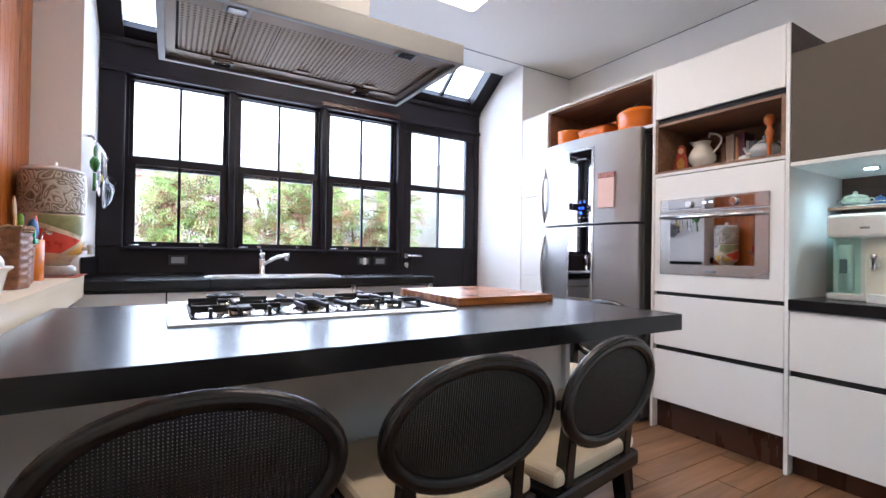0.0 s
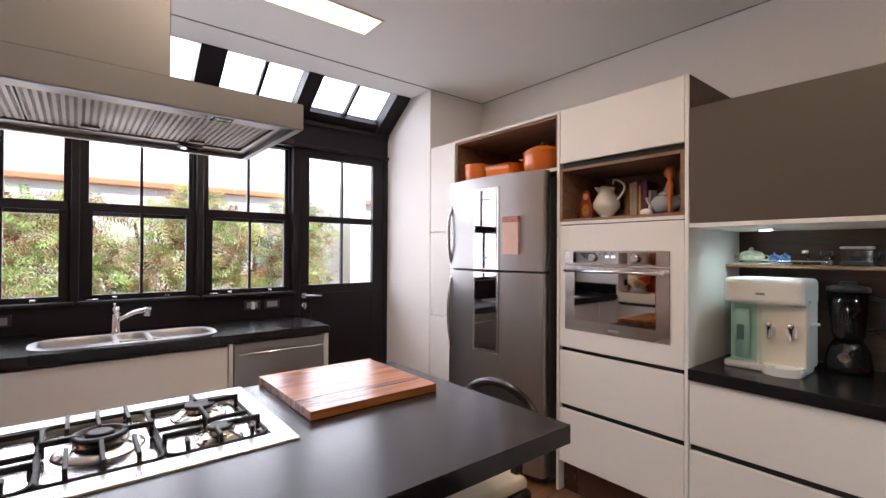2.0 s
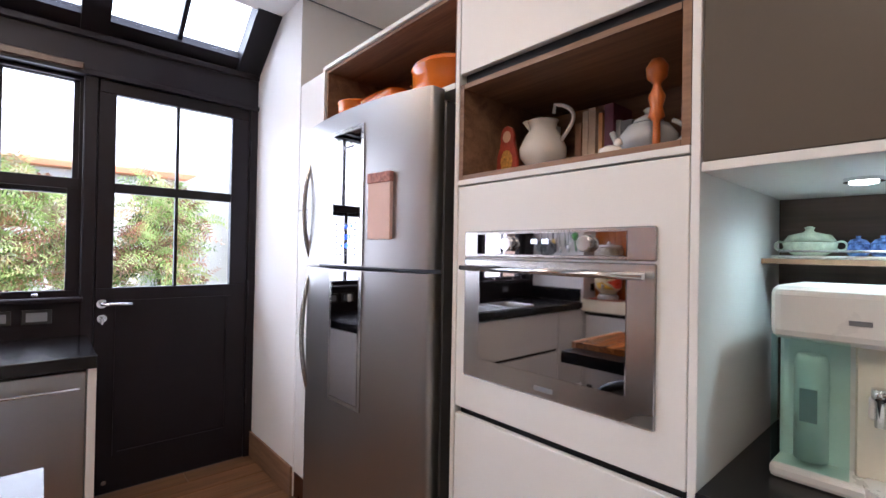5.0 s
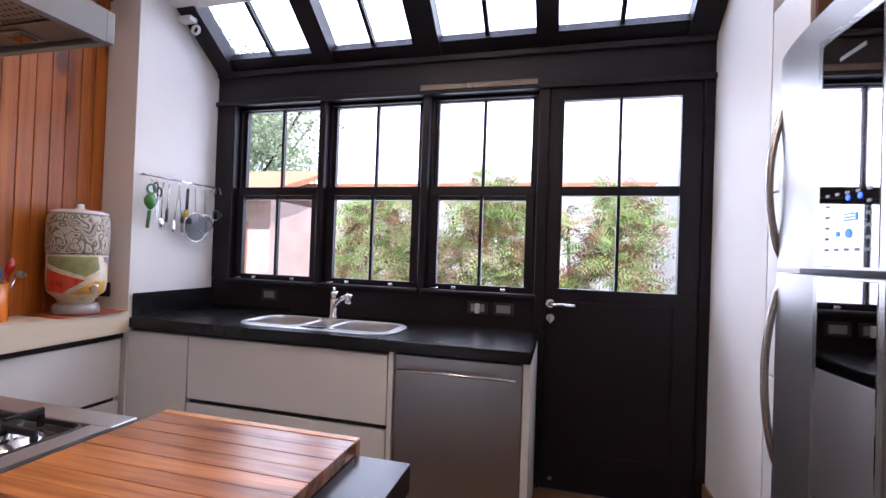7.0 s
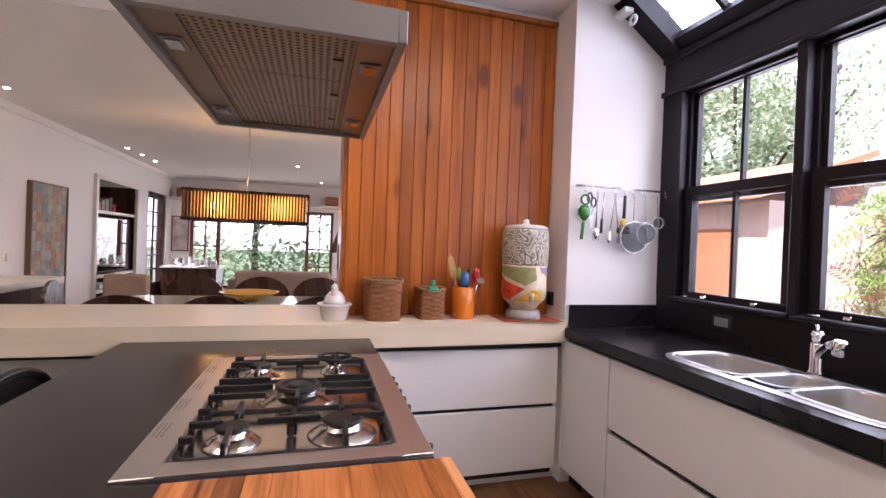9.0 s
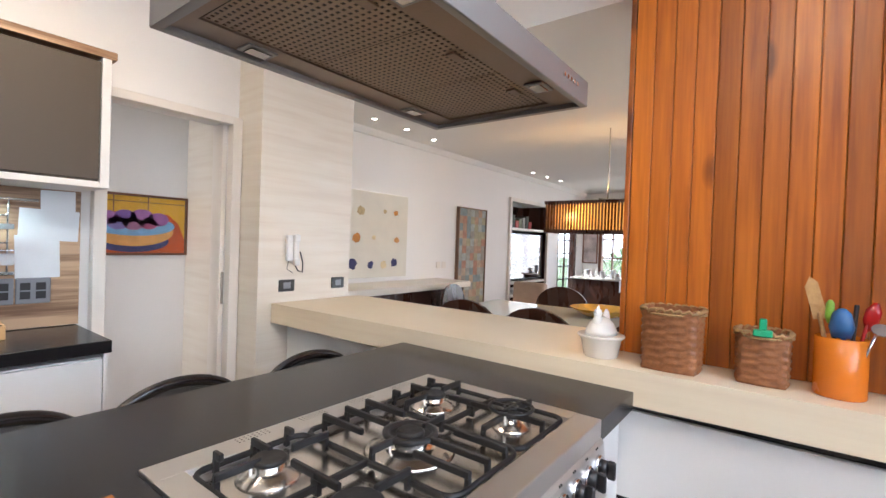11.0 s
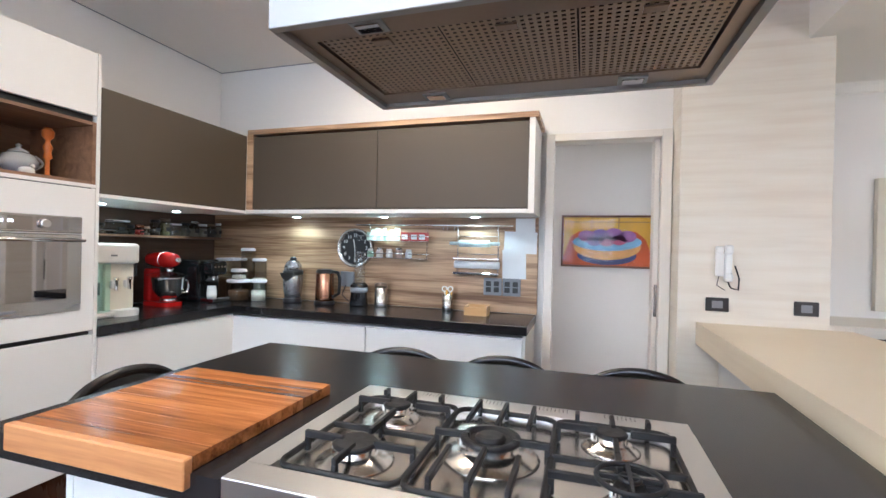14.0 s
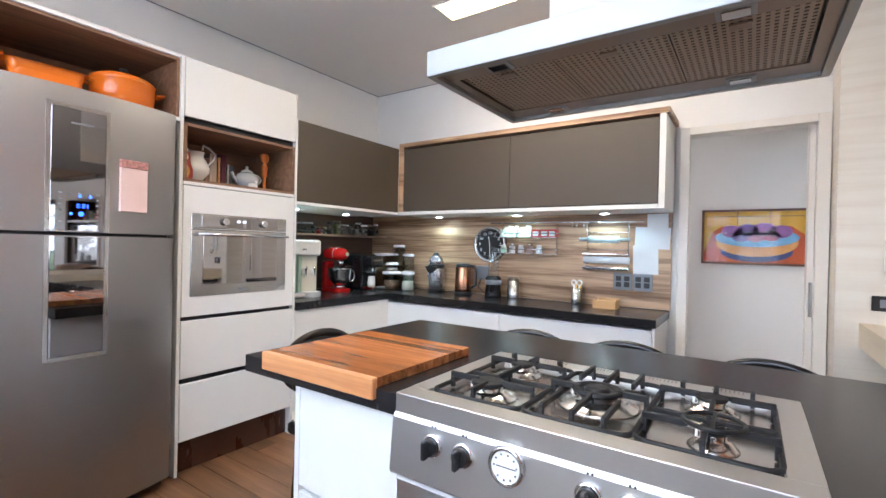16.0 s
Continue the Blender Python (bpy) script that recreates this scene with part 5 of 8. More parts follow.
for lx, ly in ((-1.45, -1.30), (-1.45, -3.17)):
    cl = thing("ceiling_light", (lx, ly, CEIL), "long recessed ceiling light with warm diffuser", "ceiling light", "ceiling lights")
    part("frame", merge(box(lx - 0.61, lx + 0.61, ly - 0.112, ly - 0.10, CEIL - 0.006, CEIL - 0.001), box(lx - 0.61, lx + 0.61, ly + 0.10, ly + 0.112, CEIL - 0.006, CEIL - 0.001), box(lx - 0.61, lx - 0.598, ly - 0.10, ly + 0.10, CEIL - 0.006, CEIL - 0.001), box(lx + 0.598, lx + 0.61, ly - 0.10, ly + 0.10, CEIL - 0.006, CEIL - 0.001)), M["white_plastic"], cl)
    part("diffuser", box(lx - 0.597, lx + 0.597, ly - 0.099, ly + 0.099, CEIL - 0.004, CEIL - 0.001), M["lamp_warm"], cl, "warm glowing diffuser")



# ---- bar chairs round the island ----
CANE = mat("black_cane", (0.015, 0.013, 0.012), 0.45, vary=0.2, scale=60, bump=0.05)


def cane_bm(cx, cz, rx, rz, step, bar):
    """Woven cane: thin strips both ways, kept inside the oval."""
    out = []
    n = int(rx / step)
    for i in range(-n, n + 1):
        h = rz * math.sqrt(max(0, 1 - (i * step / rx) ** 2))
        out.append((cx + i * step - bar, cx + i * step + bar, -0.0015, 0.0, cz - h, cz + h))
    n = int(rz / step)
    for i in range(-n, n + 1):
        w = rx * math.sqrt(max(0, 1 - (i * step / rz) ** 2))
        out.append((cx - w, cx + w, 0.0, 0.0015, cz + i * step - bar, cz + i * step + bar))
    bm = bmesh.new()
    for x0, x1, y0, y1, z0, z1 in out:
        v = [bm.verts.new(p) for p in ((x0, y0, z0), (x1, y0, z0), (x1, y0, z1), (x0, y0, z1), (x0, y1, z0), (x1, y1, z0), (x1, y1, z1), (x0, y1, z1))]
        for f in ((0, 1, 2, 3), (7, 6, 5, 4), (0, 4, 5, 1), (1, 5, 6, 2), (2, 6, 7, 3), (3, 7, 4, 0)):
            bm.faces.new([v[k] for k in f])
    return bm


def oval_hoop(cx, cz, rx, rz, w, d):
    """An oval hoop of rounded section, w across and d deep."""
    bm, rings, seg = bmesh.new(), [], 40
    prof = [(math.cos(2 * math.pi * k / 10), math.sin(2 * math.pi * k / 10)) for k in range(10)]
    for i in range(seg):
        a = 2 * math.pi * i / seg
        rings.append([bm.verts.new((cx + (rx + w * p / 2) * math.cos(a), d * q / 2, cz + (rz + w * p / 2) * math.sin(a))) for p, q in prof])
    for i in range(seg):
        a, b = rings[i], rings[(i + 1) % seg]
        for k in range(10):
            bm.faces.new((a[k], a[(k + 1) % 10], b[(k + 1) % 10], b[k])).smooth = True
    bmesh.ops.recalc_face_normals(bm, faces=bm.faces)
    return bm


def leg_bm(x, y, z0, z1, w0, w1, lean=0.0):
    bm = bmesh.new()
    v = []
    for z, w, dy in ((z0, w0, lean), (z1, w1, 0.0)):
        v.append([bm.verts.new((x + sx * w / 2, y + dy + sy * w / 2, z)) for sx, sy in ((-1, -1), (1, -1), (1, 1), (-1, 1))])
    bm.faces.new(list(reversed(v[0])))
    bm.faces.new(v[1])
    for k in range(4):
        bm.faces.new((v[0][k], v[0][(k + 1) % 4], v[1][(k + 1) % 4], v[1][k]))
    bmesh.ops.bevel(bm, geom=bm.edges[:], offset=0.004, segments=2, affect="EDGES")
    return bm


def bar_chair():
    """Faces +y, its back hoop stands over y = 0."""
    c = thing("bar_chair", (0, 0, 0), "black lacquered chair with oval cane back and cream seat", "chair", "chairs round the island")
    B = M["black_wood"]
    tilt = pose(0, -0.005, 0, 7, 0, 0)
    hoop = part("backrest_hoop", moved(oval_hoop(0, 0.695, 0.216, 0.132, 0.038, 0.030), tilt @ pose(0, 0.085, 0)), B, c)
    tagged(part("cane_panel", moved(cane_bm(0, 0.695, 0.205, 0.125, 0.006, 0.0021), tilt @ pose(0, 0.085, 0)), CANE, hoop, "dark woven cane panel"), kind="stuff")
    for x in (-0.15, 0.15):
        part("back_leg", leg_bm(x, 0.055, 0.0, 0.46, 0.032, 0.042, -0.06), B, c)
        part("back_post", leg_bm(x, 0.03, 0.44, 0.63, 0.040, 0.034, 0.02), B, c)
        part("front_leg", leg_bm(x * 1.15, 0.43, 0.0, 0.46, 0.030, 0.042), B, c)
    part("seat_frame", box(-0.215, 0.215, 0.02, 0.46, 0.425, 0.475, 0.012, 2), B, c)
    part("seat", box(-0.205, 0.205, 0.03, 0.455, 0.476, 0.522, 0.018, 3), M["cream"], c, "cream upholstered seat pad")
    part("foot_rail", merge(tube([(-0.17, 0.43, 0.17), (0.17, 0.43, 0.17)], 0.008), tube([(-0.16, 0.03, 0.19), (-0.17, 0.43, 0.19)], 0.007), tube([(0.16, 0.03, 0.19), (0.17, 0.43, 0.19)], 0.007)), M["chrome"], c, "thin chrome foot rails")
    return c


chair = bar_chair()
chair.matrix_basis = pose(-1.575, -2.95, 0, 0, 0, 10)
copy_thing(chair, pose(-2.035, -2.965, 0, 0, 0, 2))
copy_thing(chair, pose(-2.56, -2.965, 0, 0, 0, -2))
copy_thing(chair, pose(-0.805, -2.29, 0, 0, 0, 90))

# ---- niche over the fridge: orange pans ----
def oval_pot(x, y, z, rx, ry, h, name, label, lid):
    p = thing(name, (x, y, z), label, "pot")
    part("body", lathe([(0.80, 0.0), (0.93, 0.010), (1.0, h * 0.55), (1.0, h), (1.04, h + 0.004), (1.04, h + 0.01), (0.95, h + 0.01), (0.92, h * 0.4), (0.75, 0.016)], (x, y, z), 36, rx, ry), M["orange"], p)
    for s in (-1, 1):
        part("handle", tube([(x - 0.04, y + s * ry * 0.98, z + h * 0.82), (x - 0.035, y + s * (ry + 0.035), z + h * 0.9), (x + 0.035, y + s * (ry + 0.035), z + h * 0.9), (x + 0.04, y + s * ry * 0.98, z + h * 0.82)], 0.008, 8), M["orange"], p)
    if lid:
        l = part("lid", lathe([(1.0, 0), (1.0, 0.008), (0.75, 0.030), (0.3, 0.040), (0.05, 0.042)], (x, y, z + h + 0.0105), 36, rx, ry), M["orange"], p)
        part("lid_knob", lathe([(0.010, 0), (0.010, 0.012), (0.022, 0.02), (0.018, 0.032)], (x, y, z + h + 0.050), 16), M["black_plastic"], l)
    return p


oval_pot(0.125, -1.19, 1.913, 0.105, 0.10, 0.120, "saucepan", "small orange enamelled pot with loop handles", False)
oval_pot(0.145, -1.785, 1.913, 0.125, 0.14, 0.12, "casserole", "orange enamelled casserole with lid and loop handles", True)
dish_o = thing("baking_dish", (0.12, -1.465, 1.913), "rectangular orange baking dish standing on the niche shelf", "dish")
part("body", bowl_bm(0.03, 0.21, -1.60, -1.335, 0.03, 1.996, 0.078), M["orange"], dish_o)
part("outer_shell", prism(rounded(0.037, 0.203, -1.593, -1.342, 0.03), 0.078, "z", 1.913), M["orange"], dish_o)

# ---- oven-column niche: crockery and books ----
NZ = 1.5925
doll = thing("wooden_doll_plaque", (0.085, -2.115, NZ), "flat painted wooden doll in red, cream and yellow", "figurine")


def doll_outline(k, cz=0.0):
    """Pear-shaped outline of the doll, scaled about its middle."""
    half = ((0.030, 0.0), (0.037, 0.03), (0.036, 0.065), (0.027, 0.09), (0.023, 0.105), (0.024, 0.125), (0.018, 0.145), (0.0, 0.155))
    pts = [(u, v) for u, v in half] + [(-u, v) for u, v in reversed(half[:-1])]
    return [(-2.115 + u * k, NZ + 0.078 + (v - 0.078) * k) for u, v in pts]


part("body", prism(doll_outline(1.0), 0.012, "x", 0.085), mat("painted_red_wood", (0.36, 0.045, 0.025), 0.4, vary=0.3, scale=40, bump=0), doll)
part("face", prism([(-2.115 + 0.015 * math.cos(k * 0.52), NZ + 0.122 + 0.017 * math.sin(k * 0.52)) for k in range(12)], 0.001, "x", 0.0838), mat("doll_face", (0.66, 0.42, 0.28), 0.4), doll, "cream painted face")
part("apron", prism([(-2.115 + 0.022 * math.cos(k * 0.52), NZ + 0.05 + 0.034 * math.sin(k * 0.52)) for k in range(12)], 0.001, "x", 0.0838), mat("doll_apron", (0.50, 0.26, 0.05), 0.4, vary=0.6, scale=90), doll, "yellow flowered apron")
bm = lathe([(0.036, 0), (0.042, 0.004), (0.030, 0.016), (0.040, 0.028), (0.066, 0.06), (0.068, 0.085), (0.052, 0.12), (0.038, 0.14), (0.040, 0.158), (0.045, 0.165), (0.038, 0.163), (0.034, 0.14)], (0.15, -2.235, NZ), 28)
jug = thing("pitcher", (0.15, -2.235, NZ), "cream porcelain pitcher with curled handle", "jug")
part("body", bm, M["porcelain"], jug)
part("spout", prism([(-2.202, NZ + 0.135), (-2.170, NZ + 0.172), (-2.185, NZ + 0.176), (-2.21, NZ + 0.166)], 0.03, "x", 0.135), M["porcelain"], jug)
part("handle", tube([(0.15, -2.285 - 0.05 * math.sin(math.pi * k / 9), NZ + 0.09 + 0.115 * k / 9 + 0.012 * math.sin(math.pi * k / 9)) for k in range(9)] + [(0.15, -2.275, NZ + 0.205), (0.15, -2.27, NZ + 0.18)], 0.006, 8), M["porcelain"], jug)
BOOKS = ((-2.125, 0.030, 0.190, (0.62, 0.60, 0.58)), (-2.285, 0.022, 0.155, (0.30, 0.16, 0.10)), (-2.31, 0.020, 0.185, (0.50, 0.40, 0.30)), (-2.333, 0.025, 0.19, (0.46, 0.36, 0.26)), (-2.362, 0.014, 0.17, (0.55, 0.28, 0.10)), (-2.39, 0.030, 0.19, (0.13, 0.03, 0.05)), (-2.42, 0.014, 0.14, (0.40, 0.38, 0.33)), (-2.445, 0.035, 0.135, (0.10, 0.10, 0.10)))
for y, w, h0, c in BOOKS:
    h = h0 * 1.12
    bk = thing("book", (0.39, y, NZ), "upright worn book in the niche", "book", "books in the niche")
    part("cover", merge(box(0.335, 0.45, y - w / 2, y - w / 2 + 0.002, NZ, NZ + h), box(0.335, 0.45, y + w / 2 - 0.002, y + w / 2, NZ, NZ + h), box(0.332, 0.336, y - w / 2, y + w / 2, NZ, NZ + h, 0.001)), mat("book_cover", c, 0.6, vary=0.15, scale=20), bk)
    part("pages", box(0.337, 0.446, y - w / 2 + 0.002, y + w / 2 - 0.002, NZ + 0.003, NZ + h - 0.004), M["paper"], bk)
    bk.location.x -= 0.06
tp = thing("teapot", (0.15, -2.53, NZ + 0.02), "pale grey porcelain teapot with domed lid", "teapot")
GREYP = mat("grey_porcelain", (0.46, 0.47, 0.46), 0.16, vary=0.04, scale=8, bump=0)
part("body", lathe([(0.034, 0), (0.05, 0.008), (0.073, 0.035), (0.076, 0.055), (0.055, 0.085), (0.038, 0.092)], (0.15, -2.54, NZ + 0.021), 28), GREYP, tp)
part("lid", lathe([(0.040, 0), (0.036, 0.01), (0.012, 0.022), (0.008, 0.028), (0.013, 0.036), (0.004, 0.044)], (0.15, -2.54, NZ + 0.1135), 24), GREYP, tp)
part("spout", tube([(0.15, -2.475, NZ + 0.05), (0.15, -2.452, NZ + 0.075), (0.15, -2.437, NZ + 0.108)], 0.009, 8), GREYP, tp)
part("handle", tube([(0.15, -2.605 - 0.034 * math.sin(math.pi * k / 8), NZ + 0.045 + 0.065 * k / 8) for k in range(9)], 0.006, 8), GREYP, tp)
blue = solid("blue_dish", merge(box(0.07, 0.25, -2.625, -2.455, NZ, NZ + 0.012, 0.004), box(0.085, 0.24, -2.61, -2.47, NZ + 0.012, NZ + 0.020, 0.003)), mat("blue_glaze", (0.025, 0.05, 0.26), 0.2, vary=0.3, scale=30, bump=0), "low cobalt blue dish under the teapot", "dish")
bird = thing("salt_cellar", (0.05, -2.50, NZ), "small white porcelain bird-shaped cellar", "figurine")
part("body", lathe([(0.018, 0), (0.026, 0.012), (0.024, 0.03), (0.012, 0.038)], (0.045, -2.505, NZ), 18, 1.0, 1.25), M["porcelain"], bird)
part("head", lathe([(0.004, 0), (0.012, 0.008), (0.010, 0.018), (0.002, 0.024)], (0.045, -2.527, NZ + 0.032), 14), M["porcelain"], bird)
fig = solid("carved_figurine", merge(lathe([(0.030, 0), (0.026, 0.012), (0.010, 0.02), (0.009, 0.09), (0.020, 0.10), (0.014, 0.125), (0.021, 0.15), (0.010, 0.175), (0.010, 0.185), (0.024, 0.20), (0.027, 0.225), (0.015, 0.245)], (0.08, -2.61, NZ), 18)), mat("orange_wood", (0.50, 0.13, 0.02), 0.35, vary=0.2, scale=20), "slim carved orange wooden figurine", "figurine")

# set the crockery back from the front edge
for ob, dx, dy in ((jug, 0.07, 0.048), (tp, 0.085, 0.034), (blue, 0.075, 0.03), (bird, 0.06, 0.02), (fig, 0.06, 0.02), (doll, 0.06, 0.02)):
    ob.location += Vector((dx, dy, 0.0))
jug.scale = (1.14, 1.14, 1.14)
tp.scale = (1.02, 1.02, 1.02)
tp.location.y -= 0.02
doll.scale = (1.0, 1.15, 1.15)

# ---- corner worktop appliances ----
TZ = 0.8655
wd = thing("water_dispenser", (0.19, -2.955, TZ), "white countertop water dispenser with aqua tank cover", "water dispenser")
WP = M["white_plastic"]
part("back_body", box(0.19, 0.37, -3.105, -2.80, TZ + 0.01, TZ + 0.40, 0.02, 3), WP, wd)
part("top_cap", box(0.115, 0.37, -3.108, -2.797, TZ + 0.30, TZ + 0.42, 0.022, 3), WP, wd)
part("base", merge(box(0.11, 0.30, -3.105, -2.80, TZ, TZ + 0.032, 0.01, 2), disc((0.14, -3.025, TZ), 0.075, 0.036)), WP, wd)
part("tap_panel", box(0.165, 0.19, -3.105, -2.935, TZ + 0.03, TZ + 0.31, 0.004), mat("cream_plastic", (0.76, 0.72, 0.62), 0.35, vary=0.02), wd)
part("aqua_cover", box(0.120, 0.124, -2.932, -2.801, TZ + 0.03, TZ + 0.31, 0.001), M["aqua"], wd, "translucent aqua cover")
part("filter_cartridge", lathe([(0.030, 0), (0.030, 0.21), (0.024, 0.225)], (0.160, -2.865, TZ + 0.045), 18), WP, wd)
for y in (-2.975, -3.055):
    tapd = part("tap", box(0.14, 0.165, y - 0.018, y + 0.018, TZ + 0.16, TZ + 0.205, 0.004), WP, wd)
    part("tap_nozzle", lathe([(0.009, 0), (0.009, 0.05), (0.014, 0.055), (0.014, 0.075)], (0.135, y, TZ + 0.15), 12), M["chrome"], tapd)
part("badge", box(0.1125, 0.1155, -2.965, -2.93, TZ + 0.345, TZ + 0.355), M["grey_plastic"], wd)
part("sticker", box(0.1285, 0.1295, -2.88, -2.85, TZ + 0.13, TZ + 0.20), M["grey_plastic"], wd)
part("side_spout", tube([(0.24, -3.105, TZ + 0.22), (0.24, -3.135, TZ + 0.222)], 0.006), WP, wd)

wd.location += Vector((0.08, -0.02, 0.0))

blend = thing("blender", (0.45, -3.22, TZ), "black jug blender with smoky clear jug", "blender")
part("motor_base", lathe([(0.085, 0), (0.088, 0.02), (0.075, 0.10), (0.055, 0.14)], (0.45, -3.22, TZ), 24), M["black_gloss"], blend)
part("dial", moved(lathe([(0.022, 0), (0.022, 0.012)], (0, 0, 0), 18), pose(0.371, -3.22, TZ + 0.075, 0, -90, 0)), M["chrome"], blend, "round silver dial")
part("jug", lathe([(0.050, 0), (0.058, 0.02), (0.075, 0.22), (0.072, 0.22), (0.054, 0.02), (0.045, 0.006)], (0.45, -3.22, TZ + 0.142), 24), clear_glass("smoky_plastic", (0.72, 0.73, 0.75), 0.05, 0.05), blend, "smoky clear jug")
part("lid", lathe([(0.077, 0), (0.077, 0.02), (0.03, 0.03), (0.03, 0.045)], (0.45, -3.22, TZ + 0.363), 24), M["black_plastic"], blend)
part("jug_handle", tube([(0.45, -3.29, TZ + 0.34), (0.45, -3.34, TZ + 0.33), (0.45, -3.34, TZ + 0.21), (0.45, -3.285, TZ + 0.19)], 0.009, 8), M["black_plastic"], blend)

blend.location.x += 0.05

mx = thing("stand_mixer", (0.38, -3.45, TZ), "glossy red stand mixer with steel bowl", "mixer")
part("base", merge(prism(rounded(0.22, 0.50, -3.53, -3.37, 0.06), 0.028, "z", TZ), box(0.44, 0.52, -3.495, -3.405, TZ + 0.02, TZ + 0.26, 0.02, 3)), M["red"], mx)
part("head", moved(lathe([(0.015, -0.16), (0.04, -0.15), (0.054, -0.10), (0.058, 0.0), (0.05, 0.11), (0.03, 0.15), (0.01, 0.155)], (0, 0, 0), 24), pose(0.38, -3.45, TZ + 0.325, 0, 90, 0)), M["red"], mx)
part("trim_band", moved(ring((0, 0, 0), 0.0575, 0.004), pose(0.34, -3.45, TZ + 0.325, 0, 90, 0)), M["chrome"], mx)
part("beater_shaft", lathe([(0.022, 0), (0.026, 0.03), (0.026, 0.05)], (0.29, -3.45, TZ + 0.215), 16), M["chrome"], mx)
part("hub", merge(moved(lathe([(0.017, 0), (0.017, 0.02)], (0, 0, 0), 14), pose(0.215, -3.45, TZ + 0.325, 0, -90, 0))), M["chrome"], mx)
bw = part("bowl", lathe([(0.045, 0.0), (0.05, 0.012), (0.042, 0.02), (0.075, 0.04), (0.10, 0.09), (0.108, 0.165), (0.112, 0.172), (0.105, 0.172), (0.095, 0.09), (0.06, 0.035)], (0.30, -3.45, TZ + 0.029), 28), M["chrome"], mx, "polished steel bowl")
part("bowl_handle", tube([(0.30, -3.555, TZ + 0.175), (0.30, -3.60, TZ + 0.17), (0.30, -3.61, TZ + 0.12), (0.30, -3.595, TZ + 0.085), (0.30, -3.545, TZ + 0.08)], 0.007, 8), M["chrome"], bw)
part("splash_guard", lathe([(0.113, 0), (0.145, 0.02), (0.140, 0.022), (0.06, 0.045)], (0.30, -3.45, TZ + 0.20), 28), M["clear"], mx, "clear splash guard")

mx.location += Vector((0.05, -0.02, 0.0))
mx.rotation_euler.z = radians(-6)
mx.scale = (0.94, 0.94, 0.96)

cof = thing("coffee_machine", (0.40, -3.75, TZ), "glossy black espresso machine in the corner", "coffee machine")
part("body", box(0.30, 0.58, -3.86, -3.66, TZ, TZ + 0.31, 0.02, 3), M["black_gloss"], cof)
part("head", box(0.20, 0.34, -3.83, -3.69, TZ + 0.20, TZ + 0.30, 0.02, 3), M["black_gloss"], cof)
part("drip_tray", box(0.18, 0.31, -3.84, -3.68, TZ, TZ + 0.035, 0.006), M["chrome"], cof)
part("spouts", merge(lathe([(0.008, 0), (0.012, 0.04)], (0.25, -3.745, TZ + 0.16), 12), lathe([(0.008, 0), (0.012, 0.04)], (0.25, -3.78, TZ + 0.16), 12)), M["chrome"], cof)
part("buttons", merge(*[disc((0.198, -3.80 + 0.03 * k, TZ + 0.26), 0.008, 0.004, "x", 12) for k in range(4)]), M["chrome"], cof)
part("milk_jug", lathe([(0.03, 0), (0.034, 0.03), (0.028, 0.08), (0.030, 0.085)], (0.22, -3.70, TZ + 0.037), 18), M["white_plastic"], cof)


def canister(x, y, z, r, h, lid_c, square=False):
    c = thing("canister", (x, y, z), "clear storage canister with pale lid, part full", "canister", "storage canisters")
    if square:
        part("jar", box(x - r, x + r, y - r, y + r, z, z + h, 0.012, 2), M["clear"], c)
        part("contents", box(x - r + 0.006, x + r - 0.006, y - r + 0.006, y + r - 0.006, z + 0.004, z + h * 0.55, 0.01), lid_c[1], c)
        part("lid", box(x - r - 0.004, x + r + 0.004, y - r - 0.004, y + r + 0.004, z + h + 0.0005, z + h + 0.022, 0.006), lid_c[0], c)
    else:
        part("jar", lathe([(r * 0.95, 0), (r, 0.006), (r, h), (r * 0.96, h), (r * 0.96, 0.01)], (x, y, z), 24), M["clear"], c)
        part("contents", lathe([(r * 0.9, 0.004), (r * 0.9, h * 0.55)], (x, y, z), 24), lid_c[1], c)
        part("lid", lathe([(r * 1.05, 0), (r * 1.05, 0.018), (r * 0.8, 0.024)], (x, y, z + h + 0.0005), 24), lid_c[0], c)


FLOURY = mat("pale_flour", (0.62, 0.57, 0.48), 0.9, vary=0.1, scale=40)
BEANY = mat("brown_beans", (0.16, 0.085, 0.04), 0.7, vary=0.5, scale=70, bump=0.1)
GREYLID = mat("pale_grey_lid", (0.72, 0.70, 0.75), 0.35, vary=0.03)
canister(0.237, -4.085, TZ, 0.052, 0.375, (GREYLID, BEANY))
canister(0.125, -4.085, TZ, 0.052, 0.295, (GREYLID, FLOURY))
canister(0.365, -4.05, TZ, 0.080, 0.295, (GREYLID, BEANY), True)
canister(0.200, -3.945, TZ, 0.082, 0.135, (GREYLID, BEANY))
canister(0.200, -3.945, TZ + 0.160, 0.055, 0.055, (GREYLID, FLOURY))
canister(0.030, -3.965, TZ, 0.058, 0.140, (GREYLID, FLOURY))

JX, JY = -0.228, -4.03
SILVER = mat("silver_plastic", (0.50, 0.50, 0.52), 0.24, metal=0.85, vary=0.04)
jc = thing("juicer", (JX, JY, TZ), "egg-shaped silver citrus juicer with black visor", "juicer")
part("foot", lathe([(0.066, 0), (0.070, 0.006), (0.068, 0.024), (0.060, 0.032)], (JX, JY, TZ), 28), M["black_plastic"], jc)
part("body", lathe([(0.058, 0.0), (0.066, 0.03), (0.073, 0.09), (0.074, 0.14), (0.071, 0.175)], (JX, JY, TZ + 0.033), 32), SILVER, jc)
part("collar", lathe([(0.072, 0), (0.075, 0.006), (0.074, 0.026), (0.068, 0.030)], (JX, JY, TZ + 0.2085), 32), M["black_plastic"], jc, "black collar")
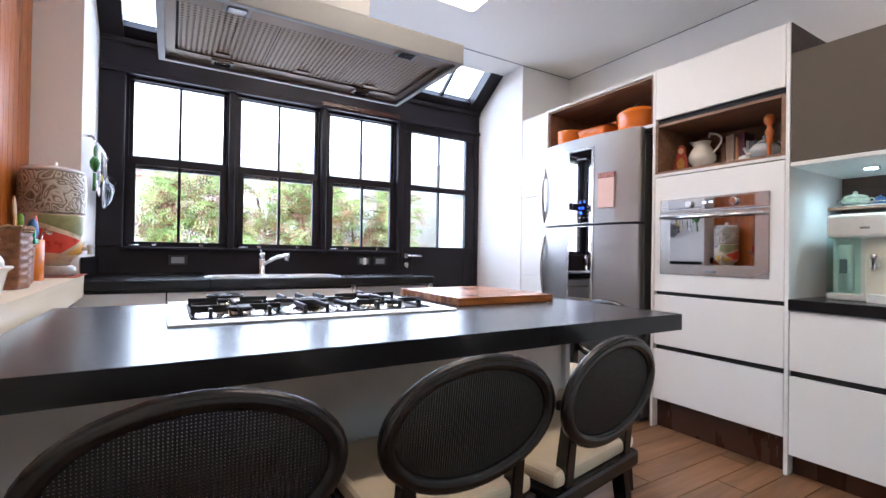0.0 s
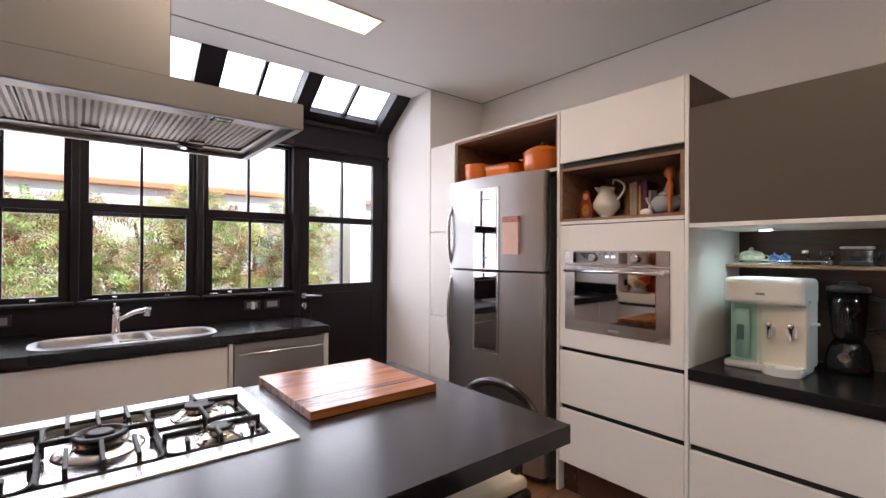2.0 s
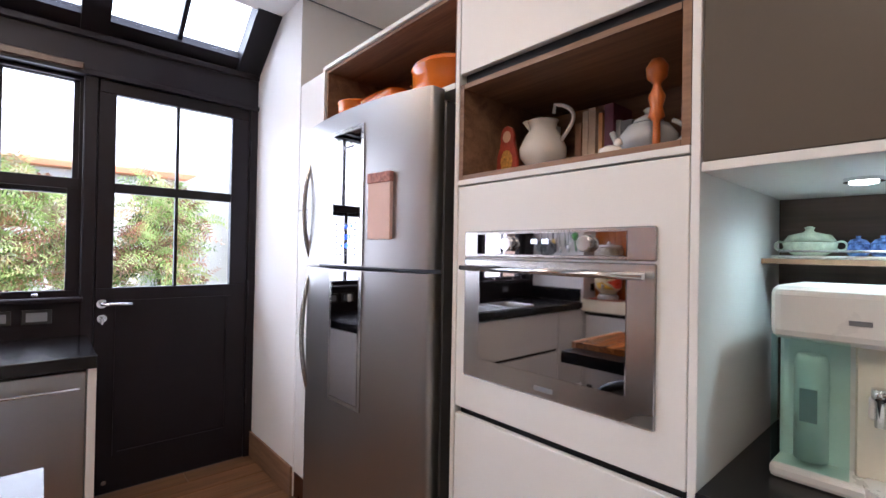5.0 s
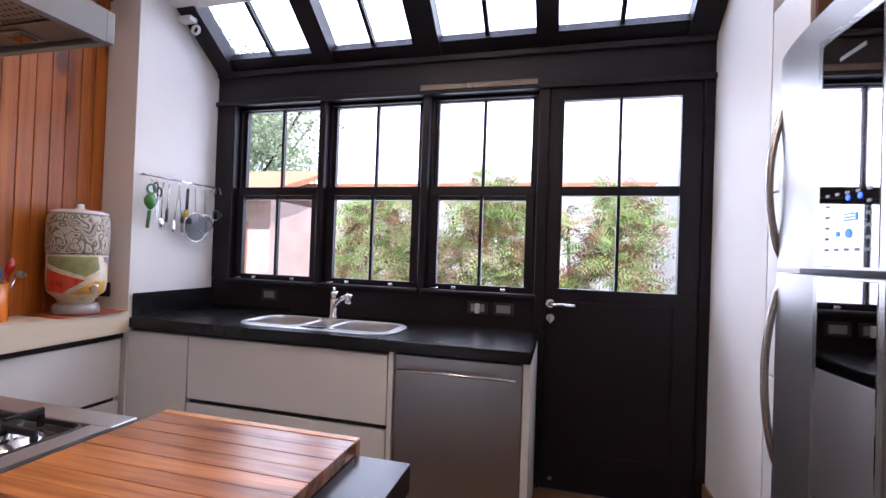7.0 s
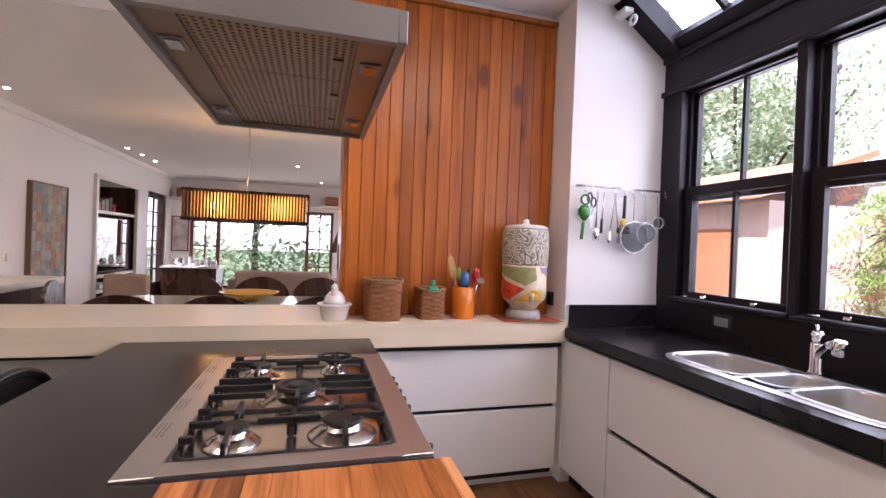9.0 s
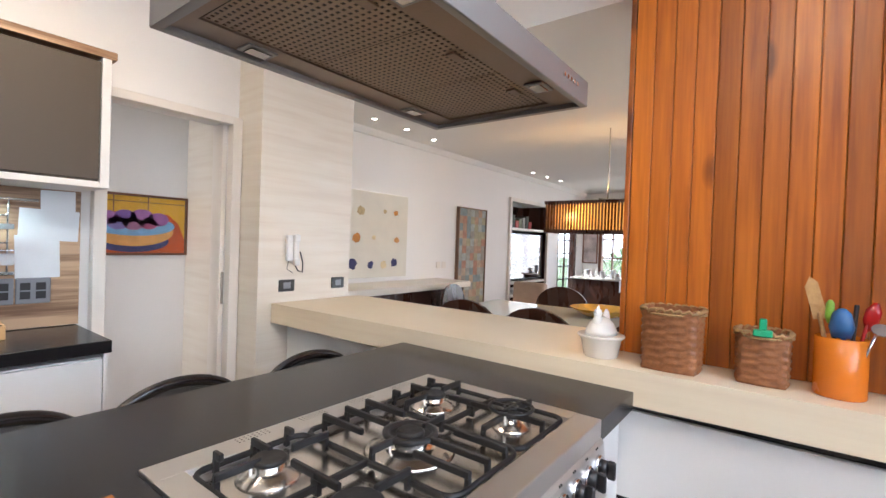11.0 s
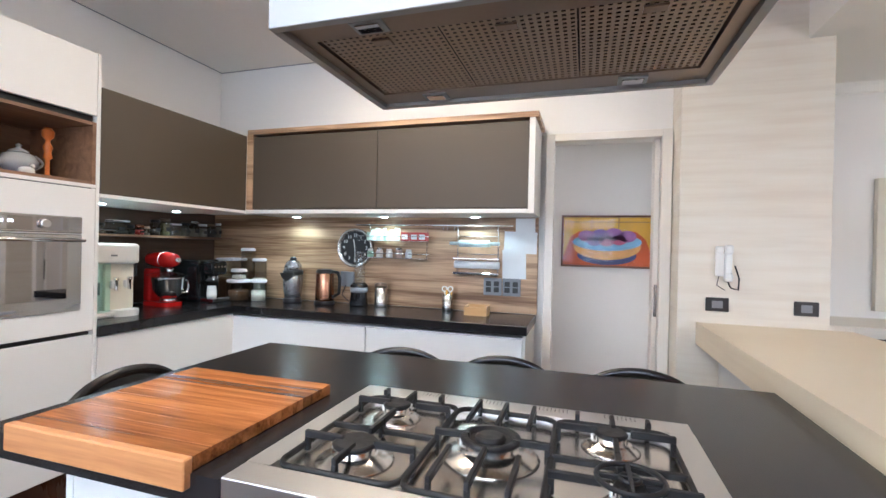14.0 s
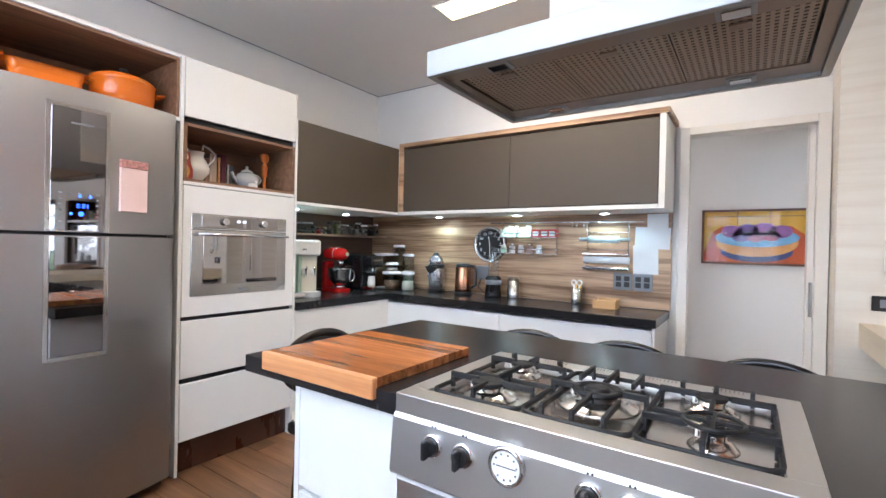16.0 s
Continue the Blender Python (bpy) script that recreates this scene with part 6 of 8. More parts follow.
part("visor", prism([(-0.062, 0.0), (0.062, 0.0), (0.040, -0.040), (0.008, -0.062), (-0.018, -0.055), (-0.045, -0.030)], 0.016, "y", 0.0), M["black_plastic"], jc, "black pouring visor").location = Vector((JX, JY + 0.063, TZ + 0.222))
part("dome", lathe([(0.067, 0), (0.063, 0.035), (0.048, 0.065), (0.026, 0.080)], (JX, JY, TZ + 0.239), 32), SILVER, jc)
part("knob", lathe([(0.024, 0), (0.027, 0.010), (0.016, 0.022)], (JX, JY, TZ + 0.3195), 18), M["black_plastic"], jc)
kt = thing("electric_kettle", (-0.50, -4.04, TZ), "copper-toned electric kettle with black lid and handle", "kettle")
part("body", lathe([(0.068, 0), (0.070, 0.02), (0.064, 0.20), (0.062, 0.205)], (-0.50, -4.04, TZ + 0.022), 28), M["copper"], kt)
part("base", lathe([(0.076, 0), (0.076, 0.018), (0.070, 0.0215)], (-0.50, -4.04, TZ), 28), M["black_plastic"], kt)
part("lid", lathe([(0.063, 0), (0.066, 0.012), (0.055, 0.026), (0.02, 0.03)], (-0.50, -4.04, TZ + 0.2275), 28), M["black_plastic"], kt)
part("handle", tube([(-0.555, -4.04, TZ + 0.24), (-0.61, -4.04, TZ + 0.235), (-0.625, -4.04, TZ + 0.19), (-0.62, -4.04, TZ + 0.08), (-0.565, -4.04, TZ + 0.05)], 0.012, 8), M["black_plastic"], kt)
pr = thing("mini_blender", (-0.79, -4.03, TZ), "small black blender with tall clear cup", "blender")
part("motor_base", lathe([(0.058, 0), (0.060, 0.015), (0.052, 0.09), (0.058, 0.125), (0.045, 0.14)], (-0.79, -4.03, TZ), 24), M["black_gloss"], pr)
part("control_collar", lathe([(0.056, 0.0), (0.060, 0.02), (0.054, 0.035)], (-0.79, -4.03, TZ + 0.085), 24), mat("grey_collar", (0.25, 0.26, 0.28), 0.3), pr)
part("cup", lathe([(0.040, 0), (0.036, 0.12), (0.026, 0.17), (0.022, 0.195)], (-0.79, -4.03, TZ + 0.141), 24), clear_glass("clear_cup", (0.90, 0.92, 0.93), 0.05, 0.13), pr, "clear tall cup")
pr.scale = (1.1, 1.1, 1.2)
ss = thing("steel_canister", (-0.955, -4.05, TZ), "brushed steel lidded canister", "canister")
part("body", lathe([(0.042, 0), (0.043, 0.004), (0.043, 0.125)], (-0.955, -4.05, TZ), 24), M["steel"], ss)
part("lid", lathe([(0.044, 0), (0.044, 0.018), (0.03, 0.024)], (-0.955, -4.05, TZ + 0.1255), 24), M["dark_steel"], ss)
ss.scale = (1.05, 1.05, 1.16)
uh = thing("utensil_holder", (-1.455, -4.05, TZ), "steel holder with scissors and small utensils", "utensil holder")
part("cup", lathe([(0.034, 0), (0.036, 0.004), (0.036, 0.115), (0.033, 0.115), (0.032, 0.01)], (-1.455, -4.05, TZ), 20), M["steel"], uh)
part("scissor_rings", merge(ring((-1.475, -4.05, TZ + 0.155), 0.017, 0.004, "y", 14), ring((-1.435, -4.045, TZ + 0.155), 0.017, 0.004, "y", 14), tube([(-1.475, -4.05, TZ + 0.14), (-1.452, -4.05, TZ + 0.02)], 0.004), tube([(-1.435, -4.045, TZ + 0.14), (-1.458, -4.045, TZ + 0.02)], 0.004)), M["white_plastic"], uh, "pale scissor handles")
part("wooden_handles", merge(tube([(-1.455, -4.04, TZ + 0.02), (-1.455, -4.03, TZ + 0.15)], 0.006), tube([(-1.465, -4.06, TZ + 0.02), (-1.48, -4.07, TZ + 0.145)], 0.005)), mat("yellow_handle", (0.62, 0.33, 0.05), 0.4), uh)
wb = thing("napkin_box", (-1.68, -3.985, TZ), "small open bamboo box", "box")
part("walls", merge(box(-1.755, -1.605, -3.94, -3.93, TZ, TZ + 0.055, 0.001), box(-1.755, -1.605, -4.04, -4.03, TZ, TZ + 0.065, 0.001), box(-1.755, -1.745, -4.03, -3.94, TZ, TZ + 0.06), box(-1.615, -1.605, -4.03, -3.94, TZ, TZ + 0.06)), M["bamboo"], wb)
part("bottom", box(-1.745, -1.615, -4.03, -3.94, TZ, TZ + 0.006), M["bamboo"], wb)
part("napkins", box(-1.738, -1.622, -4.025, -3.945, TZ + 0.0065, TZ + 0.04, 0.003), M["paper"], wb)

# ---- wall panel fittings ----
BY = -4.150
ck = thing("wall_clock", (-0.697, BY + 0.02, 1.22), "round wall clock with black dial and white numerals", "clock")
part("rim", moved(lathe([(0.147, 0), (0.147, 0.030), (0.138, 0.036), (0.122, 0.022), (0.122, 0.0)], (0, 0, 0), 40), pose(-0.697, BY + 0.001, 1.286, -90, 0, 0)), M["steel"], ck, "silver rim")
part("dial", disc((-0.697, BY + 0.016, 1.286), 0.1215, 0.003, "y", 40), M["black_plastic"], ck)


def letters(text, size, m, material, name, parent):
    cu = bpy.data.curves.new(name, "FONT")
    cu.body, cu.size, cu.align_x, cu.align_y, cu.extrude = text, size, "CENTER", "CENTER", 0.0008
    tmp = bpy.data.objects.new(name, cu)
    scene.collection.objects.link(tmp)
    me = bpy.data.meshes.new_from_object(tmp.evaluated_get(bpy.context.evaluated_depsgraph_get()))
    bpy.data.objects.remove(tmp)
    bpy.data.curves.remove(cu)
    me.transform(m)
    bm = bmesh.new()
    bm.from_mesh(me)
    bpy.data.meshes.remove(me)
    return part(name, bm, material, parent)


for hnum in range(1, 13):
    a = radians(90 - 30 * hnum)
    letters(str(hnum), 0.036, pose(-0.697 - 0.094 * math.cos(a), BY + 0.0205, 1.286 + 0.094 * math.sin(a), 90, 0, 180), M["white_plastic"], "numeral", ck)
for ang, ln, w in ((172, 0.10, 0.004), (97, 0.065, 0.006)):
    a = radians(ang)
    part("hand_bar", tube([(-0.697, BY + 0.024, 1.286), (-0.697 - ln * math.cos(radians(90 - (350 if ln < .08 else 178))), BY + 0.024, 1.286 + ln * math.sin(radians(90 - (350 if ln < .08 else 178))))], w / 2, 6), M["white_plastic"], ck)

rail = thing("wall_rail", (-1.3, BY + 0.03, 1.455), "long chrome utensil rail on the wall panel", "rail")
part("bar", tube([(-0.71, BY + 0.035, 1.458), (-1.885, BY + 0.035, 1.458)], 0.006), M["chrome"], rail)
for x in (-0.76, -1.32, -1.84):
    part("bracket", tube([(x, BY + 0.001, 1.458), (x, BY + 0.035, 1.458)], 0.007), M["chrome"], rail)
for x in (-1.40, -1.43, -1.48):
    part("hook", tube([(x, BY + 0.035, 1.466), (x, BY + 0.045, 1.455), (x, BY + 0.045, 1.43), (x, BY + 0.055, 1.42), (x, BY + 0.065, 1.435)], 0.0025, 6), M["chrome"], rail)
rk = thing("hanging_rack", (-1.05, BY + 0.08, 1.21), "two-tier chrome rack with jars hanging from the rail", "rack")
for z in (1.345, 1.222):
    part("tier", merge(box(-1.31, -0.77, BY + 0.02, BY + 0.12, z - 0.004, z, 0.001), tube([(-1.31, BY + 0.12, z + 0.03), (-0.77, BY + 0.12, z + 0.03)], 0.0035), tube([(-1.31, BY + 0.02, z + 0.03), (-1.31, BY + 0.12, z + 0.03)], 0.003), tube([(-0.77, BY + 0.02, z + 0.03), (-0.77, BY + 0.12, z + 0.03)], 0.003)), M["chrome"], rk)
part("upright", merge(tube([(-1.27, BY + 0.02, 1.22), (-1.27, BY + 0.02, 1.45), (-1.27, BY + 0.04, 1.466)], 0.0035), tube([(-0.82, BY + 0.02, 1.22), (-0.82, BY + 0.02, 1.45), (-0.82, BY + 0.04, 1.466)], 0.0035)), M["chrome"], rk)
rj = random.Random(9)
JARC = [mat("label_a", (0.50, 0.06, 0.05), 0.4, vary=0.3, scale=60), mat("label_b", (0.16, 0.15, 0.07), 0.4, vary=0.2, scale=60), mat("label_c", (0.26, 0.23, 0.19), 0.4, vary=0.2, scale=60), mat("label_d", (0.05, 0.04, 0.035), 0.5, vary=0.3, scale=60)]


def spice_jar(x, y, z, r, h, c, lid, tag="spice jar with coloured contents", group="jars"):
    j = thing("jar", (x, y, z), tag, "jar", group)
    part("glass", lathe([(r * 0.92, 0), (r, 0.004), (r, h * 0.86), (r * 0.8, h)], (x, y, z), 14), c, j)
    part("lid", lathe([(r * 0.86, 0), (r * 0.86, 0.014), (r * 0.7, 0.016)], (x, y, z + h + 0.0004), 14), lid, j)


RACKC = [mat("jar_fill", c, 0.4, vary=0.3, scale=60) for c in ((0.34, 0.50, 0.36), (0.62, 0.58, 0.52), (0.66, 0.64, 0.62), (0.34, 0.22, 0.18), (0.60, 0.60, 0.60))]
for k in range(5):
    spice_jar(-0.85 - 0.075 * k, BY + 0.07, 1.2225, 0.024, 0.045 + 0.01 * (k % 2), RACKC[k], M["steel"] if k % 2 else M["porcelain"], "low pale spice jar on the rack", "rack jars")
tins = ((-1.13, 0), (-1.20, 0), (-1.26, 0))
for x, c in tins:
    bx_ = thing("tea_tin", (x, BY + 0.07, 1.3455), "small red and white tea tin", "tin", "tea tins")
    part("box", box(x - 0.03, x + 0.03, BY + 0.04, BY + 0.10, 1.3455, 1.405, 0.002), JARC[0], bx_)
    part("label", box(x - 0.022, x + 0.022, BY + 0.1005, BY + 0.1015, 1.355, 1.39), M["paper"], bx_)
sach = thing("sachet_basket", (-0.93, BY + 0.07, 1.3455), "clear holder stuffed with pale green sachets", "holder")
for k in range(9):
    part("sachet", moved(box(-0.02, 0.02, -0.002, 0.002, 0, 0.06 + 0.015 * (k % 3), 0.001), pose(-0.83 - 0.028 * k, BY + 0.07 + 0.01 * (k % 2), 1.346, rj.uniform(-12, 12), rj.uniform(-16, 16), rj.uniform(-40, 40))), mat("mint_paper", (0.55, 0.68, 0.58), 0.7, vary=0.2, scale=40), sach)

fo = thing("foil_dispenser", (-1.64, BY + 0.06, 1.12), "wall rack holding paper and foil rolls", "roll holder")
part("side_frame", merge(tube([(-1.50, BY + 0.02, 1.12), (-1.50, BY + 0.02, 1.385), (-1.50, BY + 0.035, 1.466)], 0.004), tube([(-1.785, BY + 0.02, 1.12), (-1.785, BY + 0.02, 1.385), (-1.785, BY + 0.035, 1.466)], 0.004), tube([(-1.50, BY + 0.02, 1.385), (-1.785, BY + 0.02, 1.385)], 0.004), tube([(-1.50, BY + 0.02, 1.262), (-1.785, BY + 0.02, 1.262)], 0.003)), M["chrome"], fo)
part("film_roll", merge(tube([(-1.52, BY + 0.05, 1.335), (-1.73, BY + 0.05, 1.335)], 0.024, 14), tube([(-1.45, BY + 0.05, 1.335), (-1.80, BY + 0.05, 1.335)], 0.012, 10)), mat("pale_blue_film", (0.55, 0.66, 0.70), 0.3, vary=0.15, scale=30), fo, "pale blue film roll")
part("paper_roll", tube([(-1.49, BY + 0.055, 1.19), (-1.80, BY + 0.055, 1.19)], 0.026, 14), M["paper"], fo, "white paper roll")
part("cutter_bar", merge(box(-1.80, -1.485, BY + 0.02, BY + 0.085, 1.228, 1.234, 0.001), box(-1.80, -1.485, BY + 0.02, BY + 0.09, 1.122, 1.138, 0.003)), M["chrome"], fo)
for x0, x1, z0, z1, r_ in ((-2.03, -1.90, 1.36, 1.512, 1), (-2.04, -1.82, 1.275, 1.42, -2), (-1.975, -1.815, 1.10, 1.30, 1.5)):
    solid("note_sheet", moved(box(-(x1 - x0) / 2, (x1 - x0) / 2, 0, 0.0012, 0, z1 - z0), pose((x0 + x1) / 2, BY + 0.0015 + (0.002 if r_ < 0 else 0), z0, 3 * -1 * 0, r_, 0)), M["paper"], "handwritten white note sheet stuck to the wall panel", "paper", "pinned notes")
for x0, x1 in ((-1.812, -1.686), (-1.941, -1.817)):
    sw = thing("switch_plate", ((x0 + x1) / 2, BY, 0.983), "grey double socket plate on the wall panel", "socket", "socket plates")
    part("plate", box(x0, x1, BY + 0.001, BY + 0.010, 0.983, 1.102, 0.004), M["grey_plastic"], sw)
    for k in range(2):
        cxx = x0 + 0.036 + 0.055 * k
        ins = part("insert", box(cxx - 0.018, cxx + 0.018, BY + 0.010, BY + 0.012, 1.005, 1.08, 0.001), M["black_plastic"], sw)
        part("rib", box(cxx - 0.018, cxx + 0.018, BY + 0.012, BY + 0.0135, 1.040, 1.046), M["grey_plastic"], ins)
sk_ = thing("switch_plate", (-0.63, BY, 0.99), "grey socket plate behind the kettle", "socket", "socket plates")
part("plate", box(-0.69, -0.57, BY + 0.001, BY + 0.010, 0.99, 1.105, 0.004), M["grey_plastic"], sk_)
part("cable", tube([(-0.62, BY + 0.012, 1.0), (-0.60, BY + 0.03, 0.93), (-0.66, BY + 0.03, 0.88), (-0.72, BY + 0.04, 0.874)], 0.004, 6), M["black_plastic"], sk_)

# shelf jars on the east side
SZ = 1.3425
tu = thing("tureen", (0.54, -2.83, SZ), "pale green lidded porcelain tureen on a tray", "tureen")
PG = mat("pale_green_porcelain", (0.50, 0.56, 0.42), 0.2, vary=0.2, scale=50, bump=0)
part("tray", box(0.46, 0.61, -2.99, -2.76, SZ, SZ + 0.008, 0.003), M["white_plastic"], tu)
part("bowl", lathe([(0.03, 0), (0.05, 0.015), (0.055, 0.035), (0.052, 0.037)], (0.54, -2.83, SZ + 0.0085), 24, 1, 1.1), PG, tu)
part("lid", lathe([(0.053, 0), (0.042, 0.018), (0.012, 0.026), (0.008, 0.032), (0.011, 0.038), (0.004, 0.042)], (0.54, -2.83, SZ + 0.046), 24, 1, 1.1), PG, tu)
part("handle", ring((0.54, -2.895, SZ + 0.035), 0.012, 0.003, "x", 12), PG, tu)
part("handle", ring((0.54, -2.765, SZ + 0.035), 0.012, 0.003, "x", 12), PG, tu)
BW = mat("blue_white_china", (0.10, 0.17, 0.42), 0.2, vary=0.85, scale=60, bump=0)
for y in (-2.927, -2.972):
    j = thing("sugar_bowl", (0.55, y, SZ + 0.0085), "blue and white china lidded bowl", "bowl", "blue china bowls")
    part("bowl", lathe([(0.018, 0), (0.024, 0.012), (0.023, 0.03)], (0.55, y, SZ + 0.0085), 18), BW, j)
    part("lid", lathe([(0.024, 0), (0.015, 0.012), (0.004, 0.016), (0.006, 0.022)], (0.55, y, SZ + 0.039), 18), BW, j)
SMOKE = clear_glass("jar_glass", (0.80, 0.82, 0.80), 0.04, 0.06)


def shelf_jar(y, r, h, c, lid, fill, square=False, handle=False):
    """A clear jar part full, with a dark label bar and a lid."""
    j = thing("jar", (0.545, y, SZ), "clear glass spice jar with dark label on the shelf", "jar", "shelf jars")
    x = 0.545
    if square:
        part("glass", box(x - r, x + r, y - r * 1.5, y + r * 1.5, SZ, SZ + h, 0.006, 2), SMOKE, j)
        part("contents", box(x - r * 0.9, x + r * 0.9, y - r * 1.4, y + r * 1.4, SZ + 0.003, SZ + h * fill, 0.004), JARC[c], j)
        part("lid", box(x - r * 1.05, x + r * 1.05, y - r * 1.6, y + r * 1.6, SZ + h + 0.0005, SZ + h + 0.012, 0.004), lid, j)
    else:
        part("glass", lathe([(r * 0.92, 0), (r, 0.005), (r, h * 0.86), (r * 0.84, h)], (x, y, SZ), 18), SMOKE, j)
        part("contents", lathe([(r * 0.9, 0.003), (r * 0.9, h * fill)], (x, y, SZ), 16), JARC[c], j)
        part("lid", lathe([(r * 0.92, 0), (r * 0.95, 0.004), (r * 0.95, 0.015), (r * 0.8, 0.018)], (x, y, SZ + h + 0.0004), 18), lid, j)
    part("label", box(x - r - 0.0015, x - r * 0.93, y - r * 0.55, y + r * 0.55, SZ + h * 0.30, SZ + h * 0.58), M["black_plastic"], j)
    if handle:
        part("handle", ring((x - 0.01, y + r + 0.010, SZ + h * 0.55), 0.020, 0.005, "x", 16, 0.8, 1.3), SMOKE, j)


for jar in ((-3.055, 0.017, 0.055, 3, M["chrome"], 0.6), (-3.135, 0.024, 0.050, 2, M["black_plastic"], 0.5), (-3.245, 0.036, 0.078, 3, GREYLID, 0.30, True), (-3.335, 0.022, 0.045, 3, M["black_plastic"], 0.6), (-3.395, 0.030, 0.050, 0, M["copper"], 0.7), (-3.450, 0.020, 0.042, 2, M["dark_steel"], 0.6), (-3.512, 0.032, 0.092, 3, M["black_plastic"], 0.45), (-3.592, 0.034, 0.105, 1, M["dark_steel"], 0.85, False, True), (-3.668, 0.028, 0.080, 3, GREYLID, 0.4, True), (-3.765, 0.032, 0.085, 3, M["black_plastic"], 0.8), (-3.845, 0.034, 0.10, 2, M["chrome"], 0.6), (-3.93, 0.032, 0.085, 2, M["white_plastic"], 0.8), (-4.015, 0.034, 0.09, 3, M["dark_steel"], 0.8), (-4.09, 0.022, 0.10, 2, M["white_plastic"], 0.9)):
    shelf_jar(*jar)


# ---- things on the stone ledge ----
LZ = 0.9205
hen = thing("hen_dish", (-3.10, -1.928, LZ), "white porcelain hen-on-nest lidded dish", "dish")
part("nest", lathe([(0.058, 0), (0.062, 0.004), (0.074, 0.066), (0.084, 0.074), (0.088, 0.080), (0.084, 0.084)], (-3.10, -1.928, LZ), 32), M["porcelain"], hen)
hx, hy, hz = -3.10, -1.928, LZ + 0.0845
part("hen_body", merge(lathe([(0.070, 0), (0.067, 0.016), (0.054, 0.040), (0.034, 0.058), (0.012, 0.066)], (hx, hy, hz), 24, 0.8, 1.0), lathe([(0.026, 0), (0.022, 0.03), (0.016, 0.048), (0.005, 0.060)], (hx, hy + 0.034, hz + 0.032), 14, 0.55, 1.0), lathe([(0.020, 0), (0.015, 0.025), (0.005, 0.048)], (hx, hy + 0.052, hz + 0.024), 12, 0.5, 0.9)), M["porcelain"], hen, "white hen with raised tail")
part("hen_head", merge(lathe([(0.024, 0), (0.017, 0.022), (0.014, 0.036), (0.017, 0.048), (0.012, 0.060), (0.004, 0.065)], (hx, hy - 0.030, hz + 0.034), 16), lathe([(0.007, 0), (0.004, 0.010), (0.001, 0.016)], (hx, hy - 0.026, hz + 0.096), 10, 0.5, 1.2), lathe([(0.006, 0), (0.004, 0.008), (0.001, 0.013)], (hx, hy - 0.036, hz + 0.094), 10, 0.5, 1.2), moved(lathe([(0.006, 0), (0.003, 0.010), (0.001, 0.015)], (0, 0, 0), 10), pose(hx, hy - 0.045, hz + 0.080, 90, 0, 0))), M["porcelain"], hen, "white head with comb and beak")


hen.rotation_euler.z = radians(80)


def basket(x, y, w, h, name, label, rows):
    """A square-footed woven basket with a braided rim."""
    b = thing(name, (x, y, LZ), label, "basket")
    bm, rings, seg = bmesh.new(), [], 40
    for i in range(rows * 3 + 1):
        t = i / (rows * 3)
        q = 0.35 * (1 - t) + 0.05
        ring_v = []
        for k in range(seg):
            a = 2 * math.pi * k / seg
            c, s = math.cos(a), math.sin(a)
            sq = 1 / max(abs(c), abs(s))
            r = w / 2 * ((1 - q * 0.0) * (0.62 * sq + 0.38)) * (0.97 + 0.05 * t)
            r += 0.0045 * math.sin(6.28 * (i / 3 + 0.5 * ((k // 4) % 2)))
            ring_v.append(bm.verts.new((x + r * c, y + r * s, LZ + h * t)))
        rings.append(ring_v)
    for a, c in zip(rings, rings[1:]):
        for k in range(seg):
            bm.faces.new((a[k], a[(k + 1) % seg], c[(k + 1) % seg], c[k])).smooth = True
    inner = [bm.verts.new(((v.co.x - x) * 0.93 + x, (v.co.y - y) * 0.93 + y, v.co.z)) for v in rings[-1]]
    low = [bm.verts.new(((v.co.x - x) * 0.9 + x, (v.co.y - y) * 0.9 + y, LZ + h * 0.3)) for v in rings[-1]]
    for a, c in ((rings[-1], inner), (inner, low)):
        for k in range(seg):
            bm.faces.new((a[k], a[(k + 1) % seg], c[(k + 1) % seg], c[k]))
    bm.faces.new(low)
    bm.faces.new(list(reversed(rings[0])))
    part("woven_body", bm, M["wicker"], b)
    rim = []
    for k in range(72):
        a = 2 * math.pi * k / 72
        c, s = math.cos(a), math.sin(a)
        r = w / 2 * (0.62 / max(abs(c), abs(s)) + 0.38) * 1.02 + 0.004 * math.cos(k * 2.1)
        rim.append((x + r * c, y + r * s, LZ + h - 0.004 + 0.006 * math.sin(k * 2.1)))
    part("braided_rim", merge(tube(rim, 0.006, 6, True), ring((x, y, LZ + h - 0.016), w / 2 * 1.08, 0.004, "z", 32)), M["wicker_rim"], b, "straw braided rim")
    return b


basket(-3.12, -1.685, 0.188, 0.21, "wicker_basket", "square brown wicker basket with braided rim", 8)
b2 = basket(-3.14, -1.425, 0.145, 0.165, "wicker_basket", "small dark wicker basket with a green clip", 7)
part("peg_clip", merge(box(-3.085, -3.055, -1.45, -1.40, LZ + 0.155, LZ + 0.175, 0.003), box(-3.08, -3.06, -1.435, -1.415, LZ + 0.175, LZ + 0.21, 0.003)), mat("green_clip", (0.03, 0.42, 0.20), 0.35), b2, "bright green clip")
cup = thing("utensil_jar", (-3.13, -1.237, LZ), "orange ceramic jar full of cooking utensils", "utensil holder")
part("jar", lathe([(0.060, 0), (0.063, 0.004), (0.063, 0.172), (0.058, 0.174), (0.057, 0.02)], (-3.13, -1.237, LZ), 28), mat("orange_ceramic", (0.72, 0.20, 0.012), 0.25, vary=0.04), cup)
